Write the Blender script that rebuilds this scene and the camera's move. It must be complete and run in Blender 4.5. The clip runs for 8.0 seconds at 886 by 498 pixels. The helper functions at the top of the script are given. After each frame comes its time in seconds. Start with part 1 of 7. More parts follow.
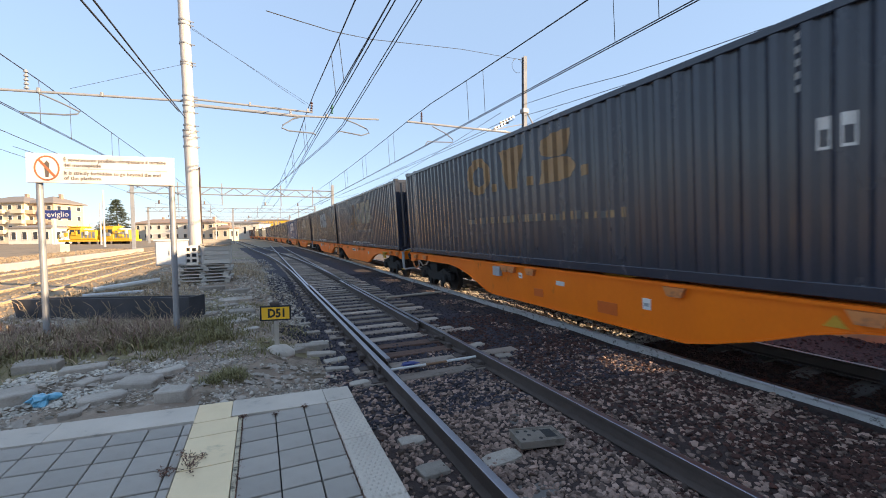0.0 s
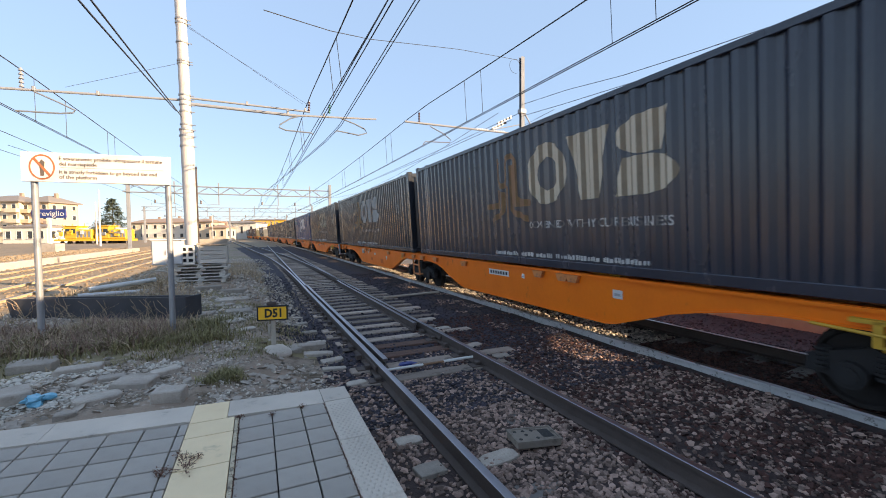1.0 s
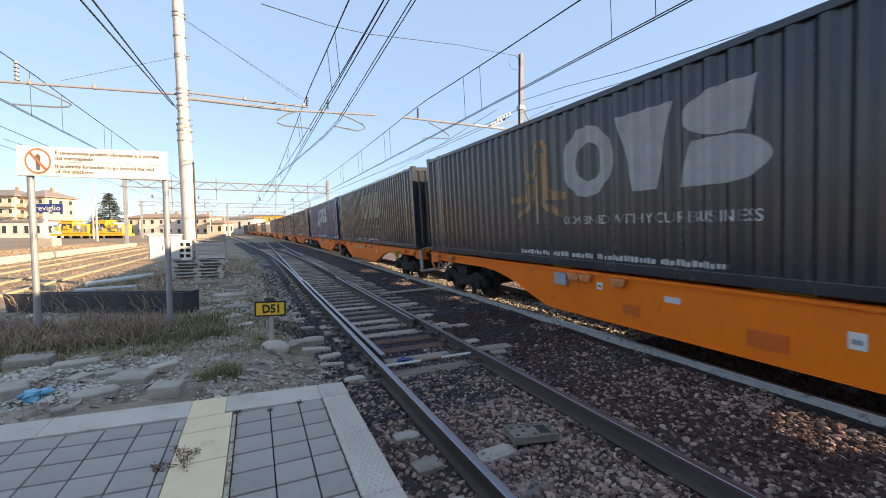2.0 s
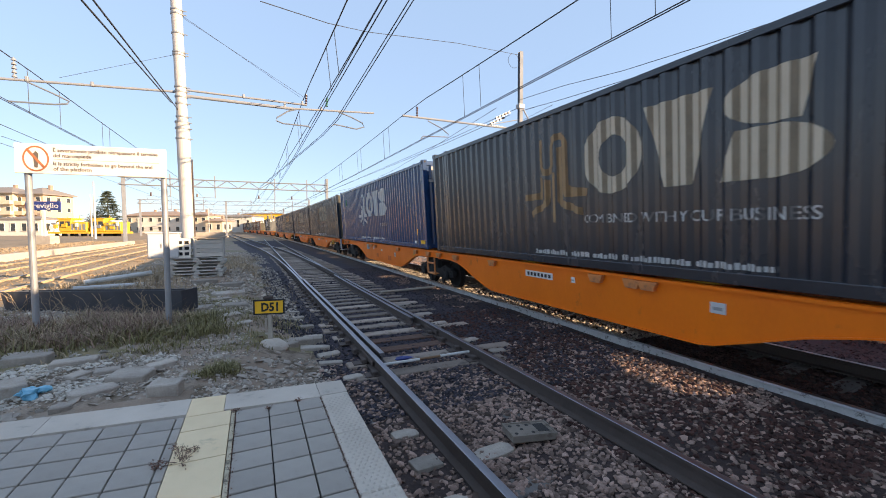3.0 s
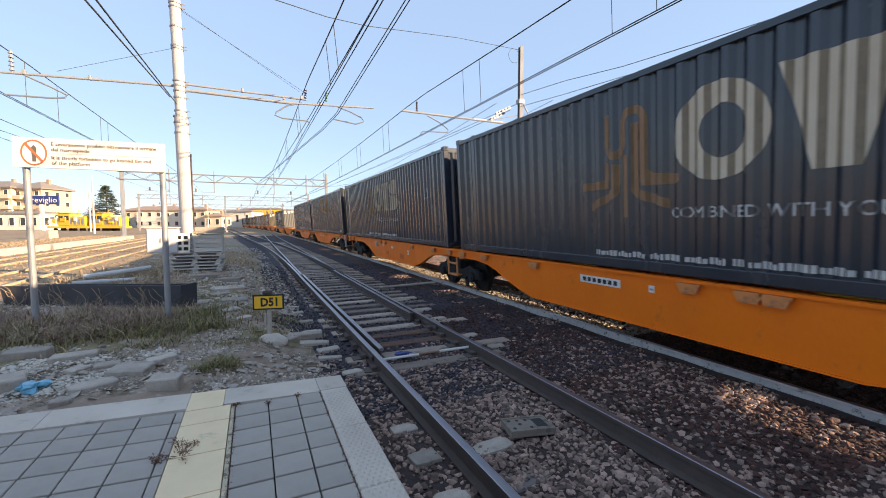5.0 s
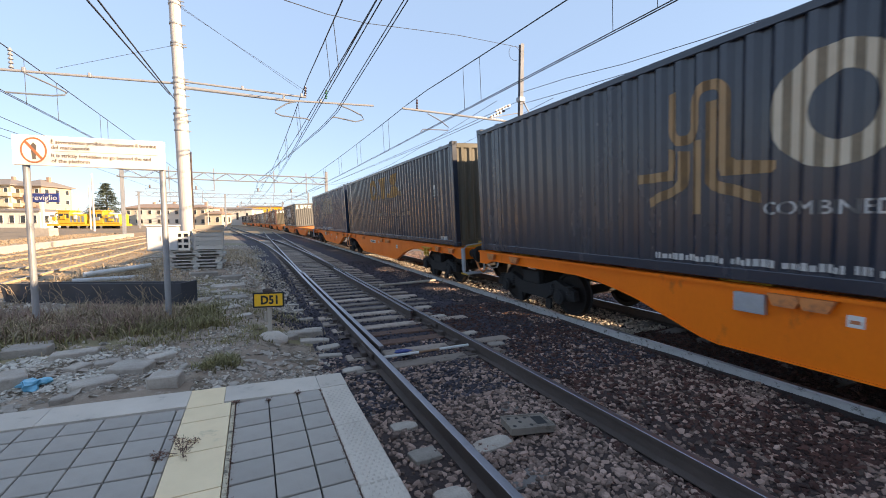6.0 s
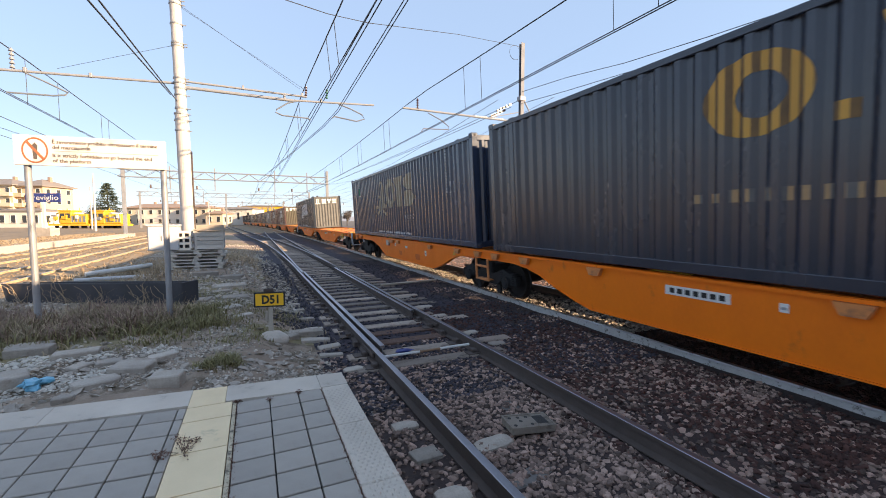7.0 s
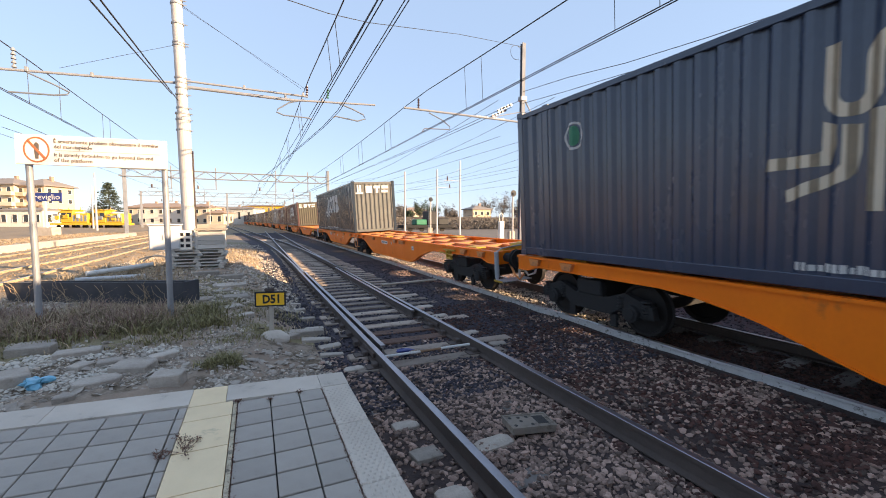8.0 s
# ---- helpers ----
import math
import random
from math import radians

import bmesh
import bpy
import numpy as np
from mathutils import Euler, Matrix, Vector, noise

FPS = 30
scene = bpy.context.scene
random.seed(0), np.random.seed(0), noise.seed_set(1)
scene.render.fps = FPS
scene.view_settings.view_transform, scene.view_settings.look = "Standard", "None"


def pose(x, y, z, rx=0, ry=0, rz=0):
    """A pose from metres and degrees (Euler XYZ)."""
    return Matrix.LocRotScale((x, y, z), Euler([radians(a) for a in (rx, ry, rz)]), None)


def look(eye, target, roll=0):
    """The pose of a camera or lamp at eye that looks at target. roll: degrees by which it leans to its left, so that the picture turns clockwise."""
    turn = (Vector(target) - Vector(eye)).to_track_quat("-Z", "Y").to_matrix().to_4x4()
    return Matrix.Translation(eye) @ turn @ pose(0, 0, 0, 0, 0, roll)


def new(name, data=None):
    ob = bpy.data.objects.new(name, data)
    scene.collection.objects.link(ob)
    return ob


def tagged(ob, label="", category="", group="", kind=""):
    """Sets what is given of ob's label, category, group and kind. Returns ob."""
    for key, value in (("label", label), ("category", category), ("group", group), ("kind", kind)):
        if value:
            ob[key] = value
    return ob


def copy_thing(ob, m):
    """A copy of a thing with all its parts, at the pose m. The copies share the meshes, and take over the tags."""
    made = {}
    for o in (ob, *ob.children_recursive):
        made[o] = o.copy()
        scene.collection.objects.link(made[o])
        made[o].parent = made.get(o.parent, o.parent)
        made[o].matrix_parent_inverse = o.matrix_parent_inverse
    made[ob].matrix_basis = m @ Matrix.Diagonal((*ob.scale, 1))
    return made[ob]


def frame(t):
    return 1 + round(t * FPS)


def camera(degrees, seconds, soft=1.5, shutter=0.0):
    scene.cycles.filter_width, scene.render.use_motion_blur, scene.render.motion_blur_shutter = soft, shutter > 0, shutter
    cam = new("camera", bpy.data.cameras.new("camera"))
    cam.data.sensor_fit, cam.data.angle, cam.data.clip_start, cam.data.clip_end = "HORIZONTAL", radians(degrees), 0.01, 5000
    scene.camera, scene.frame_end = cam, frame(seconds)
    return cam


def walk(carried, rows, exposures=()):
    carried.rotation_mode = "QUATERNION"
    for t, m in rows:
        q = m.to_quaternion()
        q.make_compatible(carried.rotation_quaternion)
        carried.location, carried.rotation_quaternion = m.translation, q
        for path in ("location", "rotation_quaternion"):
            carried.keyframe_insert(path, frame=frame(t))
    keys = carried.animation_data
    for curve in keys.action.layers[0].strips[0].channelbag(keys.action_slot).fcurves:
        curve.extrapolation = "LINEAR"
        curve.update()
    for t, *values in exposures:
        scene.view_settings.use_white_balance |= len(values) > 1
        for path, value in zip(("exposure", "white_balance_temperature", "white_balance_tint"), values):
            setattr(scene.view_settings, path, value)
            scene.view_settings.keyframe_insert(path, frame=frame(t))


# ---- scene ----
cam = camera(94.94, 8.0, soft=0.95, shutter=0.06)
EYE = Vector((0.0, 0.0, 1.80))


def gaze(yaw, pitch, roll):
    """Camera pose: degrees right of the line's direction, down, and leaning right."""
    a, b = radians(yaw), radians(pitch)
    way = Vector((math.sin(a) * math.cos(b), math.cos(a) * math.cos(b), -math.sin(b)))
    return look(EYE, EYE + way, -roll)


PATH = [(0, 24.173, 2.279, 0.595), (0.5, 24.391, 2.277, 0.527), (1, 24.537, 2.274, 0.484), (1.5, 24.685, 2.539, 0.342),
        (3, 24.933, 2.984, 0.100), (3.5, 25.007, 3.086, 0.022), (4, 25.002, 3.247, -0.060), (4.5, 25.021, 3.421, -0.055),
        (6, 25.005, 3.887, -0.113), (6.5, 24.978, 3.949, -0.078), (7, 24.898, 3.961, -0.049), (7.5, 24.857, 3.978, -0.070),
        (8, 24.798, 3.978, -0.136)]
walk(cam, [(t, gaze(a, b, c)) for t, a, b, c in PATH], exposures=[(0, 1.0, 7050, 13), (3, 1.0, 7120, 14.5), (6.5, 1.03, 7250, 15.5), (8, 1.03, 7320, 16)])

# ---- light: low winter sun behind the viewer's right shoulder ----
SUN_AZ, SUN_EL = radians(134), radians(15.5)
world = bpy.data.worlds.new("sky")
scene.world = world
world.use_nodes = True
wn = world.node_tree.nodes
sky = wn.new("ShaderNodeTexSky")
sky.sky_type = "NISHITA"
sky.sun_disc = False
sky.sun_elevation, sky.sun_rotation = SUN_EL, SUN_AZ
sky.air_density, sky.dust_density, sky.ozone_density = 0.8, 0.5, 1.3
haze = wn.new("ShaderNodeMix")   # thin winter haze evens the sky out
haze.data_type = "RGBA"
haze.inputs[0].default_value = 0.70
haze.inputs[7].default_value = (1.66, 2.5, 3.80, 1)
world.node_tree.links.new(sky.outputs[0], haze.inputs[6])
world.node_tree.links.new(haze.outputs[2], wn["Background"].inputs[0])
wn["Background"].inputs[1].default_value = 0.15
sun_data = bpy.data.lights.new("sun", "SUN")
sun_data.energy, sun_data.angle, sun_data.color = 6.4, radians(0.6), (1.0, 0.79, 0.54)
sun = new("sun", sun_data)
sun_way = Vector((math.sin(SUN_AZ) * math.cos(SUN_EL), math.cos(SUN_AZ) * math.cos(SUN_EL), math.sin(SUN_EL)))
sun.matrix_world = look(sun_way * 60, (0, 0, 0))

# ---- materials ----


def mat(name, base, rough=0.7, metal=0.0, tint=None, amount=0.5, scale=6.0, fine=60.0, bump=0.15, island=0.0, obrand=0.0,
        stain=None, stain_at=(0.55, 0.7), stain_scale=2.0, stretch=(1, 1, 1), coat=0.0, spec=0.5):
    """A surface with coarse and fine variation: base drifts to tint, stain covers patches, a fine relief."""
    m = bpy.data.materials.new(name)
    m.use_nodes = True
    n, l = m.node_tree.nodes, m.node_tree.links
    p = n["Principled BSDF"]
    tc = n.new("ShaderNodeTexCoord")
    mp = n.new("ShaderNodeMapping")
    mp.inputs["Scale"].default_value = stretch
    l.new(tc.outputs["Object"], mp.inputs[0])
    src = mp.outputs[0]

    def noise_at(s, detail=5.0, rough_=0.6):
        t = n.new("ShaderNodeTexNoise")
        t.inputs["Scale"].default_value, t.inputs["Detail"].default_value, t.inputs["Roughness"].default_value = s, detail, rough_
        l.new(src, t.inputs["Vector"])
        return t.outputs["Fac"]

    def ramp(fac, lo, hi):
        r = n.new("ShaderNodeMapRange")
        r.inputs["From Min"].default_value, r.inputs["From Max"].default_value = lo, hi
        l.new(fac, r.inputs["Value"])
        return r.outputs["Result"]

    def mix(fac, a, b, kind="MIX"):
        x = n.new("ShaderNodeMix")
        x.data_type, x.blend_type = "RGBA", kind
        for v, s in ((fac, x.inputs[0]), (a, x.inputs[6]), (b, x.inputs[7])):
            if isinstance(v, (int, float)):
                s.default_value = v
            elif isinstance(v, tuple):
                s.default_value = (*v[:3], 1)
            else:
                l.new(v, s)
        return x.outputs[2]

    big, small = noise_at(scale), noise_at(fine, 3.0)
    tint = tint or tuple(c * 0.6 for c in base)
    both = n.new("ShaderNodeMath")
    both.operation = "MULTIPLY_ADD"
    l.new(small, both.inputs[0])
    both.inputs[1].default_value = 0.5
    l.new(big, both.inputs[2])
    col = mix(ramp(both.outputs[0], 0.75 - 0.35, 0.75 + 0.35), base, tuple(b + (t - b) * min(1, amount * 1.6) for b, t in zip(base, tint)))
    if stain:
        col = mix(ramp(noise_at(stain_scale, 8.0, 0.7), *stain_at), col, stain)
    if island or obrand:
        g = n.new("ShaderNodeNewGeometry") if island else n.new("ShaderNodeObjectInfo")
        v = n.new("ShaderNodeMapRange")
        k = island or obrand
        v.inputs["To Min"].default_value, v.inputs["To Max"].default_value = 1 - k, 1 + k
        l.new(g.outputs["Random Per Island" if island else "Random"], v.inputs["Value"])
        hs = n.new("ShaderNodeHueSaturation")
        l.new(v.outputs[0], hs.inputs["Value"])
        l.new(col, hs.inputs["Color"])
        col = hs.outputs[0]
    l.new(col, p.inputs["Base Color"])
    rr = n.new("ShaderNodeMapRange")
    rr.inputs["To Min"].default_value, rr.inputs["To Max"].default_value = max(0.03, rough - 0.12), min(1, rough + 0.12)
    l.new(big, rr.inputs["Value"])
    l.new(rr.outputs[0], p.inputs["Roughness"])
    p.inputs["Metallic"].default_value = metal
    p.inputs["Specular IOR Level"].default_value = spec
    p.inputs["Coat Weight"].default_value = coat
    if bump:
        b = n.new("ShaderNodeBump")
        b.inputs["Strength"].default_value, b.inputs["Distance"].default_value = min(1, bump), 0.02
        l.new(both.outputs[0], b.inputs["Height"])
        l.new(b.outputs[0], p.inputs["Normal"])
    return m


M = {}
M["ballast"] = mat("ballast", (0.059, 0.037, 0.034), 0.95, tint=(0.025, 0.017, 0.016), scale=5, fine=70, bump=0.9, stain=(0.096, 0.058, 0.045), stain_scale=24)
M["ballast_dark"] = mat("ballast_dark", (0.043, 0.033, 0.044), 0.95, tint=(0.023, 0.017, 0.026), scale=3, fine=60, bump=0.9)
M["stone"] = mat("stone", (0.355, 0.238, 0.188), 0.9, tint=(0.118, 0.075, 0.060), scale=9, fine=90, bump=0.4, island=0.75)
M["stone_pale"] = mat("stone_pale", (0.50, 0.435, 0.365), 0.92, tint=(0.24, 0.195, 0.155), scale=9, fine=90, bump=0.4, island=0.5)
M["stone_chalk"] = mat("stone_chalk", (0.60, 0.545, 0.47), 0.95, tint=(0.38, 0.335, 0.28), scale=9, fine=90, bump=0.4, island=0.25)
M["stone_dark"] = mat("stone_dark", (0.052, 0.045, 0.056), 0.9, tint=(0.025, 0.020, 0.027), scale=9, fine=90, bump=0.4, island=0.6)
# rust-brown stones; the dark tone also paints shade between the near main rails
M["stone_rust_shade"] = mat("stone_rust_shade", (0.084, 0.036, 0.027), 0.92, tint=(0.032, 0.0145, 0.012), scale=9, fine=90, bump=0.4, island=0.6)
M["dirt"] = mat("dirt", (0.36, 0.265, 0.195), 0.95, tint=(0.16, 0.115, 0.08), scale=2.2, fine=45, bump=0.7, stain=(0.390, 0.327, 0.274), stain_at=(0.56, 0.68), stain_scale=6)
M["soil_grass"] = mat("soil_grass", (0.274, 0.212, 0.117), 0.95, tint=(0.155, 0.136, 0.063), scale=3, fine=60, bump=0.8, stain=(0.298, 0.236, 0.146), stain_scale=5)
M["gravel_far"] = mat("gravel_far", (0.36, 0.265, 0.165), 0.95, tint=(0.15, 0.105, 0.065), scale=0.8, fine=14, bump=0.6, stain=(0.16, 0.13, 0.10), stain_scale=2)
M["rail_top"] = mat("rail_top", (0.390, 0.375, 0.403), 0.38, 1.0, tint=(0.255, 0.247, 0.256), scale=3, fine=40, bump=0.03, stretch=(1.000, 0.450, 1.000))
M["rail_side"] = mat("rail_side", (0.103, 0.075, 0.063), 0.8, 0.1, tint=(0.059, 0.045, 0.039), scale=4, fine=60, bump=0.25)
M["rail_white"] = mat("rail_white", (0.52, 0.50, 0.48), 0.75, tint=(0.33, 0.315, 0.30), scale=5, fine=50, bump=0.2, stain=(0.10, 0.085, 0.075), stain_at=(0.55, 0.64), stain_scale=9)
M["sleeper"] = mat("sleeper", (0.389, 0.311, 0.253), 0.9, tint=(0.194, 0.146, 0.115), scale=4, fine=40, bump=0.5, obrand=0.45, stretch=(0.600, 1.000, 1.000), stain=(0.091, 0.067, 0.057), stain_scale=5)
M["sleeper_rust"] = mat("sleeper_rust", (0.22, 0.12, 0.085), 0.9, tint=(0.11, 0.062, 0.048), scale=4, fine=40, bump=0.5, obrand=0.4, stretch=(0.5, 4, 2), stain=(0.06, 0.042, 0.036), stain_scale=5)
M["sleeper_concrete"] = mat("sleeper_concrete", (0.20, 0.18, 0.165), 0.9, tint=(0.11, 0.095, 0.085), scale=5, fine=50, bump=0.4, obrand=0.3)
M["concrete"] = mat("concrete", (0.464, 0.400, 0.331), 0.85, tint=(0.292, 0.245, 0.198), scale=3, fine=60, bump=0.25, stain=(0.216, 0.190, 0.156), stain_at=(0.62, 0.75), stain_scale=4, obrand=0.15)
M["kerb"] = mat("kerb", (0.62, 0.532, 0.445), 0.85, tint=(0.42, 0.36, 0.30), scale=2.5, fine=120, bump=0.3, stain=(0.270, 0.240, 0.207), stain_at=(0.6, 0.78), stain_scale=5, obrand=0.06)
M["paver"] = mat("paver", (0.402, 0.352, 0.303), 0.82, tint=(0.301, 0.263, 0.225), scale=4, fine=140, bump=0.2, obrand=0.07, stain=(0.221, 0.193, 0.159), stain_at=(0.6, 0.8), stain_scale=6)
M["paver_yellow"] = mat("paver_yellow", (0.89, 0.685, 0.43), 0.82, tint=(0.74, 0.555, 0.34), scale=4, fine=120, bump=0.2, obrand=0.06, stain=(0.367, 0.300, 0.202), stain_at=(0.6, 0.8), stain_scale=5)
M["paver_border"] = mat("paver_border", (0.60, 0.50, 0.35), 0.85, tint=(0.36, 0.29, 0.20), scale=9, fine=120, bump=0.3, stain=(0.12, 0.095, 0.07), stain_at=(0.52, 0.62), stain_scale=14)
M["joint"] = mat("joint", (0.045, 0.042, 0.040), 0.95, scale=8, fine=90, bump=0.5)
for key, colr in (("black", (0.0165, 0.0215, 0.036)), ("ink", (0.0185, 0.024, 0.038)), ("charcoal", (0.0175, 0.021, 0.029)), ("night", (0.020, 0.032, 0.060)), ("blue", (0.009, 0.038, 0.110)),
                  ("slate", (0.0145, 0.022, 0.033)), ("brown", (0.085, 0.040, 0.038)), ("grey", (0.12, 0.12, 0.125))):
    M["box_" + key] = mat("box_" + key, colr, 0.25, tint=tuple(c * 1.4 + 0.003 for c in colr), amount=0.6, scale=1.2, fine=26, bump=0.04, stretch=(1, 1, 0.35),
                          stain=tuple(c * 0.6 + 0.008 for c in colr), stain_at=(0.58, 0.8), stain_scale=2.5, spec=0.65)
M["end_grey"] = mat("end_grey", (0.135, 0.135, 0.126), 0.6, tint=(0.095, 0.094, 0.086), scale=1.5, fine=30, bump=0.05, stain=(0.07, 0.066, 0.056), stain_scale=4)
M["end_beige"] = mat("end_beige", (0.092, 0.080, 0.054), 0.6, tint=(0.058, 0.051, 0.036), scale=1.5, fine=30, bump=0.05, stain=(0.074, 0.062, 0.044), stain_scale=4)
M["orange"] = mat("orange", (0.90, 0.195, 0.006), 0.5, tint=(0.72, 0.14, 0.006), scale=1.3, fine=30, bump=0.05, stain=(0.22, 0.075, 0.025), stain_at=(0.60, 0.80), stain_scale=3, stretch=(1, 1, 0.5), spec=0.28)
M["orange_faded"] = mat("orange_faded", (0.66, 0.235, 0.065), 0.6, tint=(0.50, 0.17, 0.055), scale=2, fine=30, bump=0.06, stain=(0.20, 0.09, 0.05), stain_scale=3)
M["orange_dull"] = mat("orange_dull", (0.66, 0.12, 0.008), 0.6, tint=(0.48, 0.085, 0.008), scale=4, fine=30, bump=0.05)
M["bogie"] = mat("bogie", (0.018, 0.0178, 0.019), 0.8, spec=0.3, tint=(0.028, 0.026, 0.025), scale=4, fine=40, bump=0.3)
M["wheel"] = mat("wheel", (0.026, 0.0245, 0.025), 0.7, 0.2, spec=0.25, tint=(0.03, 0.024, 0.021), scale=6, fine=50, bump=0.15)
M["step_yellow"] = mat("step_yellow", (0.60, 0.34, 0.03), 0.55, scale=5, fine=40, bump=0.05)
M["zinc"] = mat("zinc", (0.42, 0.45, 0.49), 0.5, 0.5, tint=(0.30, 0.32, 0.35), scale=6, fine=50, bump=0.05)
M["paint_white"] = mat("paint_white", (0.72, 0.71, 0.68), 0.6, tint=(0.50, 0.49, 0.47), scale=4, fine=40, bump=0.03)
M["paint_cream"] = mat("paint_cream", (0.58, 0.505, 0.39), 0.6, tint=(0.43, 0.37, 0.28), scale=3, fine=40, bump=0.03)
M["paint_gold"] = mat("paint_gold", (0.55, 0.29, 0.05), 0.6, tint=(0.45, 0.25, 0.05), scale=3, fine=40, bump=0.03)
M["paint_faded"] = mat("paint_faded", (0.40, 0.25, 0.12), 0.65, tint=(0.25, 0.16, 0.085), scale=2.5, fine=30, bump=0.03)
# darker tones painting shade onto the folded wall's slopes; the white also plain lettering
M["paint_shade_cream"] = mat("paint_shade_cream", (0.29, 0.23, 0.155), 0.65, tint=(0.17, 0.135, 0.095), amount=0.8, scale=4, fine=30, bump=0.03)
M["paint_dull_white"] = mat("paint_dull_white", (0.55, 0.55, 0.54), 0.65, tint=(0.38, 0.38, 0.38), amount=0.8, scale=4, fine=30, bump=0.03)
M["paint_shade_brown"] = mat("paint_shade_brown", (0.24, 0.13, 0.04), 0.65, tint=(0.10, 0.065, 0.04), amount=0.8, scale=4, fine=30, bump=0.03)
M["paint_rust"] = mat("paint_rust", (0.30, 0.165, 0.085), 0.65, tint=(0.18, 0.10, 0.06), scale=2.5, fine=30, bump=0.03)
M["paint_dim"] = mat("paint_dim", (0.40, 0.40, 0.39), 0.65, tint=(0.22, 0.22, 0.22), scale=3, fine=30, bump=0.03)
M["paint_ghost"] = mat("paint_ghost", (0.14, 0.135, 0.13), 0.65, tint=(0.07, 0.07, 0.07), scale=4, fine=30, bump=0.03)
M["paint_brown"] = mat("paint_brown", (0.15, 0.12, 0.10), 0.6, scale=3, fine=40, bump=0.03)
M["paint_green"] = mat("paint_green", (0.02, 0.20, 0.11), 0.6, scale=3, fine=40, bump=0.02)
M["paint_yellow"] = mat("paint_yellow", (0.97, 0.53, 0.02), 0.55, tint=(0.88, 0.45, 0.02), scale=3, fine=40, bump=0.03)
M["paint_black"] = mat("paint_black", (0.014, 0.014, 0.016), 0.6, scale=3, fine=40, bump=0.03)
M["paint_red"] = mat("paint_red", (0.50, 0.17, 0.07), 0.6, scale=3, fine=40, bump=0.03)
M["sign_white"] = mat("sign_white", (0.864, 0.785, 0.681), 0.55, tint=(0.756, 0.680, 0.580), scale=2, fine=30, bump=0.02)
M["sign_blue"] = mat("sign_blue", (0.03, 0.05, 0.22), 0.5, scale=2, fine=30, bump=0.02)
M["mast"] = mat("mast", (0.539, 0.510, 0.486), 0.6, 0.1, tint=(0.414, 0.392, 0.374), scale=1.5, fine=40, bump=0.06, stain=(0.310, 0.275, 0.246), stain_at=(0.62, 0.8), stain_scale=3)
M["mast_dark"] = mat("mast_dark", (0.17, 0.19, 0.23), 0.65, 0.0, tint=(0.12, 0.135, 0.16), scale=2, fine=40, bump=0.04)
M["duct_lid"] = mat("duct_lid", (0.27, 0.225, 0.18), 0.9, tint=(0.16, 0.13, 0.105), scale=4, fine=60, bump=0.3, stain=(0.09, 0.07, 0.055), stain_at=(0.55, 0.7), stain_scale=9)
M["gantry_grey"] = mat("gantry_grey", (0.24, 0.25, 0.275), 0.65, 0.0, tint=(0.175, 0.185, 0.20), scale=2, fine=40, bump=0.04)
M["arm_grey"] = mat("arm_grey", (0.25, 0.265, 0.30), 0.6, 0.0, tint=(0.216, 0.218, 0.225), scale=2, fine=40, bump=0.04)
M["yard"] = mat("yard", (0.17, 0.145, 0.12), 0.95, tint=(0.09, 0.078, 0.068), scale=0.6, fine=10, bump=0.6, stain=(0.24, 0.20, 0.15), stain_scale=1.5)
M["paving_far"] = mat("paving_far", (0.50, 0.40, 0.28), 0.9, tint=(0.34, 0.26, 0.17), scale=0.7, fine=14, bump=0.3, stain=(0.36, 0.27, 0.18), stain_scale=1.2)
M["bank"] = mat("bank", (0.10, 0.088, 0.078), 0.95, tint=(0.06, 0.052, 0.046), scale=0.5, fine=6, bump=0.6)
M["steel"] = mat("steel", (0.33, 0.335, 0.345), 0.55, 0.35, tint=(0.24, 0.24, 0.25), scale=5, fine=50, bump=0.05)
M["wire"] = mat("wire", (0.055, 0.055, 0.058), 0.6, 0.4, scale=5, fine=50, bump=0.0)
M["insulator"] = mat("insulator", (0.075, 0.036, 0.028), 0.3, scale=8, fine=60, bump=0.0)
M["glass_green"] = mat("glass_green", (0.06, 0.20, 0.15), 0.15, scale=8, fine=60, bump=0.0)
M["wood_grey"] = mat("wood_grey", (0.58, 0.54, 0.48), 0.9, tint=(0.38, 0.35, 0.31), scale=4, fine=50, bump=0.3, obrand=0.25, stretch=(0.6, 3, 3))
M["rubber_black"] = mat("rubber_black", (0.058, 0.060, 0.072), 0.75, tint=(0.032, 0.032, 0.034), scale=3, fine=40, bump=0.15)
M["cabinet"] = mat("cabinet", (0.562, 0.560, 0.561), 0.55, tint=(0.464, 0.470, 0.478), scale=3, fine=40, bump=0.04)
M["grass_dry"] = mat("grass_dry", (0.46, 0.345, 0.225), 0.9, tint=(0.27, 0.20, 0.125), scale=5, fine=30, bump=0.0, island=0.4)
M["grass_green"] = mat("grass_green", (0.255, 0.215, 0.095), 0.9, tint=(0.15, 0.13, 0.058), scale=5, fine=30, bump=0.0, island=0.4)
M["weed_red"] = mat("weed_red", (0.16, 0.075, 0.050), 0.9, scale=5, fine=30, bump=0.0, island=0.4)
M["weed_brown"] = mat("weed_brown", (0.30, 0.185, 0.14), 0.9, tint=(0.17, 0.105, 0.08), scale=5, fine=30, bump=0.0, island=0.4)
M["leaf_dark"] = mat("leaf_dark", (0.035, 0.055, 0.028), 0.9, tint=(0.020, 0.033, 0.018), scale=2, fine=20, bump=0.0, island=0.4)
# lighter grey-green leaves: distance haze put into the cedar's colour
M["leaf_haze"] = mat("leaf_haze", (0.085, 0.11, 0.075), 0.9, tint=(0.05, 0.07, 0.05), scale=2, fine=20, bump=0.0, island=0.4)
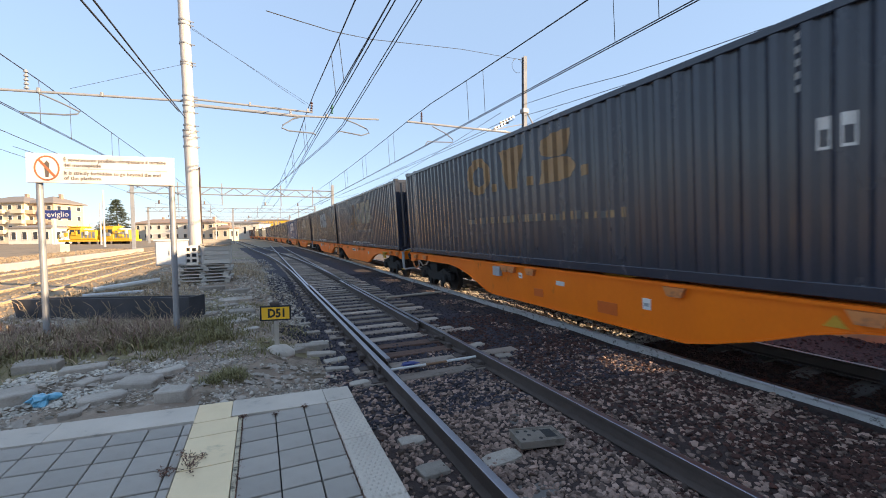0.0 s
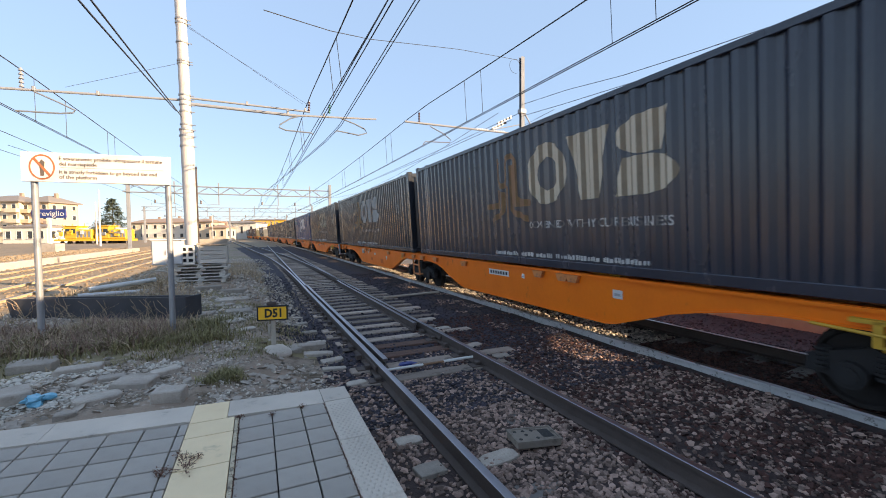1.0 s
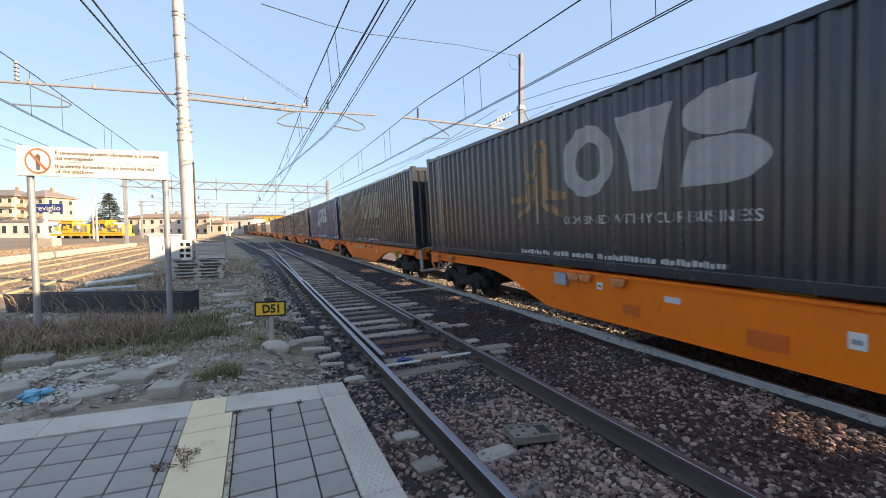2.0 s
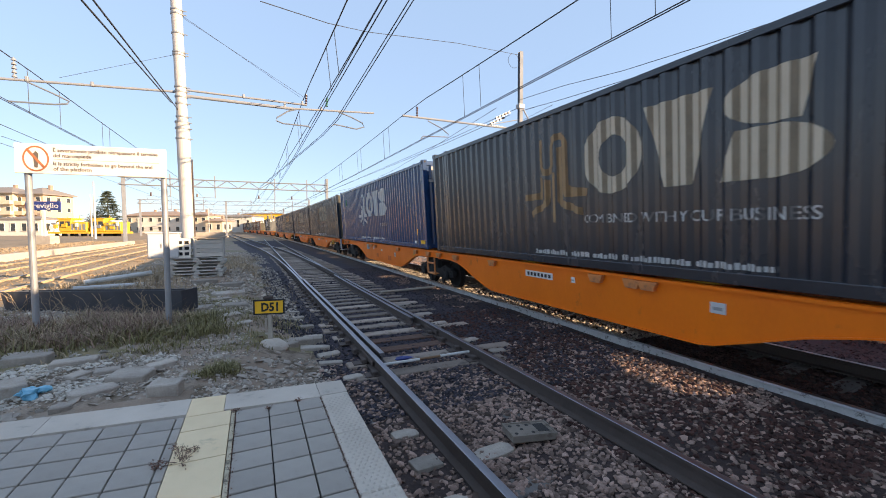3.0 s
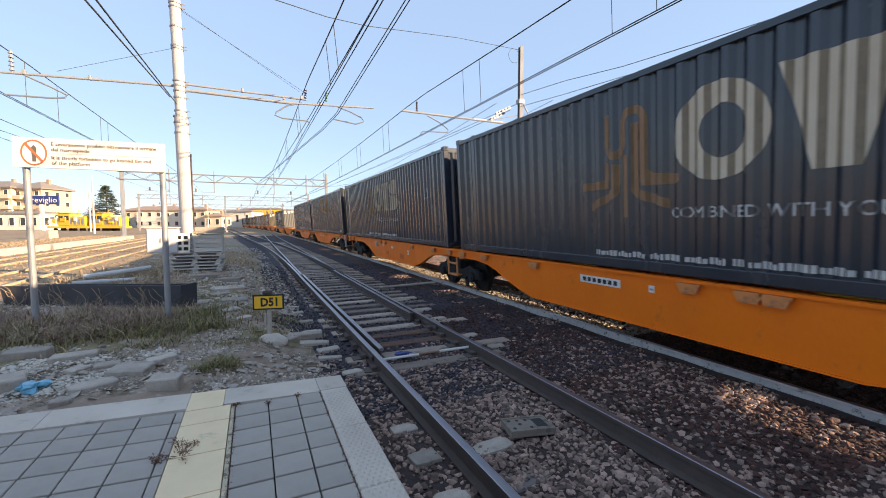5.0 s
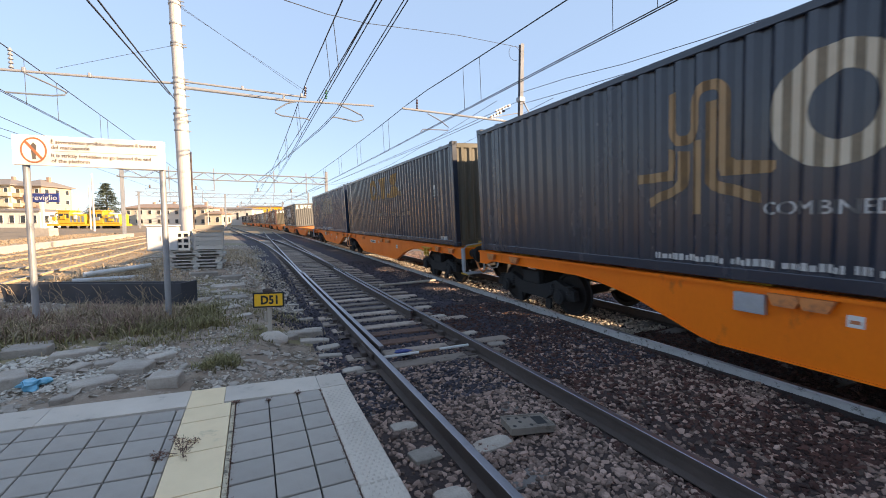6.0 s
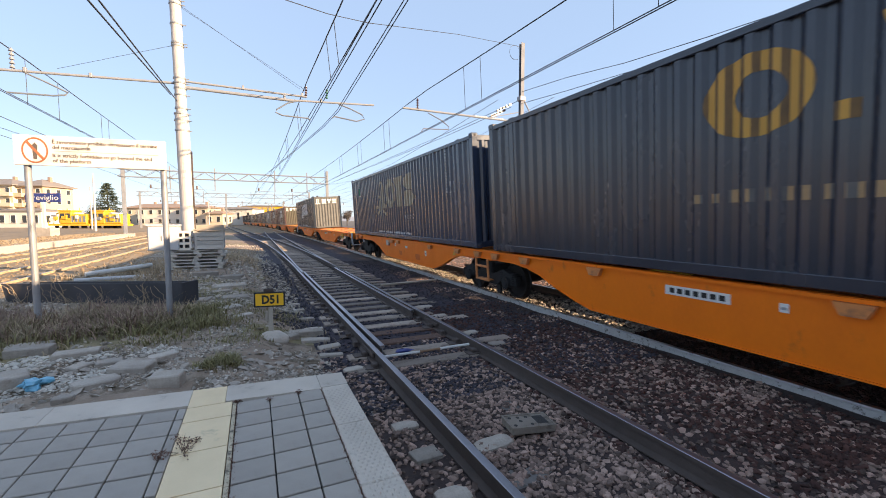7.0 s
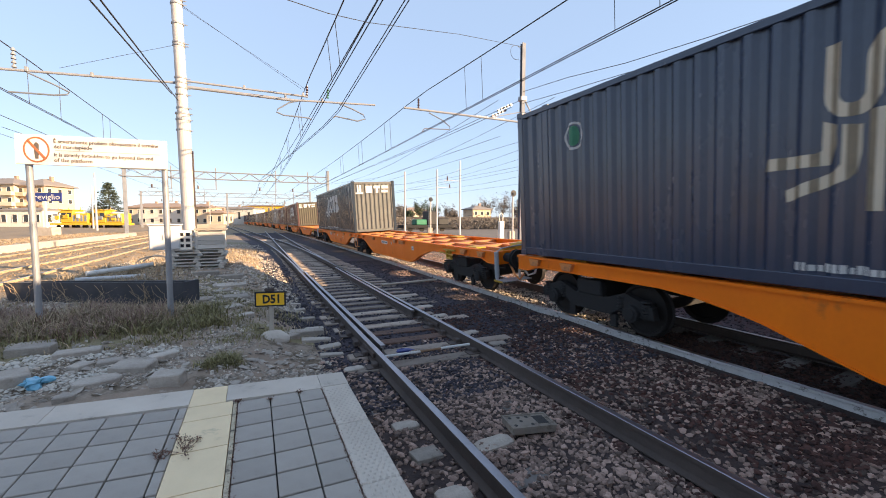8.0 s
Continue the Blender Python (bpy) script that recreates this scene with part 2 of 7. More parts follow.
M["door_plate"] = mat("door_plate", (0.16, 0.16, 0.15), 0.6, tint=(0.11, 0.11, 0.10), scale=3, fine=30, bump=0.03)
M["twig"] = mat("twig", (0.15, 0.132, 0.12), 0.95, tint=(0.10, 0.088, 0.08), scale=2, fine=20, bump=0.0, island=0.3)
M["bark"] = mat("bark", (0.12, 0.095, 0.075), 0.95, scale=6, fine=40, bump=0.5)
M["stucco_ochre"] = mat("stucco_ochre", (0.62, 0.46, 0.31), 0.9, tint=(0.52, 0.38, 0.26), scale=0.8, fine=12, bump=0.05)
M["stucco_cream"] = mat("stucco_cream", (0.66, 0.56, 0.42), 0.9, tint=(0.56, 0.46, 0.34), scale=0.8, fine=12, bump=0.05)
M["stucco_white"] = mat("stucco_white", (0.72, 0.68, 0.60), 0.9, tint=(0.62, 0.57, 0.50), scale=0.8, fine=12, bump=0.05)
# tile tone lightened and desaturated to paint distance haze
M["roof_tile"] = mat("roof_tile", (0.36, 0.26, 0.20), 0.9, tint=(0.27, 0.195, 0.155), scale=1.5, fine=14, bump=0.3)
M["roof_grey"] = mat("roof_grey", (0.27, 0.235, 0.21), 0.9, tint=(0.19, 0.165, 0.15), scale=1.5, fine=14, bump=0.3)
M["pane"] = mat("pane", (0.05, 0.055, 0.06), 0.12, scale=2, fine=20, bump=0.0)
M["machine_yellow"] = mat("machine_yellow", (0.76, 0.46, 0.04), 0.5, tint=(0.62, 0.35, 0.03), scale=1, fine=20, bump=0.03, stain=(0.25, 0.16, 0.05), stain_at=(0.6, 0.75), stain_scale=2)
M["hill"] = mat("hill", (0.30, 0.32, 0.36), 1.0, tint=(0.25, 0.27, 0.31), scale=0.01, fine=0.2, bump=0.0)
M["rubble"] = mat("rubble", (0.37, 0.285, 0.215), 0.95, tint=(0.17, 0.125, 0.09), scale=4, fine=70, bump=0.9, stain=(0.125, 0.088, 0.055), stain_at=(0.47, 0.60), stain_scale=4)
# bright flank tone for the far rails: sunlight put into the colour
M["rail_sunlit"] = mat("rail_sunlit", (0.74, 0.58, 0.36), 0.6, 0.2, tint=(0.36, 0.26, 0.17), scale=3, fine=30, bump=0.05)
M["slab"] = mat("slab", (0.50, 0.43, 0.36), 0.92, tint=(0.24, 0.20, 0.165), amount=0.6, scale=5, fine=60, bump=0.6, stain=(0.22, 0.17, 0.12), stain_at=(0.60, 0.74), stain_scale=7, obrand=0.25)
M["bag_blue"] = mat("bag_blue", (0.06, 0.36, 0.55), 0.4, tint=(0.30, 0.55, 0.66), scale=20, fine=60, bump=0.3)

# ---- mesh helpers ----


def box_bm(bm, x0, x1, y0, y1, z0, z1, bevel=0.0):
    """Adds a box, with bevelled edges if asked."""
    made = bmesh.ops.create_cube(bm, size=1.0, matrix=Matrix.Translation(((x0 + x1) / 2, (y0 + y1) / 2, (z0 + z1) / 2)) @ Matrix.Diagonal((x1 - x0, y1 - y0, z1 - z0, 1)))
    if bevel:
        edges = list({e for v in made["verts"] for e in v.link_edges})
        bmesh.ops.bevel(bm, geom=edges, offset=bevel, segments=1, affect="EDGES")
    return made["verts"]


def box(x0, x1, y0, y1, z0, z1, bevel=0.0):
    bm = bmesh.new()
    box_bm(bm, x0, x1, y0, y1, z0, z1, bevel)
    return bm


def rod_bm(bm, a, b, r, r2=None, sides=8, caps=True):
    """Adds a round bar from a to b, tapering from r to r2."""
    a, b = Vector(a), Vector(b)
    r2 = r if r2 is None else r2
    way = (b - a).normalized()
    u = way.cross(Vector((0, 0, 1)) if abs(way.z) < 0.9 else Vector((1, 0, 0))).normalized()
    w = way.cross(u)
    rings = []
    for p, q in ((a, r), (b, r2)):
        rings.append([bm.verts.new(p + (u * math.cos(2 * math.pi * i / sides) + w * math.sin(2 * math.pi * i / sides)) * q) for i in range(sides)])
    for i in range(sides):
        j = (i + 1) % sides
        bm.faces.new((rings[0][i], rings[0][j], rings[1][j], rings[1][i]))
    if caps:
        bm.faces.new(rings[0][::-1])
        bm.faces.new(rings[1])


def rods(pairs, r, sides=8):
    bm = bmesh.new()
    for p in pairs:
        rod_bm(bm, p[0], p[1], p[2] if len(p) > 2 else r, sides=sides)
    return bm


def path_tube(points, r, sides=6):
    """A bent bar through the points."""
    bm = bmesh.new()
    pts = [Vector(p) for p in points]
    rings = []
    for i, p in enumerate(pts):
        way = (pts[min(i + 1, len(pts) - 1)] - pts[max(i - 1, 0)]).normalized()
        u = way.cross(Vector((0, 0, 1)) if abs(way.z) < 0.9 else Vector((1, 0, 0))).normalized()
        w = way.cross(u)
        rings.append([bm.verts.new(p + (u * math.cos(2 * math.pi * k / sides) + w * math.sin(2 * math.pi * k / sides)) * r) for k in range(sides)])
    for a, b in zip(rings, rings[1:]):
        for k in range(sides):
            j = (k + 1) % sides
            bm.faces.new((a[k], a[j], b[j], b[k]))
    bm.faces.new(rings[0][::-1])
    bm.faces.new(rings[-1])
    return bm


def prism(profile, axis, lo, hi):
    """A profile (list of 2D points) pulled along an axis: 'x' takes (y, z), 'y' takes (x, z), 'z' takes (x, y)."""
    bm = bmesh.new()
    put = {"x": lambda p, s: (s, p[0], p[1]), "y": lambda p, s: (p[0], s, p[1]), "z": lambda p, s: (p[0], p[1], s)}[axis]
    a = [bm.verts.new(put(p, lo)) for p in profile]
    b = [bm.verts.new(put(p, hi)) for p in profile]
    n = len(profile)
    for i in range(n):
        bm.faces.new((a[i], a[(i + 1) % n], b[(i + 1) % n], b[i]))
    bm.faces.new(a[::-1])
    bm.faces.new(b)
    bmesh.ops.recalc_face_normals(bm, faces=bm.faces)
    return bm


def mesh_of(name, bm, *materials, smooth=False):
    me = bpy.data.meshes.new(name)
    bmesh.ops.recalc_face_normals(bm, faces=bm.faces)
    bm.to_mesh(me)
    bm.free()
    for m in materials:
        me.materials.append(m)
    if smooth:
        me.polygons.foreach_set("use_smooth", [True] * len(me.polygons))
    return me


def part(name, bm, material, parent=None, label="", at=None, smooth=False):
    """Links a bmesh (or a ready mesh) as one mesh object under a thing or a part."""
    me = bm if isinstance(bm, bpy.types.Mesh) else mesh_of(name, bm, material, smooth=smooth)
    ob = new(name, me)
    if parent:
        ob.parent = parent
    if at is not None:
        ob.matrix_basis = at
    if label:
        ob["label"] = label
    return ob


def thing(name, m, label, category, group="", kind=""):
    """An empty at a thing's base that carries its parts."""
    ob = new(name)
    ob.empty_display_size = 0.2
    ob.matrix_basis = m
    return tagged(ob, label, category, group, kind)


def structure(name, bm, *materials, label="", category=""):
    return tagged(new(name, mesh_of(name, bm, *materials)), label, category, kind="structure")


def lettering(text, size, bold=0.0):
    """A flat mesh of the words, in the x-z plane, starting at the origin."""
    cu = bpy.data.curves.new("words", "FONT")
    cu.body, cu.size, cu.extrude, cu.resolution_u = text, size, 0.002, 2
    cu.offset = size * bold
    ob = bpy.data.objects.new("words", cu)
    scene.collection.objects.link(ob)
    bpy.context.view_layer.update()
    me = bpy.data.meshes.new_from_object(ob.evaluated_get(bpy.context.evaluated_depsgraph_get()))
    bpy.data.objects.remove(ob)
    bm = bmesh.new()
    bm.from_mesh(me)
    bpy.data.meshes.remove(me)
    bmesh.ops.transform(bm, matrix=Matrix.Rotation(radians(90), 4, "X"), verts=bm.verts)
    return bm

# ---- lie of the land ----
CANT = 0.0586          # the main line is canted towards the platform
LINE_X, LINE_Z = 5.6345, -0.068   # its near rail
SPEED, TRAIN_FRONT, WAGON_PITCH = 15.6, 14.9, 29.59
BOX_L, BOX_H, GAP_JOINT = 13.716, 2.896, 0.80


def bend(y):
    """How far the main line has curved to the left at a distance."""
    return -(max(0.0, y - 20.0) ** 2) / 3600.0


def line_point(a, y, b):
    """A point of the canted main line: a to the right of its near rail, b above the rails."""
    return Vector((LINE_X + bend(y) + a * math.cos(CANT) - b * math.sin(CANT), y, LINE_Z + a * math.sin(CANT) + b * math.cos(CANT)))


def near_left(y):
    """The side track's left rail: the straight route."""
    return 1.50 - 0.009 * (min(y, 14.0) - 5.0)


def curve_left(y):
    """The left rail of the route that turns away."""
    d = max(0.0, y - 14.0)
    off = 0.00146 * d * d if d < 28 else 0.00146 * 784 + 0.0818 * (d - 28)
    return near_left(y) - off


def smooth(a, b, x):
    t = min(1.0, max(0.0, (x - a) / (b - a)))
    return t * t * (3 - 2 * t)


def land(x, y):
    """Height of the ground."""
    z = -0.19
    rough = noise.noise((x * 0.9, y * 0.9, 3.1)) * 0.05 + noise.noise((x * 3.1, y * 3.1, 7.7)) * 0.025
    mound = smooth(0.95, -0.4, x) * smooth(-5.6, -4.7, x) * (0.25 + 0.75 * smooth(26, 17, y)) * smooth(70, 40, y)
    left = curve_left(y) - 0.9
    if y > 14:
        mound *= smooth(left + 0.1, left - 1.0, x)
    mound *= 1 + 0.75 * smooth(11.0, 13.4, y) * smooth(-3.6, -2.2, x) * smooth(19, 15, y)
    z += mound * (0.33 + rough * 1.3) + (1 - mound) * rough * 0.5
    if -12.9 < x < -5.4:
        z += 0.10 * smooth(-5.4, -6.0, x)
    if x > 7.6:
        z += smooth(7.6, 9.0, x) * -0.1
    if x < -13.2:
        z += smooth(-13.2, -13.6, x) * 0.42
    return z


def spaced(spans):
    """Coordinates: (from, to, step) spans joined."""
    out = []
    for a, b, s in spans:
        n = max(1, round((b - a) / s))
        out += [a + (b - a) * i / n for i in range(n)]
    return out + [spans[-1][1]]


def build_ground():
    xs = spaced([(-3000, -400, 520), (-400, -60, 34), (-60, -14, 2.3), (-14, -5.8, 0.4), (-5.8, 9.2, 0.11), (9.2, 60, 2.5), (60, 400, 34), (400, 3000, 520)])
    ys = spaced([(-300, -12, 24), (-12, -1, 1.1), (-1, 26, 0.13), (26, 70, 0.6), (70, 400, 11), (400, 4000, 300)])
    verts = [(x, y, land(x, y) if abs(x) < 60 and y < 400 else -0.19) for y in ys for x in xs]
    w = len(xs)
    faces, slots = [], []
    for j in range(len(ys) - 1):
        for i in range(w - 1):
            faces.append((j * w + i, j * w + i + 1, (j + 1) * w + i + 1, (j + 1) * w + i))
            x, y = (xs[i] + xs[i + 1]) / 2, (ys[j] + ys[j + 1]) / 2
            n1 = noise.noise((x * 0.8, y * 0.8, 0)) * 0.5 + noise.noise((x * 4, y * 4, 5)) * 0.25
            left = min(0.75 - 0.30 * smooth(6.5, 9.0, y), curve_left(y) - 1.15) if y > 14 else 0.75 - 0.30 * smooth(6.5, 9.0, y)
            # dark ballast slot here paints shade onto the ground beyond the main rails
            if 7.2 < x < 12.5 and -2 < y < 8.5 + n1:
                s = 4
            elif x > 8.5 + n1:
                s = 6
            elif x < -5.1 + n1 * 0.5 or y > 75:
                s = 3
            elif x < left + n1 * 0.5:
                s = 5 if (y < 6.6 and n1 + noise.noise((x * 0.5, y * 0.9, 40)) > -0.02) else 2 if (n1 + noise.noise((x * 0.45 + 9, y * 0.45, 2)) * 0.7 + (0.3 if -3.6 < x < -0.9 and 5.9 < y < 9.6 else -0.05)) > 0.08 else 1
            else:
                s = 0 if y < 5.2 + n1 * 2 or x > 4.6 + n1 else 4
            slots.append(s)
    me = bpy.data.meshes.new("ground")
    me.from_pydata(verts, [], faces)
    for k in ("ballast", "dirt", "soil_grass", "gravel_far", "ballast_dark", "rubble", "yard"):
        me.materials.append(M[k])
    me.polygons.foreach_set("material_index", slots)
    me.polygons.foreach_set("use_smooth", [True] * len(faces))
    tagged(new("ground", me), "stony railway ground of dirt, ballast and sparse grass", "ground", kind="structure")


build_ground()

# ---- rails ----
RAIL = [(-0.075, -0.172), (0.075, -0.172), (0.075, -0.16), (0.012, -0.145), (0.010, -0.045), (0.036, -0.034), (0.036, -0.004), (0.030, 0.0),
        (-0.030, 0.0), (-0.036, -0.004), (-0.036, -0.034), (-0.010, -0.045), (-0.012, -0.145), (-0.075, -0.16)]


def rail_mesh(points, side):
    """A rail along points (head at the point), its head bright, its flanks in the side material."""
    bm = bmesh.new()
    rings = []
    for i, p in enumerate(points):
        way = points[min(i + 1, len(points) - 1)] - points[max(i - 1, 0)]
        way.z = 0
        way.normalize()
        u = Vector((way.y, -way.x, 0))
        rings.append([bm.verts.new(p + u * a + Vector((0, 0, b))) for a, b in RAIL])
    n = len(RAIL)
    for a, b in zip(rings, rings[1:]):
        for k in range(n):
            f = bm.faces.new((a[k], a[(k + 1) % n], b[(k + 1) % n], b[k]))
            f.material_index = 0 if k in (6, 7, 8) else 1
    bm.faces.new(rings[0])
    bm.faces.new(rings[-1][::-1])
    return mesh_of("rail", bm, M["rail_top"], side)


def along(fx, y0, y1, step=1.5, z=0.0):
    n = max(2, int((y1 - y0) / step))
    return [Vector((fx(y0 + (y1 - y0) * i / n), y0 + (y1 - y0) * i / n, z)) for i in range(n + 1)]


def build_tracks():
    side = tagged(new("track_side"), "railway side track with a turnout and worn wooden sleepers", "railway track", kind="structure")
    part("rail", rail_mesh(along(lambda y: near_left(y) if y < 14 else curve_left(y), -12, 150), M["rail_side"]), None, side)
    part("rail", rail_mesh(along(lambda y: near_left(y) + 1.5 if y < 14 else curve_left(y) + 1.5, 14.5, 150), M["rail_side"]), None, side)
    part("rail", rail_mesh(along(lambda y: near_left(y) + 1.5, -12, 75), M["rail_side"]), None, side)
    part("rail", rail_mesh(along(lambda y: near_left(y) + 0.085, 15.0, 75), M["rail_side"]), None, side)
    # check rails beside the frog and blade stiffeners
    part("check_rail", rail_mesh(along(lambda y: near_left(y) + 0.14, 5.6, 15.0), M["rail_side"]), None, side)
    part("check_rail", rail_mesh(along(lambda y: near_left(y) + 1.5 - 0.13, 7.6, 16.0), M["rail_side"]), None, side)
    main = tagged(new("track_main"), "main railway track with white-painted rail flanks", "railway track", kind="structure")
    for a in (0.0, 1.5):
        part("rail", rail_mesh([line_point(a, y, 0) for y in spaced([(-40, 20, 4), (20, 300, 6)])], M["rail_white" if a == 0 else "rail_side"]), None, main)
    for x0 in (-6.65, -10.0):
        tr = tagged(new("track_far"), "sunlit railway track, its rusty rails coloured sun-bright", "railway track", kind="structure")
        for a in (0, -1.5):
            part("rail", rail_mesh(along(lambda y: x0 + a + bend(y), -10, 300, 6), M["rail_sunlit"]), None, tr)


    for x0 in (11.5, 16.0, 20.5):
        tr = tagged(new("track_yard"), "dull yard track beyond the main line", "railway track", kind="structure")
        for a in (0, 1.5):
            part("rail", rail_mesh(along(lambda y: x0 + a + bend(y), 8, 300, 6, -0.12), M["rail_side"]), None, tr)


build_tracks()

# ---- platform end ----
PZ = 0.30


def front_edge(x):
    """The platform's end runs slightly askew."""
    return 4.00 + 0.09 * (0.745 - x)


def kerb_depth(x):
    """How far the end kerb reaches back."""
    return 0.34 if x > -0.3 else 0.335


def build_platform():
    pf = tagged(new("platform"), "low station platform paved in grey tiles with pale stone edging", "platform", kind="structure")
    bm = prism([(0.73, -8), (0.73, front_edge(0.73) - 0.012), (-9, front_edge(-9) - 0.012), (-9, -8)], "z", -0.3, PZ - 0.035)
    part("bed", bm, M["joint"], pf)
    # kerb stones along the track and across the end
    for j in range(14):
        y1 = 3.70 - j * 0.75
        part("kerb_stone", box(0.508, 0.745, y1 - 0.744, y1, -0.05, PZ, 0.008), M["kerb"], pf)
    part("kerb_stone", prism([(0.508, 3.704), (0.745, 3.704), (0.745, front_edge(0.745)), (0.508, front_edge(0.508))], "z", -0.05, PZ), M["kerb"], pf)
    cuts = [0.504, -0.262, -0.53, -1.5, -2.5, -3.5, -4.5, -5.5, -6.5, -7.5]
    for a, b in zip(cuts, cuts[1:]):
        if a == -0.262:
            continue
        b += 0.004
        part("kerb_stone", prism([(b, front_edge(b) - kerb_depth(b)), (a, front_edge(a) - kerb_depth(a)), (a, front_edge(a)), (b, front_edge(b))], "z", -0.05, PZ), M["kerb"], pf)
    # yellow guide strip with its narrow worn border
    ends = [front_edge(-0.4) - 0.004, 3.72, 3.452] + [2.99 - 0.463 * i for i in range(22)]
    for j, (y1, y0) in enumerate(zip(ends, ends[1:])):
        x1 = -0.262 if j == 0 else -0.205
        part("guide_slab", prism([(-0.527, y0 + 0.011), (x1, y0 + 0.009), (x1, y1 - (0.0 if j else 0.012)), (-0.527, y1 + (0.0 if j else 0.012))], "z", PZ - 0.05, PZ - 0.001), M["paver_yellow"], pf)
    for j in range(24):
        y1 = 3.712 - j * 0.4
        part("guide_border", box(-0.2, -0.172, y1 - 0.396, y1, PZ - 0.05, PZ - 0.003, 0.003), M["paver_border"], pf)
    # square tiles: three columns before the strip, a cut column and the wide field beyond it
    rng = random.Random(4)
    rest = bmesh.new()
    right = [(-0.166, 0.074), (0.082, 0.303), (0.312, 0.500)]
    left = [(-0.588, -0.534)] + [(-0.822 - i * 0.2345, -0.596 - i * 0.2345) for i in range(15)]
    meshes = {}
    for row in range(36):
        for x0, x1 in right + left:
            skew = 0.0 if x0 > -0.2 else 0.10
            w, xm = x1 - x0, (x0 + x1) / 2
            top = (3.694 if row == 0 else 3.465 - (row - 1) * 0.2365) if x0 > -0.2 else 3.545 + 0.10 * (-0.565 - xm) + (0.205 if row == 0 else -(row - 1) * 0.2385)
            low = 3.474 - row * 0.2365 if x0 > -0.2 else 3.554 + 0.10 * (-0.565 - xm) - row * 0.2385
            top, low = top - 0.0045, low + 0.0045
            y, d = (top + low) / 2, top - low
            if row < 18:
                key = (round(w, 3), round(d, 3), skew)
                if key not in meshes:
                    bm = box(-w / 2, w / 2, -d / 2, d / 2, -0.05, 0, 0.004)
                    for v in bm.verts:
                        v.co.y -= skew * v.co.x
                    meshes[key] = mesh_of("tile", bm, M["paver"])
                m = Matrix.Translation((xm, y, PZ - 0.004 + rng.uniform(-0.0015, 0.001))) @ Matrix.Rotation(rng.uniform(-0.003, 0.003), 4, "X") @ Matrix.Rotation(rng.uniform(-0.003, 0.003), 4, "Y")
                part("tile", meshes[key], None, pf, at=m)
            else:
                box_bm(rest, x0, x1, low, top, PZ - 0.05, PZ - 0.004)
    tagged(part("tile_rest", rest, M["paver"], pf), kind="stuff")
    # the raised lozenge relief of the edging
    bm = bmesh.new()
    for j in range(70):
        for i in range(5):
            x, y = 0.548 + i * 0.039 + (0.018 if j % 2 else 0), 3.6 - j * 0.036
            d = 0.011
            ring = [bm.verts.new((x + dx, y + dy, PZ + 0.001)) for dx, dy in ((d, 0), (0, d * 1.5), (-d, 0), (0, -d * 1.5))]
            top = bm.verts.new((x, y, PZ + 0.006))
            for a in range(4):
                bm.faces.new((ring[a], ring[(a + 1) % 4], top))
    tagged(part("lozenge_relief", bm, M["kerb"], pf), kind="stuff")


build_platform()

# ---- the train: containers ----


def wave(y, y0=0.22, pitch=0.2772, deep=0.05):
    """Depth of a corrugated wall at y, 0 on the outer ridges."""
    t = ((y - y0) % pitch) / pitch
    if t < 0.27:
        return 0.0
    if t < 0.5:
        return deep * (t - 0.27) / 0.23
    if t < 0.77:
        return deep
    return deep * (1 - (t - 0.77) / 0.23)


def wave_stops(a, b, y0=0.22, pitch=0.2772):
    """Every fold between a and b, with the ends."""
    out = [a, b]
    k = int((a - y0) / pitch) - 1
    while y0 + k * pitch < b:
        out += [y0 + (k + t) * pitch for t in (0, 0.27, 0.5, 0.77) if a + 0.004 < y0 + (k + t) * pitch < b - 0.004]
        k += 1
    return sorted(out)


def folded_wall(a, b, z0, z1, pitch=0.2772, deep=0.05, y0=0.22):
    """A corrugated wall in the y-z plane facing -x, with thickness."""
    stops = wave_stops(a, b, y0, pitch)
    prof = [(wave(y, y0, pitch, deep), y) for y in stops]
    return prism(prof + [(0.075, b), (0.075, a)], "z", z0, z1)


def columns(loops, y_left, z_base, off=0.004, y0=0.22, grain=0.05):
    """Painted shapes on the folded side wall: loops are outlines (x to the reader's right, z up), filled even-odd;
    the slopes between the flats take the second material."""
    bm = bmesh.new()
    xs = [p[0] for lp in loops for p in lp]
    lo, hi = min(xs), max(xs)
    stops = {y_left - hi + 0.001, y_left - lo - 0.001, *wave_stops(y_left - hi, y_left - lo, y0)}
    for x in xs:
        if lo + 0.002 < x < hi - 0.002:
            stops |= {y_left - x - 0.001, y_left - x + 0.001}
    y = y_left - hi
    while y < y_left - lo:
        stops.add(y + 0.0013)
        y += grain
    stops = sorted(s for s in stops if y_left - hi < s < y_left - lo)

    def spans(y):
        x, cut = y_left - y, []
        for lp in loops:
            for (ax, az), (bx, bz) in zip(lp, lp[1:] + lp[:1]):
                if (ax <= x < bx) or (bx <= x < ax):
                    cut.append(az + (bz - az) * (x - ax) / (bx - ax))
        return sorted(cut)

    for s, e in zip(stops, stops[1:]):
        if e - s < 0.0005:
            continue
        a, b = spans(s), spans(e)
        if len(a) != len(b):
            continue
        for i in range(0, len(a) - 1, 2):
            q = [(s, a[i]), (e, b[i]), (e, b[i + 1]), (s, a[i + 1])]
            f = bm.faces.new([bm.verts.new((wave(yy, y0) - off, yy, z_base + zz)) for yy, zz in q])
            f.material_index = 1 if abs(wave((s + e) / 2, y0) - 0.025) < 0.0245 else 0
    bmesh.ops.remove_doubles(bm, verts=bm.verts, dist=0.0002)
    return bm


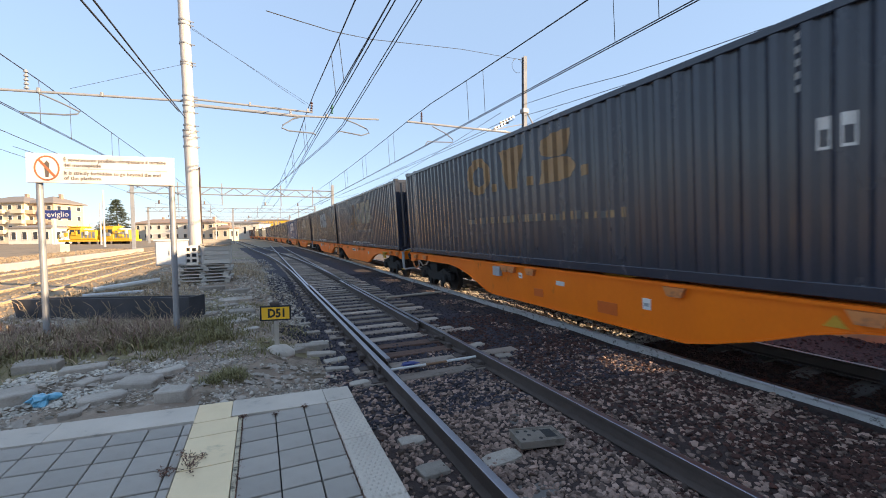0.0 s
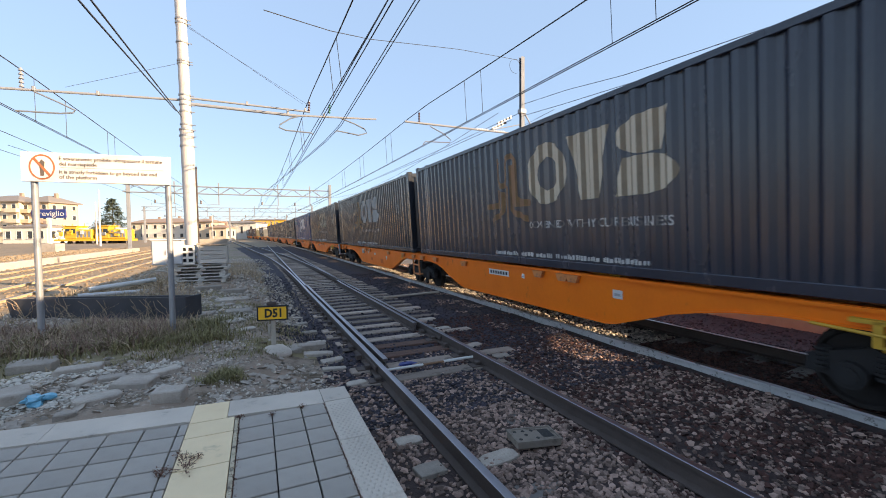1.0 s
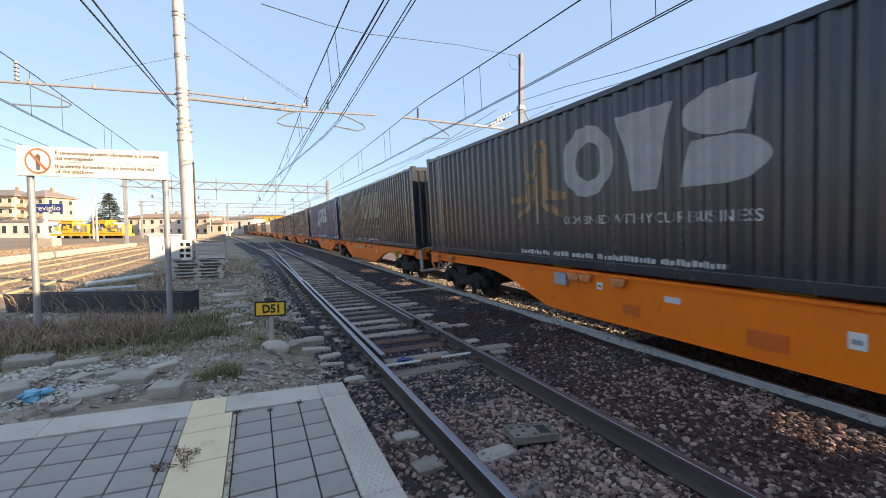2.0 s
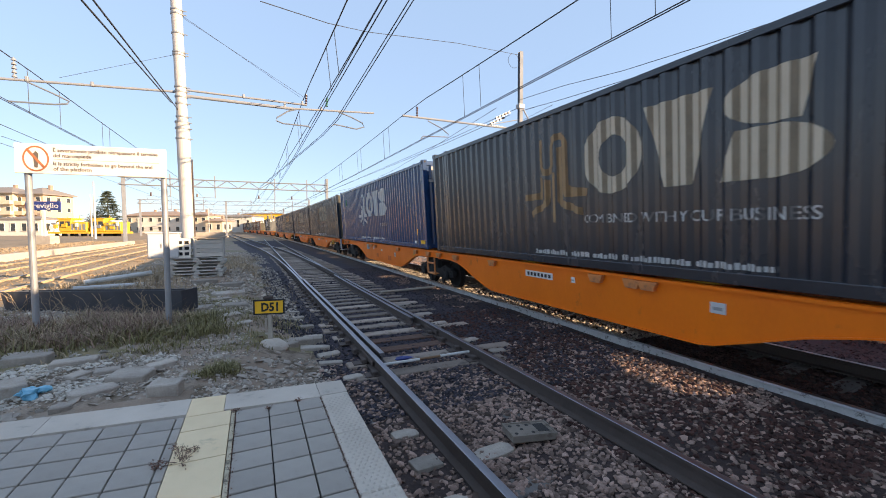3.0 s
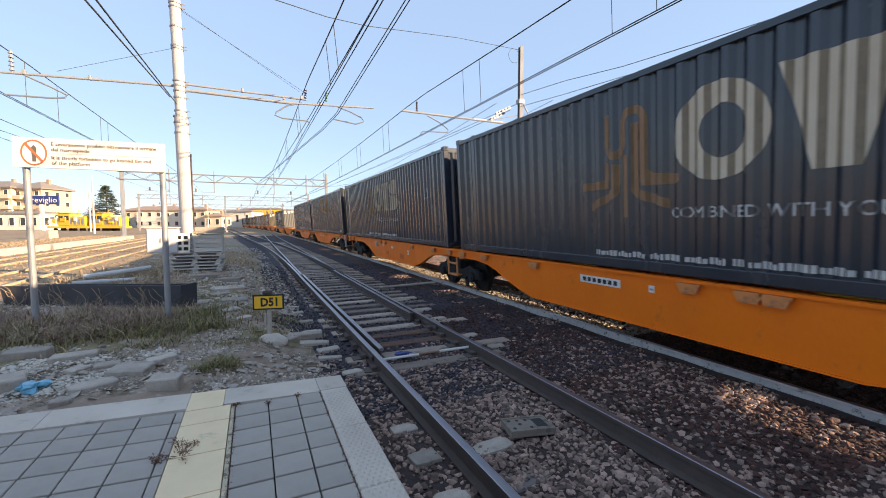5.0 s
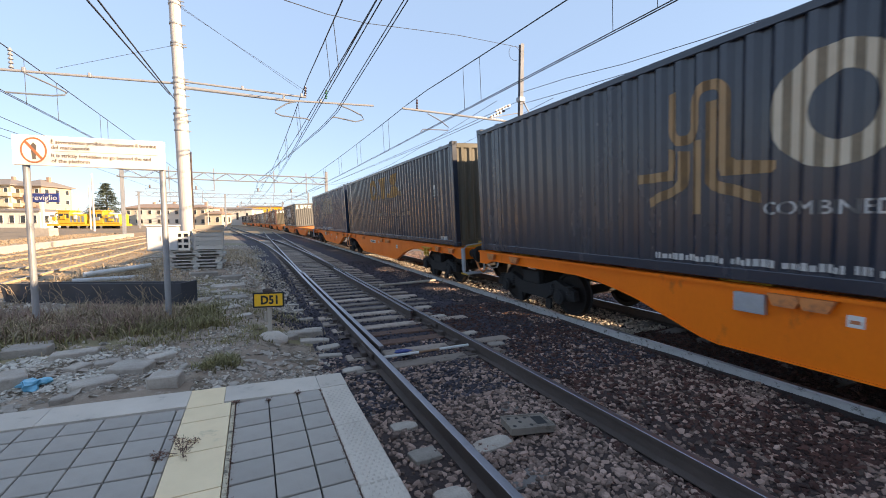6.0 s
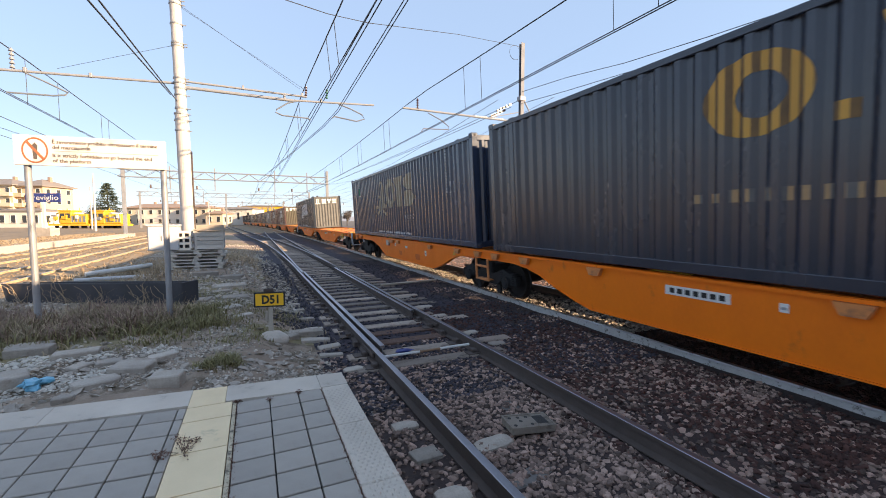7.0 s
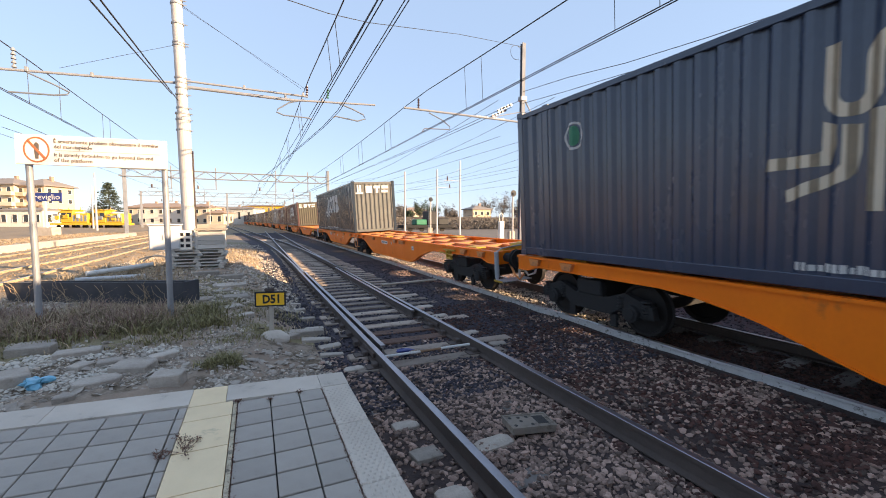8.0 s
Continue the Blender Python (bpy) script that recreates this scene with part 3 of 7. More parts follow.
def arc(cx, cz, rx, rz, a0, a1, n=14):
    return [(cx + rx * math.cos(radians(a0 + (a1 - a0) * i / n)), cz + rz * math.sin(radians(a0 + (a1 - a0) * i / n))) for i in range(n + 1)]


def bar(x0, x1, z0, z1):
    return [(x0, z0), (x1, z0), (x1, z1), (x0, z1)]


def emblem_shapes(s=1.0):
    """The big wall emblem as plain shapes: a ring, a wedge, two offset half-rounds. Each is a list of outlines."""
    ring = [arc(0.55, 0.58, 0.55, 0.585, 0, 360, 30)[:-1], arc(0.60, 0.57, 0.26, 0.32, 0, 360, 24)[:-1]]
    wedge = [[(1.18, 1.14), (1.48, 0.01), (1.84, 0.01), (2.11, 1.14)]]
    upper = [arc(2.74, 0.875, 0.50, 0.285, 90, 270, 16) + [(2.98, 0.59), (3.12, 1.16)]]
    lower = [arc(2.72, 0.285, 0.52, 0.285, -90, 90, 16) + [(2.36, 0.57), (2.18, 0.0)]]
    return [[[(x * s, z * s) for x, z in lp] for lp in shape] for shape in (ring, wedge, upper, lower)]


def star_shapes():
    """The mark beside it: a bent double bar over five splayed feet."""
    crook = ([(0.49, 2.38)] + arc(0.70, 1.90, 0.215, 0.22, 180, 360, 10) + arc(1.03, 2.18, 0.115, 0.115, 180, 0, 8) + [(1.145, 1.40), (1.19, 1.25), (1.75, 1.235), (1.752, 1.36), (1.33, 1.42), (1.275, 1.47)]
             + arc(1.03, 2.18, 0.245, 0.235, 0, 180, 12) + arc(0.70, 1.90, 0.085, 0.095, 360, 180, 8) + [(0.615, 2.38)])
    return [crook, [(0.485, 1.68), (0.612, 1.62), (0.61, 1.34), (0.55, 1.25), (0.0, 1.24), (0.03, 1.37), (0.44, 1.375), (0.483, 1.40)],
            [(0.65, 1.62), (0.777, 1.60), (0.775, 1.20), (0.70, 1.10), (0.20, 0.90), (0.19, 1.03), (0.60, 1.19), (0.648, 1.25)],
            bar(0.82, 0.95, 0.80, 1.72),
            [(0.99, 2.16), (1.112, 2.16), (1.11, 1.25), (1.15, 1.20), (1.59, 1.04), (1.592, 0.91), (1.05, 1.09), (0.988, 1.18)]]


def word_loops(text, wide, high):
    """Outlines of the words, fitted to a width and a capital height."""
    cu = bpy.data.curves.new("words", "FONT")
    cu.body, cu.size, cu.resolution_u, cu.offset = text, 1.0, 3, 0.012
    ob = bpy.data.objects.new("words", cu)
    scene.collection.objects.link(ob)
    bpy.context.view_layer.update()
    me = bpy.data.meshes.new_from_object(ob.evaluated_get(bpy.context.evaluated_depsgraph_get()))
    bpy.data.objects.remove(ob)
    bm = bmesh.new()
    bm.from_mesh(me)
    bpy.data.meshes.remove(me)
    bmesh.ops.remove_doubles(bm, verts=bm.verts, dist=0.0005)
    left = {e for e in bm.edges if len(e.link_faces) == 1}
    loops = []
    while left:
        e = left.pop()
        first, v = e.verts[0], e.verts[1]
        lp = [first.co.copy(), v.co.copy()]
        while v is not first:
            e = next((q for q in v.link_edges if q in left), None)
            if e is None:
                break
            left.discard(e)
            v = e.other_vert(v)
            if v is not first:
                lp.append(v.co.copy())
        loops.append(lp)
    bm.free()
    xs, ys = [c.x for lp in loops for c in lp], [c.y for lp in loops for c in lp]
    return [[((c.x - min(xs)) / (max(xs) - min(xs)) * wide, (c.y - min(ys)) / (max(ys) - min(ys)) * high) for c in lp] for lp in loops]


def bars_row(length, high, seed, unit=0.09, gap=0.30):
    rng = random.Random(seed)
    out, x = [], 0.0
    while x < length:
        w = rng.uniform(0.6, 1.1) * unit
        out.append(bar(x, x + w, 0, high * rng.choice((1, 1, 0.75))))
        x += w + unit * (gap if rng.random() < 0.93 else 1.2)
    return out


def joined(sets):
    bm = bmesh.new()
    for s in sets:
        me = bpy.data.meshes.new("x")
        s.to_mesh(me)
        s.free()
        bm.from_mesh(me)
        bpy.data.meshes.remove(me)
    return bm


CACHE = {}


def cached(key, make, *materials):
    """The mesh made once for each key."""
    if key not in CACHE:
        CACHE[key] = mesh_of(key[0], make(), *materials)
    return CACHE[key]


def door_leaf(side):
    """A container door: pressed panel, four locking gear bars are separate."""
    bm = bmesh.new()
    x0, x1 = (-1.12, -0.02) if side < 0 else (0.02, 1.12)
    prof = [(0.10, 0.18), (0.05, 0.18)]
    for i in range(5):
        z = 0.26 + i * 0.50
        prof += [(0.05, z), (0.028, z + 0.03), (0.028, z + 0.36), (0.05, z + 0.39)]
    return prism(prof + [(0.05, 2.74), (0.10, 2.74)], "x", x0, x1)


def end_plain():
    bm = folded_wall(-1.13, 1.13, 0.16, 2.74, 0.25, 0.045, 0.05)
    bmesh.ops.transform(bm, matrix=Matrix.Translation((0, 0.03, 0)) @ Matrix(((0, 1, 0, 0), (1, 0, 0, 0), (0, 0, 1, 0), (0, 0, 0, 1))), verts=bm.verts)
    return bm


def end_badge(ob, key, at, material):
    """The end wall's small emblem, each plain shape a part."""
    for i, (x0, x1, z0, z1) in enumerate(((-0.62, -0.54, 2.28, 2.60), (-0.50, -0.42, 2.28, 2.60), (-0.70, -0.34, 2.20, 2.27), (-0.20, 0.12, 2.24, 2.56), (0.20, 0.52, 2.44, 2.56), (0.30, 0.42, 2.24, 2.44), (0.60, 0.92, 2.42, 2.56), (0.58, 0.90, 2.24, 2.36))):
        part("end_badge", cached(("end_badge", key, i, material), lambda: box(x0, x1, 0.018, 0.028, z0, z1), M[material]), None, ob, at=at)


def container(paint, label, marks, end="wall", end_paint=None, badge=False):
    """A 45-foot box: local origin under the middle of its front end, y away along its length."""
    c = M["box_" + paint]
    ob = thing("shipping_container", Matrix(), label, "container", "containers on the train")
    ec = M[end_paint] if end_paint else c
    part("side_panel", cached(("side_panel", paint, 0), lambda: folded_wall(0.17, BOX_L - 0.17, 0.16, 2.76), c), None, ob, at=Matrix.Translation((-1.235, 0, 0)))
    part("side_panel", cached(("side_panel", paint, 0), lambda: None, c), None, ob, at=Matrix.Translation((1.235, BOX_L, 0)) @ Matrix.Rotation(math.pi, 4, "Z"))
    part("roof", cached(("roof", paint), lambda: box(-1.2, 1.2, 0.1, BOX_L - 0.1, 2.80, 2.84), c), None, ob)
    part("floor", cached(("floor", paint), lambda: box(-1.2, 1.2, 0.05, BOX_L - 0.05, 0.05, 0.14), M["bogie"]), None, ob)
    for s in (-1, 1):
        part("top_rail", cached(("top_rail", paint), lambda: box(-0.035, 0.035, 0.15, BOX_L - 0.15, 2.755, 2.85, 0.01), c), None, ob, at=Matrix.Translation((s * 1.213, 0, 0)))
        part("bottom_rail", cached(("bottom_rail", paint), lambda: box(-0.03, 0.03, 0.15, BOX_L - 0.15, 0.02, 0.165, 0.01), c), None, ob, at=Matrix.Translation((s * 1.212, 0, 0)))
        for y in (0.085, BOX_L - 0.085):
            mat_post = c
            part("corner_post", cached(("corner_post", mat_post.name), lambda: box(-0.075, 0.075, -0.08, 0.08, 0.1, 2.79, 0.012), mat_post), None, ob, at=Matrix.Translation((s * 1.175, y, 0)))
            for z in (0.0, BOX_H - 0.118):
                part("corner_casting", cached(("corner_casting", mat_post.name), casting, mat_post, M["joint"]), None, ob, at=Matrix.Translation((s * 1.169, y, z)) @ Matrix.Rotation(0 if y < 1 else math.pi, 4, "Z"))
        for y in (0.85, BOX_L - 0.85):
            part("stacking_post", cached(("stacking_post", paint), lambda: box(-0.04, 0.04, -0.075, 0.075, 0.05, 2.875, 0.01), c), None, ob, at=Matrix.Translation((s * 1.198, y, 0)))
    for y, turn in ((0, 0), (BOX_L, math.pi)):
        at = Matrix.Translation((0, y, 0)) @ Matrix.Rotation(turn, 4, "Z")
        m2 = ec if y == 0 else c
        part("end_header", cached(("end_header", m2.name), lambda: box(-1.1, 1.1, 0.03, 0.13, 2.72, 2.85, 0.01), m2), None, ob, at=at)
        part("end_sill", cached(("end_sill", m2.name), lambda: box(-1.1, 1.1, 0.03, 0.13, 0.02, 0.17, 0.01), m2), None, ob, at=at)
        if (end == "doors") == (y == 0):
            for s in (-1, 1):
                leaf = part("door", cached(("door", m2.name, s), lambda: door_leaf(s), m2), None, ob, at=at)
                for i in (0, 1):
                    x = s * (0.17 + i * 0.42)
                    part("locking_bar", cached(("locking_bar", x), lambda: rods([((x, 0.012, 0.06), (x, 0.012, 2.82))] + [((x - 0.05, 0.015, z), (x + 0.05, 0.015, z), 0.03) for z in (0.2, 0.9, 1.9, 2.7)], 0.019), M["door_plate"]), None, leaf)
                    part("handle", cached(("handle", x), lambda: box(x - 0.02, x + 0.15, -0.01, 0.012, 0.98 + 0.1 * i, 1.03 + 0.1 * i) if s < 0 else box(x - 0.15, x + 0.02, -0.01, 0.012, 0.98 + 0.1 * i, 1.03 + 0.1 * i), M["door_plate"]), None, leaf)
                    part("lock_box", cached(("lock_box", m2.name, s), lambda: joined([box(0.02, 0.32, -0.012, 0.04, 0.44, 0.66, 0.012), rods([((0.08, -0.02, 0.52), (0.26, -0.02, 0.60))], 0.018)]), m2), None, leaf, at=Matrix.Translation((s * (0.36 + i * 0.44) - 0.17, 0, 0)))
                if s > 0 and y == 0:
                    for r in range(6):
                        part("notice_line", cached(("notice_line", r % 3), lambda: box(0, 0.24 - 0.05 * (r % 3), 0.021, 0.026, 0, 0.035), M["paint_dim"]), None, leaf, at=Matrix.Translation((0.24, 0, 1.38 + r * 0.08)))
                        part("notice_line", cached(("notice_line", "b"), lambda: box(0, 0.22, 0.021, 0.026, 0, 0.045), M["paint_cream"]), None, leaf, at=Matrix.Translation((0.70, 0, 1.37 + r * 0.085)))
                    part("notice_plate", box(0.24, 0.52, 0.021, 0.026, 2.33, 2.42), M["paint_dim"], leaf)
                    part("notice_plate", box(0.66, 0.84, 0.021, 0.026, 2.16, 2.28), M["paint_cream"], leaf)
                    part("notice_plate", box(0.84, 0.98, 0.021, 0.026, 0.90, 1.13), M["paint_yellow"], leaf)
                elif y == 0:
                    for r in range(7):
                        part("notice_line", cached(("notice_line", "c", r % 3), lambda: box(0, 0.42 - 0.06 * (r % 3), 0.021, 0.026, 0, 0.03), M["paint_dim"]), None, leaf, at=Matrix.Translation((-0.58, 0, 0.88 + r * 0.11)))
        else:
            part("end_wall", cached(("end_wall", m2.name), end_plain, m2), None, ob, at=at)
    if badge:
        if end == "doors":
            end_badge(ob, 1, Matrix.Translation((-0.58, -0.004, 0.72)) @ Matrix.Diagonal((0.52, 1, 0.5, 1)), "paint_dim")
        else:
            end_badge(ob, 2, Matrix.Translation((-0.22, 0, -0.57)) @ Matrix.Diagonal((1.18, 1, 1.25, 1)), "paint_dim" if paint == "blue" else "paint_white")
    for name, bm_key, shapes, y_left, z_base, paints in marks:
        # worn: tone of the rib slopes, darker on emblems to paint their shade
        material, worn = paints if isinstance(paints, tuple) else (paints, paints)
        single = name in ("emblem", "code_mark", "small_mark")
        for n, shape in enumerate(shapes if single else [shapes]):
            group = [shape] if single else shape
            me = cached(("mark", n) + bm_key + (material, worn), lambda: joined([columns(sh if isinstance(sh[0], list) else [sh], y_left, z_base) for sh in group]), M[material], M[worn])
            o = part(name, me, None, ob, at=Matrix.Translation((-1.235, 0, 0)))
            if len(group) > 1:
                o["kind"] = "stuff"
    return ob


def casting():
    bm = bmesh.new()
    box_bm(bm, -0.086, 0.086, -0.09, 0.09, 0.0, 0.118, 0.012)
    for v in (box_bm(bm, -0.025, 0.025, -0.093, -0.088, 0.03, 0.09), box_bm(bm, -0.089, -0.084, -0.035, 0.035, 0.03, 0.09)):
        for f in {f for q in v for f in q.link_faces}:
            f.material_index = 1
    return bm


def plate_frames(dx, high):
    """Two upright code plates, each a thin frame with a solid head."""
    return [[bar(x, x + 0.105, 0, high), bar(x + 0.018, x + 0.087, 0.03, high * 0.62)] for x in (0.0, dx)]


def marks_full(main, star, tag="paint_dull_white", web="paint_dull_white", motto="COMBINED WITH YOUR BUSINESS"):
    """Emblem, small mark, motto and web line as on the newer boxes."""
    # worn is the darker slope tone, rib shade put into the paint
    worn = {"paint_cream": "paint_shade_cream", "paint_white": "paint_dull_white"}.get(main, "paint_dim")
    since = motto.startswith("SINCE")
    at, wide = (5.44, 1.12) if since else (7.60, 3.23)
    return [("emblem", ("emblem", 7.55, 1.24), emblem_shapes(), 7.55, 1.24, (main, worn)), ("small_mark", ("star", 9.22), star_shapes(), 9.22, 0.0, (star, {"paint_cream": "paint_shade_cream", "paint_white": "paint_dull_white", "paint_dim": "paint_dim"}.get(star, "paint_shade_brown"))),
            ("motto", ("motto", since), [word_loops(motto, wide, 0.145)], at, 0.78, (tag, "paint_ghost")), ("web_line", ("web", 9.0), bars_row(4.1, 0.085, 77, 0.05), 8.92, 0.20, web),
            ("code_mark", ("codes", 2), plate_frames(0.19, 0.31), 1.44, 1.50, "paint_dull_white"),
            ("code_column", ("column", 2), [bar(0, 0.05, i * 0.088, i * 0.088 + 0.055) for i in range(14)], 1.64, 1.51, "paint_dim")]


def ring_mark():
    """A small round badge near the far end, and its green heart."""
    return [("badge", ("badge", 1), [[arc(0.24, 0.24, 0.235, 0.235, 0, 360, 32)[:-1], arc(0.24, 0.24, 0.195, 0.195, 0, 360, 32)[:-1]]], 12.38, 1.93, "paint_dull_white"),
            ("badge_heart", ("badge", 2), [[arc(0.24, 0.24, 0.12, 0.17, 0, 360, 24)[:-1]]], 12.38, 1.93, "paint_green")]


def tag_marks():
    return [("warning_triangle", ("tri", 1), [[(0, 0.24), (0.09, 0.0), (0.18, 0.24)]], 0.94, 0.42, "paint_yellow"), ("yellow_plate", ("ypl", 1), [bar(0, 0.52, 0, 0.14)], 0.70, 0.14, "paint_yellow"), ("weight_plate", ("plate", 3), [bar(0, 0.28, 0, 0.10)], 1.16, 0.16, "paint_white")]


def marks_old(main, tag, dy=0.0, worn="paint_shade_brown"):
    """Older boxes: three wide spaced shapes with dots, faded; worn is the slopes' painted shade."""
    gaps = (0.0, 0.36, 0.75, 0.75)
    wide = [[[(x * 1.3 + dx, z) for x, z in lp] for lp in sh] for sh, dx in zip(emblem_shapes(0.78), gaps)]
    dots = [[bar(x, x + 0.2, 0.02, 0.2)] for x in (1.24, 2.62, 4.12)]
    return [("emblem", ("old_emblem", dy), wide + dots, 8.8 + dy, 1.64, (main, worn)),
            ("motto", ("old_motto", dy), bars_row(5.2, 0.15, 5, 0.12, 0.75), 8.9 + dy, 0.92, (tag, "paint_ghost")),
            ("code_mark", ("codes", 3, dy), plate_frames(0.2, 0.32), 1.42 + dy, 1.48, "paint_white"),
            ("code_column", ("column", 3), [bar(0, 0.06, i * 0.13, i * 0.13 + 0.07) for i in range(5)], 1.75, 2.1, "paint_dim"),
            ("weight_plate", ("plate", 3), [bar(0, 0.36, 0, 0.10)], 1.05, 0.16, "paint_dim")]

# ---- the train: articulated flat wagons ----
# local origin: on the track's middle at rail height, y = 0 under the front box's front end
SILL_A = [(-0.20, 1.165), (-0.20, 0.86), (0.15, 0.86), (0.45, 0.95), (3.2, 0.95), (3.7, 0.905), (4.1, 0.83), (4.5, 0.735), (5.0, 0.56), (5.45, 0.41), (5.65, 0.375), (10.72, 0.365), (11.1, 0.455), (11.64, 0.62), (12.1, 0.80), (12.5, 0.90), (13.0, 0.955), (14.12, 0.96), (14.12, 1.165)]
JOINT = 14.12


def mirrored(profile):
    return [(28.24 - y, z) for y, z in profile][::-1]


def sill_mesh(profile):
    bm = prism(profile, "x", -0.012, 0.012)
    return bm


def flange(profile):
    """Top and bottom flanges that follow the sill."""
    bm = bmesh.new()
    ys = [p[0] for p in profile]
    box_bm(bm, -0.05, 0.09, min(ys), max(ys), 1.12, 1.16)
    low = profile[1:-1]
    rail = []
    for (y, z) in low:
        rail.append([bm.verts.new((x, y, z + dz)) for x, dz in ((-0.03, -0.008), (0.10, -0.008), (0.10, 0.012), (-0.03, 0.012))])
    for a, b in zip(rail, rail[1:]):
        for k in range(4):
            bm.faces.new((a[k], a[(k + 1) % 4], b[(k + 1) % 4], b[k]))
    return bm


def gusset():
    """A welded bracket that carries the box locks."""
    return prism([(-0.16, 0.0), (0.16, 0.0), (0.10, -0.13), (-0.10, -0.13)], "x", -0.075, 0.0)


def wheel_mesh():
    bm = bmesh.new()
    prof = [(0.0, 0.09), (0.12, 0.09), (0.13, 0.035), (0.36, 0.028), (0.38, 0.065), (0.42, 0.065), (0.425, -0.04), (0.455, -0.055), (0.455, -0.07), (0.37, -0.07), (0.36, -0.02), (0.13, -0.03), (0.12, -0.07), (0.0, -0.07)]
    n = 28
    rings = []
    for r, x in prof:
        rings.append([bm.verts.new((x, r * math.cos(2 * math.pi * k / n), r * math.sin(2 * math.pi * k / n))) for k in range(n)] if r else [bm.verts.new((x, 0, 0))])
    for a, b in zip(rings, rings[1:]):
        for k in range(n):
            j = (k + 1) % n
            vs = [a[k % len(a)], a[j % len(a)], b[j % len(b)], b[k % len(b)]]
            vs = list(dict.fromkeys(vs))
            if len(vs) > 2:
                bm.faces.new(vs)
    return bm


def side_frame():
    """One cast side of a two-axle truck, with springs and axle boxes."""
    bm = prism([(-1.28, 0.40), (-1.25, 0.58), (-0.75, 0.74), (-0.35, 0.60), (0.35, 0.60), (0.75, 0.74), (1.25, 0.58), (1.28, 0.40), (1.05, 0.38), (0.70, 0.50), (0.45, 0.33), (-0.45, 0.33), (-0.70, 0.50), (-1.05, 0.38)], "x", -0.06, 0.06)
    for y in (-0.9, 0.9):
        rod_bm(bm, (-0.13, y, 0.44), (0.05, y, 0.44), 0.14, sides=14)
        rod_bm(bm, (-0.15, y, 0.44), (-0.13, y, 0.44), 0.09, sides=10)
        for d in (-0.23, 0.23):
            for i in range(5):
                rod_bm(bm, (-0.02, y + d, 0.44 + i * 0.05), (-0.02, y + d, 0.47 + i * 0.05), 0.075, sides=10)
    box_bm(bm, -0.09, 0.05, -0.28, 0.28, 0.60, 0.86, 0.02)
    box_bm(bm, -0.03, 0.03, -0.55, -0.40, 0.12, 0.34, 0.01)
    box_bm(bm, -0.03, 0.03, 0.40, 0.55, 0.12, 0.34, 0.01)
    return bm


def wagon():
    ob = thing("flat_wagon", Matrix(), "orange articulated container flat wagon with black running gear", "freight wagon", "wagons of the train")
    orange = M["orange"]
    sills = {0: SILL_A, 1: mirrored(SILL_A)}
    for half in (0, 1):
        prof = sills[half]
        y0, y1 = min(p[0] for p in prof) + 0.02, max(p[0] for p in prof) - 0.02
        if half:
            y0 += 0.30
        for s in (-1, 1):
            sill = part("side_sill", cached(("side_sill", half), lambda: sill_mesh(prof), orange), None, ob, at=Matrix.Translation((s * 1.17, 0, 0)))
            part("sill_flange", cached(("sill_flange", half), lambda: flange(prof), orange), None, sill, at=Matrix() if s < 0 else Matrix.Diagonal((-1, 1, 1, 1)))
            for y in (0.42, 1.36, 6.36, 6.63, 7.34, 10.6, 12.55, 13.7):
                yy = y if not half else 28.24 - y
                part("lock_bracket", cached(("lock_bracket",), gusset, M["orange_faded"]), None, sill, at=Matrix.Translation((s * 0.012, yy, 1.115)) @ (Matrix() if s < 0 else Matrix.Rotation(math.pi, 4, "Z")))
        part("centre_beam", cached(("centre_beam", half), lambda: joined([box(-0.42, -0.30, y0, y1, 0.80, 1.12), box(0.30, 0.42, y0, y1, 0.80, 1.12)]), M["orange_faded"]), None, ob)
        for i in range(9):
            y = y0 + 0.35 + (y1 - y0 - 0.7) * i / 8
            part("cross_beam", cached(("cross_beam",), lambda: box(-1.15, 1.15, -0.13, 0.13, 0.96, 1.125, 0.01), M["orange_faded"]), None, ob, at=Matrix.Translation((0, y, 0)))
        for y in ((1.3, 5.8, 9.4) if not half else (18.8, 22.4, 26.9)):
            for s in (-1, 1):
                part("folding_lock", cached(("folding_lock",), lambda: box(-0.16, 0.16, -0.30, 0.30, 1.13, 1.175, 0.015), M["step_yellow"]), None, ob, "yellow folding lock plate", at=Matrix.Translation((s * 0.86, y, 0)))
        part("end_plate", cached(("end_plate", half), lambda: box(-1.16, 1.16, y0 - 0.05 if not half else y1 - 0.02, y0 + 0.05 if not half else y1 + 0.06, 0.84, 1.16, 0.01), orange), None, ob)
        # end platform and lock at the coupling end
        ye = 0.15 if not half else 28.09
        part("end_lock", cached(("end_lock", half), lambda: joined([box(-0.55, 0.55, ye - 0.28, ye - 0.02, 1.10, 1.30, 0.03), box(-0.9, -0.55, ye - 0.25, ye - 0.12, 1.12, 1.22), box(0.55, 0.9, ye - 0.25, ye - 0.12, 1.12, 1.22)]) if not half else box(-0.5, 0.5, ye + 0.02, ye + 0.2, 1.05, 1.2, 0.03), M["step_yellow"]), None, ob, "yellow folding end stop")
        for s in (-1, 1):
            yb = -0.20 if not half else 28.44
            w = -1 if not half else 1
            part("buffer", cached(("buffer", half), lambda: rods([((0, 0, 0), (0, w * 0.32, 0), 0.11), ((0, w * 0.30, 0), (0, w * 0.50, 0), 0.08), ((0, w * 0.50, 0), (0, w * 0.54, 0), 0.22)], 0.1, 16), M["bogie"]), None, ob, at=Matrix.Translation((s * 0.875, yb, 1.0)))
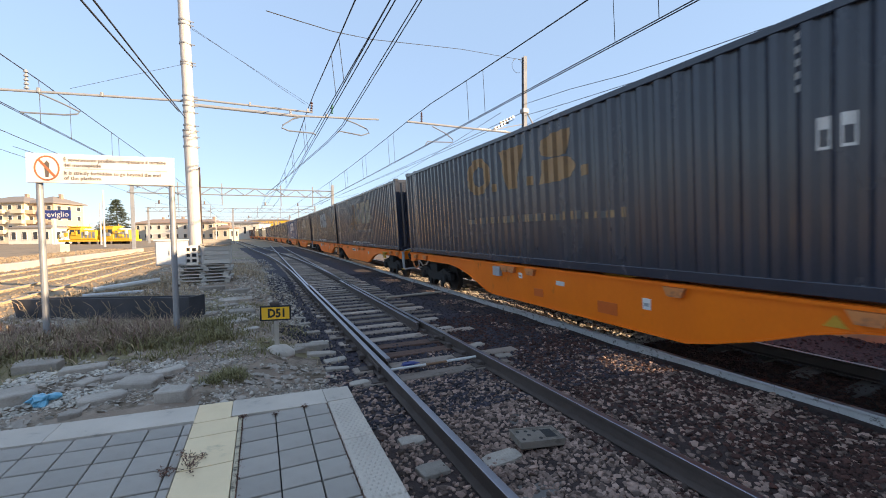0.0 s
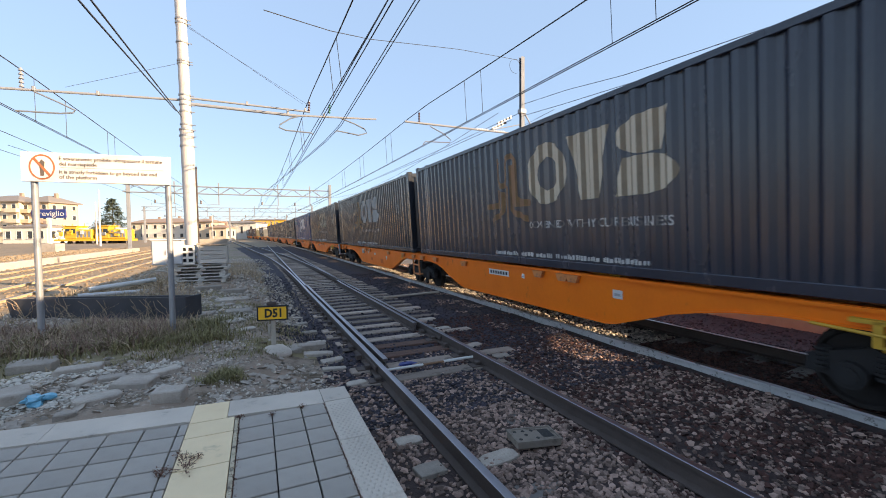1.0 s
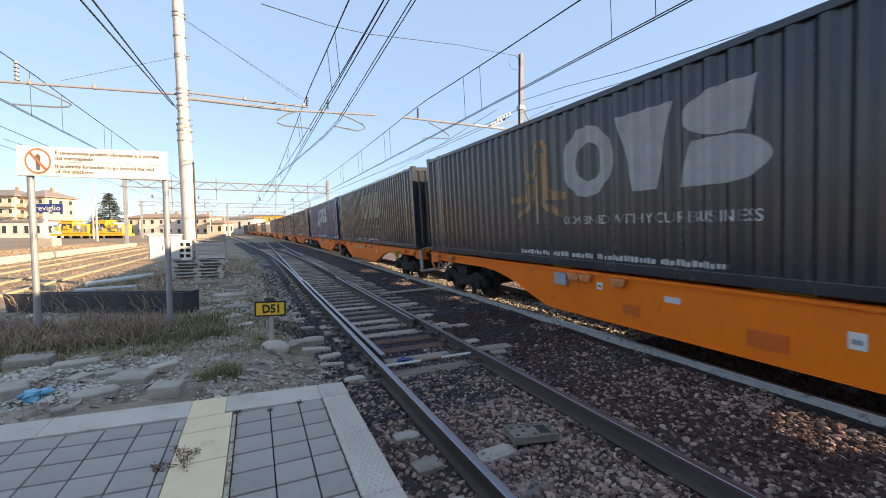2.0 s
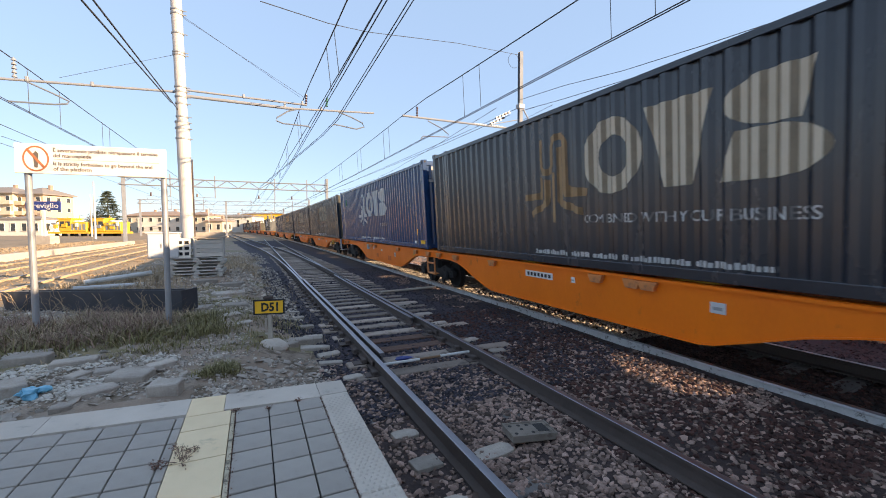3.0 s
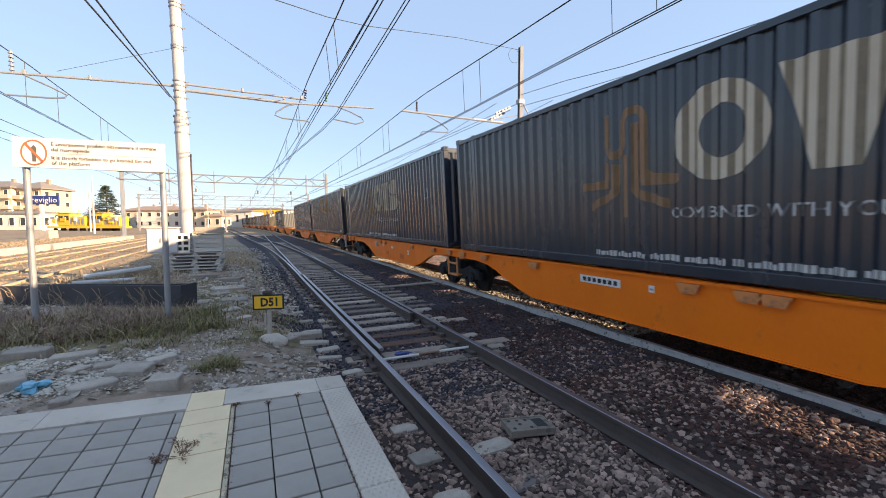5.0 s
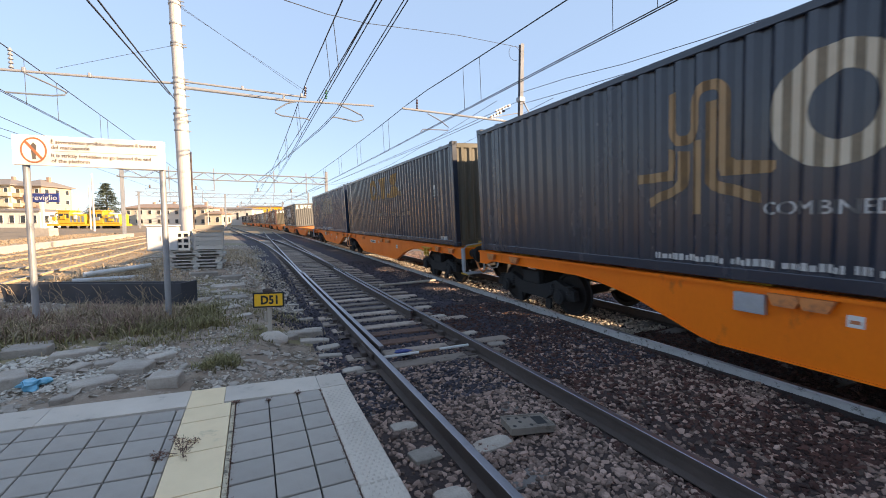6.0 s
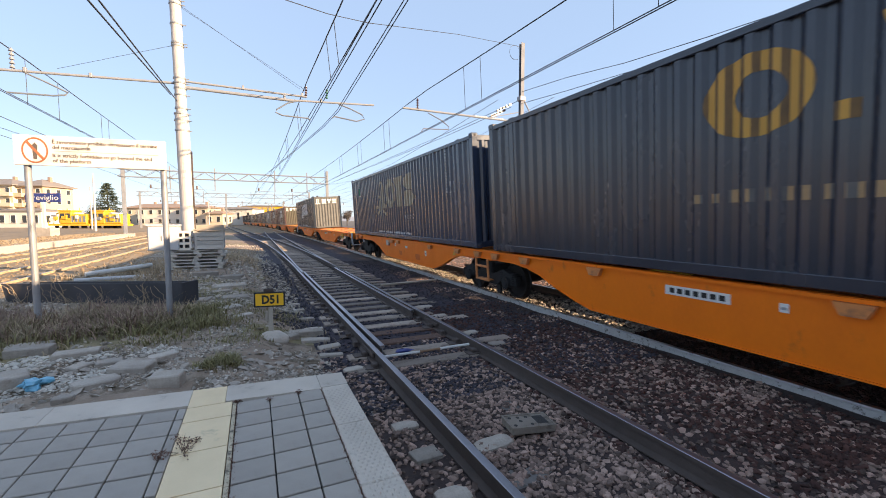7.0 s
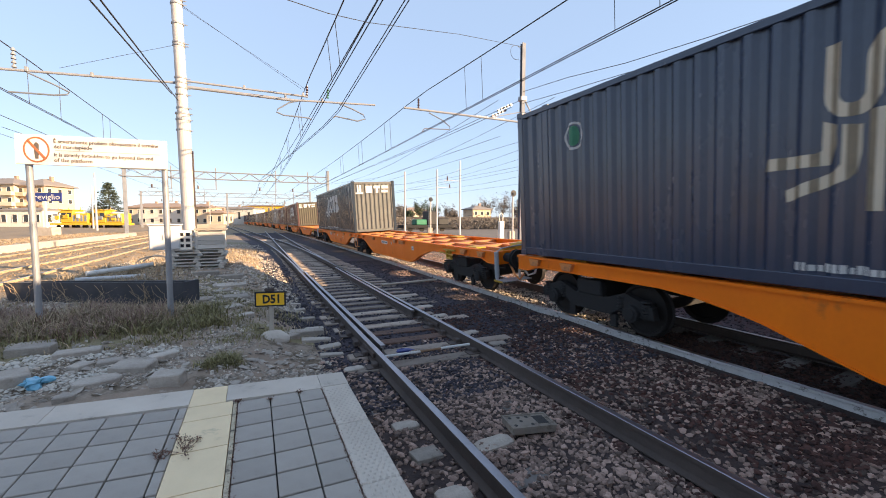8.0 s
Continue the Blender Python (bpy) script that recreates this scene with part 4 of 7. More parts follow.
    part("coupling", cached(("coupling",), lambda: joined([rods([((0, -0.2, 0.95), (0, -0.62, 0.92), 0.06), ((0.2, -0.25, 0.9), (0.22, -0.6, 0.62), 0.025), ((-0.22, -0.25, 0.9), (-0.3, -0.55, 0.58), 0.025)], 0.05), box(-0.9, 0.9, -0.2, -0.12, 0.72, 0.86)]), M["bogie"]), None, ob)
    part("brake_hose", cached(("brake_hose",), lambda: path_tube([(-0.55, -0.22, 0.86), (-0.56, -0.42, 0.74), (-0.5, -0.56, 0.56), (-0.36, -0.62, 0.60), (-0.28, -0.58, 0.7)], 0.024), M["cabinet"]), None, ob, "pale brake hose")
    part("brake_hose", cached(("brake_hose_b",), lambda: path_tube([(-0.80, -0.22, 0.86), (-0.84, -0.50, 0.60), (-0.80, -0.62, 0.5), (-0.7, -0.66, 0.62)], 0.03), M["orange_faded"]), None, ob, "faded orange air hose")
    # joint between the two halves
    part("joint_frame", cached(("joint_frame",), lambda: box(-0.5, 0.5, 13.9, 14.9, 0.86, 1.02, 0.03), M["bogie"]), None, ob)
    # shunter's step at the coupling end: grey tube and chequered tread
    st = part("end_step", cached(("end_step",), lambda: joined([rods([((-1.20, -0.28, 0.55), (-1.20, -0.28, 1.16), 0.055), ((-1.20, -0.28, 0.48), (-1.20, -0.28, 0.56), 0.04)], 0.05, 12)]), M["zinc"]), None, ob, "grey step post")
    part("tread", cached(("tread",), lambda: box(-1.28, -0.45, -0.62, -0.28, 0.475, 0.505, 0.006), M["zinc"]), None, st)
    part("tread_edge", cached(("tread_edge",), lambda: box(-1.292, -1.281, -0.62, -0.28, 0.468, 0.508), M["step_yellow"]), None, st)
    part("step_brace", cached(("step_brace",), lambda: rods([((-0.55, -0.28, 0.5), (-0.55, -0.24, 0.86))], 0.03, 8), M["zinc"]), None, st)
    part("grab_rail", cached(("grab_rail",), lambda: path_tube([(-1.15, -0.26, 1.17), (-1.10, -0.34, 1.24), (-0.6, -0.36, 1.28), (-0.2, -0.34, 1.30)], 0.018), M["zinc"]), None, ob)
    # orange step frame at the joint
    bm = joined([rods([((-1.20, 14.09, 0.96), (-1.20, 14.09, 0.43)), ((-1.20, 14.65, 0.96), (-1.20, 14.65, 0.43)), ((-1.20, 14.07, 0.43), (-1.20, 14.67, 0.43)), ((-1.20, 14.09, 0.76), (-1.20, 14.65, 0.76))], 0.03, 6), box(-1.20, -0.95, 14.09, 14.65, 0.42, 0.445)])
    part("side_step", mesh_of("side_step", bm, M["orange_faded"]) if ("side_step",) not in CACHE else CACHE[("side_step",)], None, ob, "open orange side step")
    # levers and plates on the near flank
    part("brake_lever", cached(("brake_lever",), lambda: joined([rods([((-1.25, 2.0, 0.90), (-1.25, 2.9, 0.95), 0.018), ((-1.25, 2.05, 0.80), (-1.25, 2.35, 0.80), 0.03)], 0.02), box(-1.26, -1.19, 2.15, 2.22, 0.78, 1.05), box(-1.26, -1.19, 2.36, 2.43, 0.80, 1.05), box(-1.26, -1.19, 1.9, 2.6, 1.02, 1.06)]), M["step_yellow"]), None, ob, "yellow brake lever")
    for key, y, z, w, h, ink in (("name_plate", 8.90, 0.88, 0.86, 0.13, "paint_white"), ("data_plate", 5.40, 0.82, 0.19, 0.14, "cabinet"), ("data_plate", 7.92, 0.90, 0.09, 0.10, "paint_white"),
                                 ("valve_box", 22.22, 0.86, 0.32, 0.22, "zinc"), ("data_plate", 21.32, 0.88, 0.13, 0.12, "paint_white"), ("data_plate", 20.02, 0.86, 0.24, 0.085, "cabinet"), ("data_plate", 18.12, 0.72, 0.14, 0.17, "paint_white"),
                                 ("panel_mark", 18.88, 0.52, 0.42, 0.20, "orange_dull"), ("panel_mark", 20.7, 0.56, 0.30, 0.16, "orange_dull"), ("warning_mark", 15.95, 0.91, 0.20, 0.13, "step_yellow")):
        pl = part(key, cached((key, w, ink), lambda: prism([(-w / 2, 0), (w / 2, 0), (0, h)], "x", -0.008, 0.0) if key == "warning_mark" else box(-0.07 if key == "valve_box" else -0.008, 0.0, -w / 2, w / 2, 0, h, 0.002), M[ink]), None, ob, at=Matrix.Translation((-1.184, y, z)))
        if ink == "paint_white" and w > 0.5:
            part("plate_mark", cached(("plate_mark",), lambda: joined([box(-0.011, -0.008, -0.37 + i * 0.11, -0.30 + i * 0.11, 0.03, 0.10) for i in range(7)]), M["paint_black"]), None, pl)["kind"] = "stuff"
        elif w < 0.2:
            part("plate_mark", cached(("plate_mark", w), lambda: box(-0.011, -0.008, -w * 0.3, w * 0.3, h * 0.3, h * 0.6), M["paint_red"] if y > 20 else M["steel"]), None, pl)
    for y in (1.75, 14.38, 26.5):
        bg = part("bogie", cached(("bogie",), lambda: joined([box(-0.95, 0.95, -0.25, 0.25, 0.52, 0.82, 0.03), box(-0.85, 0.85, -1.1, -1.0, 0.45, 0.6), box(-0.85, 0.85, 1.0, 1.1, 0.45, 0.6)]), M["bogie"]), None, ob, "black two-axle bogie", at=Matrix.Translation((0, y, 0)))
        for s in (-1, 1):
            part("side_frame", cached(("side_frame",), side_frame, M["bogie"]), None, bg, at=Matrix.Translation((s * 1.0, 0, 0)) @ (Matrix() if s < 0 else Matrix.Rotation(math.pi, 4, "Z")))
        for d in (-0.9, 0.9):
            part("wheelset", cached(("wheelset",), lambda: joined([rods([((-0.95, 0, 0), (0.95, 0, 0))], 0.085, 12), turned(wheel_mesh(), Matrix.Translation((-0.75, 0, 0)) @ Matrix.Rotation(math.pi, 4, "Z")), turned(wheel_mesh(), Matrix.Translation((0.75, 0, 0)))]), M["wheel"]), None, bg, at=Matrix.Translation((0, d, 0.455)))
    return ob


def turned(bm, m):
    bmesh.ops.transform(bm, matrix=m, verts=bm.verts)
    return bm


def on_line(y, length, up):
    """Pose of something that rides the line, its origin at y, the other end a length further on."""
    a, b = line_point(0.80, y, up), line_point(0.80, y + length, up)
    yaw = math.atan2(-(b.x - a.x), b.y - a.y)
    return Matrix.Translation(a) @ Matrix.Rotation(yaw, 4, "Z") @ Matrix.Rotation(-CANT, 4, "Y")


MOVING = []   # (thing, distance at the start, length, height)


def box_start(k):
    return TRAIN_FRONT + (k // 2) * WAGON_PITCH + (k % 2) * (BOX_L + GAP_JOINT)


def build_train():
    first = wagon()
    for j in range(-1, 13):
        w = first if j == -1 else copy_thing(first, Matrix())
        MOVING.append((w, TRAIN_FRONT + j * WAGON_PITCH, 28.24, 0.0))
    gold, cream = "paint_gold", "paint_cream"
    plan = {
        -2: ("charcoal", "charcoal ribbed container with dim lettering", marks_full(cream, "paint_faded"), "wall", None),
        -1: ("black", "black ribbed container with faded orange shapes", marks_old("paint_faded", "paint_faded", 0.15), "wall", None),
        0: ("black", "black ribbed container with cream emblem and rusty mark", marks_full(cream, "paint_rust"), "wall", None),
        1: ("charcoal", "charcoal ribbed container with dull grey emblem", marks_full("paint_dim", "paint_faded"), "wall", None),
        2: ("charcoal", "charcoal ribbed container with cream emblem and orange mark", marks_full(cream, "paint_faded"), "wall", None),
        3: ("blue", "deep blue ribbed container with large white emblem", marks_full("paint_white", "paint_white", "paint_white", "paint_white", "SINCE 1977") + ring_mark() + tag_marks(), "wall", None, True),
        4: ("slate", "grey-black container with beige doors at its front", marks_full(cream, "paint_rust"), "doors", "end_beige", True),
        5: ("ink", "black ribbed container with cream emblem and tan mark", marks_full(cream, "paint_faded"), "wall", None),
        6: ("ink", "black ribbed container with golden orange shapes", marks_old(gold, "paint_faded"), "wall", "end_beige"),
        7: ("night", "blue-black ribbed container with cream emblem", marks_full(cream, cream, motto="SINCE 1977") + ring_mark(), "wall", None),
        9: ("slate", "slate grey container with pale emblem and ribbed end", marks_full("paint_white", "paint_white", motto="SINCE 1977"), "wall", "end_grey", True),
        11: ("brown", "brownish container with pale end wall", marks_full("paint_white", "paint_dim"), "wall", "end_beige", True),
        12: ("brown", "dull brown ribbed steel container", marks_full("paint_dim", "paint_dim"), "wall", None),
        13: ("grey", "plain grey ribbed steel container", marks_full("paint_white", "paint_dim"), "wall", None),
    }
    for k in range(-2, 26):
        if k in (8, 10):
            continue
        kind = plan.get(k) or plan[{0: 12, 1: 0, 2: 13, 3: 1, 4: 5}[k % 5]]
        ob = container(*kind)
        MOVING.append((ob, box_start(k), BOX_L, 1.193))


def motions():
    """Everything that rides the line rolls towards the viewer at a steady pace, and the wheelsets turn."""
    def lag(t):
        return 0.8 * max(0.0, 1 - t / 0.25) ** 1.5

    for ob, y, length, up in MOVING:
        rows = [(t, on_line(y - SPEED * t + lag(t), length, up)) for t in (0, 0.1, 0.2, 0.3, 0.4, 0.5, 1, 2, 3, 4, 5, 6, 7, 8)]
        ob.matrix_basis = rows[0][1]
        walk(ob, rows)
    spin = [(i / FPS, (SPEED * i / FPS - lag(i / FPS)) / 0.455) for i in range(8 * FPS + 1)]
    for ob, y, length, up in MOVING:
        for bg in ob.children:
            for ws in bg.children:
                if ws.name.startswith("wheelset") and y < 150:
                    base = ws.matrix_basis.copy()
                    walk(ws, [(t, base @ Matrix.Rotation(a, 4, "X")) for t, a in spin])


build_train()

# ---- overhead line: masts, arms, gantries, wires ----


def insulator(parent, a, b, material="insulator", n=6, r=0.055):
    a, b = Vector(a), Vector(b)
    bm = bmesh.new()
    rod_bm(bm, a, b, 0.018, sides=8)
    for i in range(n):
        c = a.lerp(b, (i + 0.5) / n)
        d = (b - a) / n * 0.28
        rod_bm(bm, c - d, c + d, r, r * 0.6, sides=10)
    return part("insulator", bm, M[material], parent)


def mast_main():
    ob = thing("catenary_mast", Matrix.Translation((0, 15.0, 0)), "tall pale tubular steel catenary mast with clamped arms", "mast", "masts")
    part("tube", rods([((-1.86, 0, 0.1), (-1.93, 0, 5.05), 0.185), ((-1.93, 0, 5.0), (-2.0, 0, 9.6), 0.150)], 0.17, 24), M["mast"], ob)
    part("foot", box(-2.25, -1.47, -0.4, 0.4, -0.3, 0.62, 0.04), M["concrete"], ob)
    for z in (4.55, 4.86, 5.05, 5.22, 5.62, 5.82, 5.98, 6.12, 7.08, 7.16, 7.72, 8.30, 8.42):
        x = -1.86 - 0.0141 * z
        part("clamp_band", rods([((x, 0, z), (x, 0, z + 0.045))], 0.205 if z < 5.1 else 0.172, 16), M["steel"], ob)
        part("clamp_bolt", rods([((x + 0.17, -0.03, z + 0.02), (x + 0.26, -0.03, z + 0.02))], 0.014, 6), M["steel"], ob)
    part("cable_pipe", path_tube([(-1.68, -0.05, 0.3), (-1.70, -0.05, 3.95)], 0.022), M["rail_side"], ob)
    # right arm: twin tubes, hanging registration loops
    part("arm", rods([((-1.9, 0, 6.08), (1.78, 0, 6.06), 0.034), ((-1.9, 0, 5.90), (1.30, 0, 5.88), 0.05), ((1.0, 0, 5.87), (4.15, 0, 6.06), 0.034), ((-1.9, 0, 6.0), (-7.6, 0, 5.72), 0.036)], 0.04, 10), M["arm_grey"], ob)
    for x, z in ((-0.2, 6.10), (1.05, 5.96), (1.62, 6.1), (2.25, 5.99), (-4.1, 5.92), (-5.5, 5.86)):
        part("arm_clamp", box(x - 0.035, x + 0.035, -0.05, 0.05, z - 0.06, z + 0.07, 0.01), M["steel"], ob)
    for x in (1.74, 2.44):
        insulator(ob, (x, 0, 6.08), (x + 0.02, 0, 6.42), "glass_green" if x > 2 else "insulator", n=4, r=0.05)
    insulator(ob, (-5.75, 0, 5.85), (-5.75, 0, 6.40), "arm_grey", n=5, r=0.06)
    for pts in ([(1.64, 0, 5.94), (1.15, 0, 5.78), (0.80, 0, 5.53), (0.76, 0, 5.43), (0.98, 0, 5.35), (1.80, 0, 5.34), (1.88, 0, 5.28)], [(2.85, 0, 5.95), (3.30, 0, 5.82), (3.70, 0, 5.66), (3.78, 0, 5.52), (3.49, 0, 5.41), (2.70, 0, 5.50), (2.62, 0, 5.44)],
                [(-5.51, 0, 5.79), (-5.0, 0, 5.56), (-4.62, 0, 5.37), (-4.68, 0, 5.30), (-4.95, 0, 5.25), (-5.90, 0, 5.22)]):
        part("registration_arm", path_tube(pts, 0.025), M["mast_dark"], ob)
    part("stay", rods([((-2.04, 0, 7.12), (-4.82, 0, 6.0)), ((-2.02, 0, 8.42), (1.55, 0, 6.3)), ((-1.9, 0, 8.30), (1.75, 0, 6.28))], 0.0055, 5), M["wire"], ob)


def mast_right():
    ob = thing("catenary_mast", Matrix.Translation((10.72, 15.0, 0)), "slim grey steel catenary mast with a single arm", "mast", "masts")
    hh = [(-0.085, -0.08), (0.085, -0.08), (0.085, -0.065), (0.012, -0.065), (0.012, 0.065), (0.085, 0.065), (0.085, 0.08), (-0.085, 0.08), (-0.085, 0.065), (-0.012, 0.065), (-0.012, -0.065), (-0.085, -0.065)]
    part("upright", prism(hh, "z", -0.2, 9.45), M["mast_dark"], ob)
    part("arm", rods([((0, 0, 6.10), (-5.45, 0, 6.10), 0.042), ((0, 0, 6.55), (-1.6, 0, 6.14), 0.02)], 0.03, 8), M["arm_grey"], ob)
    insulator(ob, (-4.85, 0, 6.12), (-4.85, 0, 6.52), n=4, r=0.05)
    insulator(ob, (-1.5, 0, 6.12), (-0.9, 0, 6.13), "paint_white", n=5)
    insulator(ob, (-2.3, 0, 6.12), (-1.7, 0, 6.12), "paint_white", n=5)
    part("registration_arm", path_tube([(-4.4, 0, 6.02), (-3.85, 0, 5.80), (-3.5, 0, 5.58), (-3.52, 0, 5.46), (-4.6, 0, 5.40), (-4.7, 0, 5.28)], 0.022), M["mast_dark"], ob)
    part("clamp", box(-0.15, 0.15, -0.13, 0.13, 5.98, 6.25, 0.02), M["steel"], ob)
    part("clamp", box(-0.15, 0.15, -0.13, 0.13, 7.0, 7.2, 0.02), M["steel"], ob)
    part("brace", rods([((0.1, 0, 7.1), (0.45, 0, 6.6))], 0.03), M["steel"], ob)
    part("cable_loop", path_tube([(-0.08 + 0.28 * math.cos(a) - 0.28, 0, 9.0 + 0.3 * math.sin(a)) for a in [0.35 * i for i in range(16)]], 0.008, 5), M["wire"], ob)


mast_main()
mast_right()


def gantry(y, x0, x1, z, legs, hang):
    """A lattice beam across the tracks on legs, with hangers below."""
    ob = thing("catenary_gantry", Matrix.Translation((bend(y), y, 0)), "long grey steel lattice gantry spanning the tracks", "gantry", "gantries")
    n = int((x1 - x0) / 1.15)
    chords = []
    for dy in (-0.3, 0.3):
        chords += [((x0, dy, z), (x1, dy, z), 0.05), ((x0, dy, z + 0.85), (x1, dy, z + 0.85), 0.05)]
    for ch in chords:
        part("chord", rods([ch], 0.05, 6), M["gantry_grey"], ob)
    lace = []
    for i in range(n):
        a, b = x0 + (x1 - x0) * i / n, x0 + (x1 - x0) * (i + 1) / n
        for dy in (-0.3, 0.3):
            lace.append(((a, dy, z + (0.85 if i % 2 else 0)), (b, dy, z + (0 if i % 2 else 0.85))))
        lace.append(((a, -0.3, z + 0.85), (a, 0.3, z + 0.85)))
    part("lacing", rods(lace, 0.032, 5), M["gantry_grey"], ob)["kind"] = "stuff"
    for x in legs:
        part("leg", box(x - 0.17, x + 0.17, -0.17, 0.17, -0.3, z + (1.7 if x == legs[-1] else 0.9), 0.02), M["gantry_grey"], ob)
        part("leg_foot", box(x - 0.4, x + 0.4, -0.4, 0.4, -0.4, 0.12, 0.03), M["concrete"], ob)
    for x in hang:
        h = part("hanger", box(x - 0.06, x + 0.06, -0.06, 0.06, z - 1.3, z + 1.4), M["gantry_grey"], ob)
        part("hanger_arm", rods([((x, 0, z - 1.25), (x - 2.3, 0, z - 1.2), 0.03), ((x - 2.3, 0, z - 1.2), (x - 2.2, 0, z - 1.7), 0.02)], 0.03, 6), M["gantry_grey"], h)
        part("hanger_insulator", rods([((x - 1.9, 0, z - 1.2), (x - 1.9, 0, z - 0.8))], 0.09, 8), M["insulator"], h)


gantry(57, -13.3, 9.6, 6.75, (-12.85, 9.5), (-8.4, -3.8, 2.95, 6.9))
gantry(104, -20, 14.5, 7.0, (-19.5, -3.6, 14.3), (-14, -8, 1.5, 6.5, 10.5))
gantry(152, -20, 14.5, 7.0, (-19.5, 14.3), (-14, -8, 1.5, 6.5))
gantry(205, -20, 18, 7.0, (-19.5, 17), (-14, -8, 1.5, 6.5))


def wire(pts, r=0.013, label="thin dark overhead line wire"):
    ob = part("overhead_wire", path_tube(pts, r, 5), M["wire"])
    return tagged(ob, label, "wire", "overhead wires")


def span_wire(x_of, z_top, contact_x, z_contact, y_from=-22.0, drops=(), twin=0.07, slack=0.62):
    """Messenger and contact wires over a track, with droppers between."""
    supports = [-35, 15, 57, 104, 152, 205, 260]

    def sag(y):
        for a, b in zip(supports, supports[1:]):
            if a <= y <= b:
                t = (y - a) / (b - a)
                return -(slack if a < 0 else 0.16) * 4 * t * (1 - t)
        return 0.0

    ys = spaced([(y_from, 60, 2.4), (60, 260, 10)])
    wire([(x_of(y) + bend(y), y, z_top + sag(y)) for y in ys], 0.015, "dark catenary messenger wire above the track")
    for dx, label in ((0.0, "copper-dark contact wire above the track"), (twin, "second contact wire beside the first"))[:2 if twin else 1]:
        wire([(contact_x(y) + dx + bend(y), y, z_contact(y)) for y in ys], 0.011, label)
    for y in drops:
        ob = part("dropper", rods([((x_of(y) + bend(y), y, z_top + sag(y)), (contact_x(y) + bend(y), y, z_contact(y)))], 0.008, 4), M["wire"])
        tagged(ob, "thin vertical dropper between two overhead wires", "wire", "wire droppers")


DROPS = (-0.8, 0.1, 4.7, 5.6, 10.3, 11.3, 18.9, 19.8, 24.5, 25.4, 30.2, 31.1, 37, 38, 44, 45)
span_wire(lambda y: 1.757, 6.53, lambda y: 1.86, lambda y: 5.28, drops=(3.2, 4.1, 9.63, 10.7, 17.5, 18.4, 24, 25, 31, 32))
span_wire(lambda y: 2.46 if y < 15 else 2.46 - (y - 15) * 0.02, 6.55, lambda y: 2.63 if y < 15 else 2.63 - (y - 15) * 0.08 if y < 40 else 0.63, lambda y: 5.45 + 0.055 * max(0.0, 15 - y), slack=0.30)
span_wire(lambda y: 5.93, 6.66, lambda y: 6.0, lambda y: 5.24, drops=DROPS)
span_wire(lambda y: -6.0, 6.57, lambda y: -6.0, lambda y: 5.24, drops=(16.4, 18.6, 23.0, 24.0, 30, 31))
span_wire(lambda y: -9.6, 6.3, lambda y: -9.6, lambda y: 5.4, twin=0.0)
wire([(-2.03, 15, 5.45), (-1.90, 7.2, 4.89), (-1.78, -6.0, 4.1)], 0.015, "dark stay wire tied to the mast")
wire([(-2.20, 15, 5.64), (-2.03, 7.2, 4.87), (-1.9, -6.0, 3.9)], 0.015, "dark stay wire tied to the mast")
wire([(10.72, 15, 7.4), (10.8, 12.24, 7.17), (10.8, 9.63, 6.80), (10.8, 7.0, 6.56), (10.8, 0.5, 6.1), (10.8, -12, 6.0)], 0.011)
wire([(10.72, 15, 6.9), (10.8, 12.23, 6.68), (10.8, 9.1, 6.44), (10.8, 7.6, 6.32), (10.8, 0.5, 5.9), (10.8, -12, 5.8)], 0.011)
for x, z, far in ((10.55, 7.0, 8.6), (10.25, 6.72, 7.9)):
    wire([(x, 15.1, z), (x - 0.5, 21, z - 0.25), (far + bend(57), 57, z - 0.75), (far - 0.5 + bend(104), 104, z - 0.9)], 0.012)
    string = thing("insulator_string", Matrix.Translation((x, 15.3, z)), "string of dark disc insulators on an anchored wire", "insulator", "insulator strings")
    insulator(string, (-0.02, 0.2, -0.02), (-0.12, 1.3, -0.07), n=5, r=0.06)
wire([(0.2, 8, 5.77), (1.6, 9.5, 6.35), (2.89, 11, 7.05), (6.6, 13, 8.25), (10.7, 15, 9.3)], 0.009)
wire([(-8.6, 21.2, 5.3), (-8.45, 24, 5.3), (-9.4, 60, 6.3)], 0.010)
for x, z in ((9.5, 6.9), (12.5, 7.4), (15.5, 6.8), (18.5, 7.2), (21.5, 6.6)):
    wire([(x + bend(y), y, z - 1.0 * math.sin(math.pi * ((y - 15) % 45) / 45)) for y in spaced([(15, 240, 7)])], 0.010)
    wire([(x + 0.1 + bend(y), y, z - 1.5) for y in spaced([(15, 240, 16)])], 0.009)


# ---- platform end: signs, cabinet, pallets ----


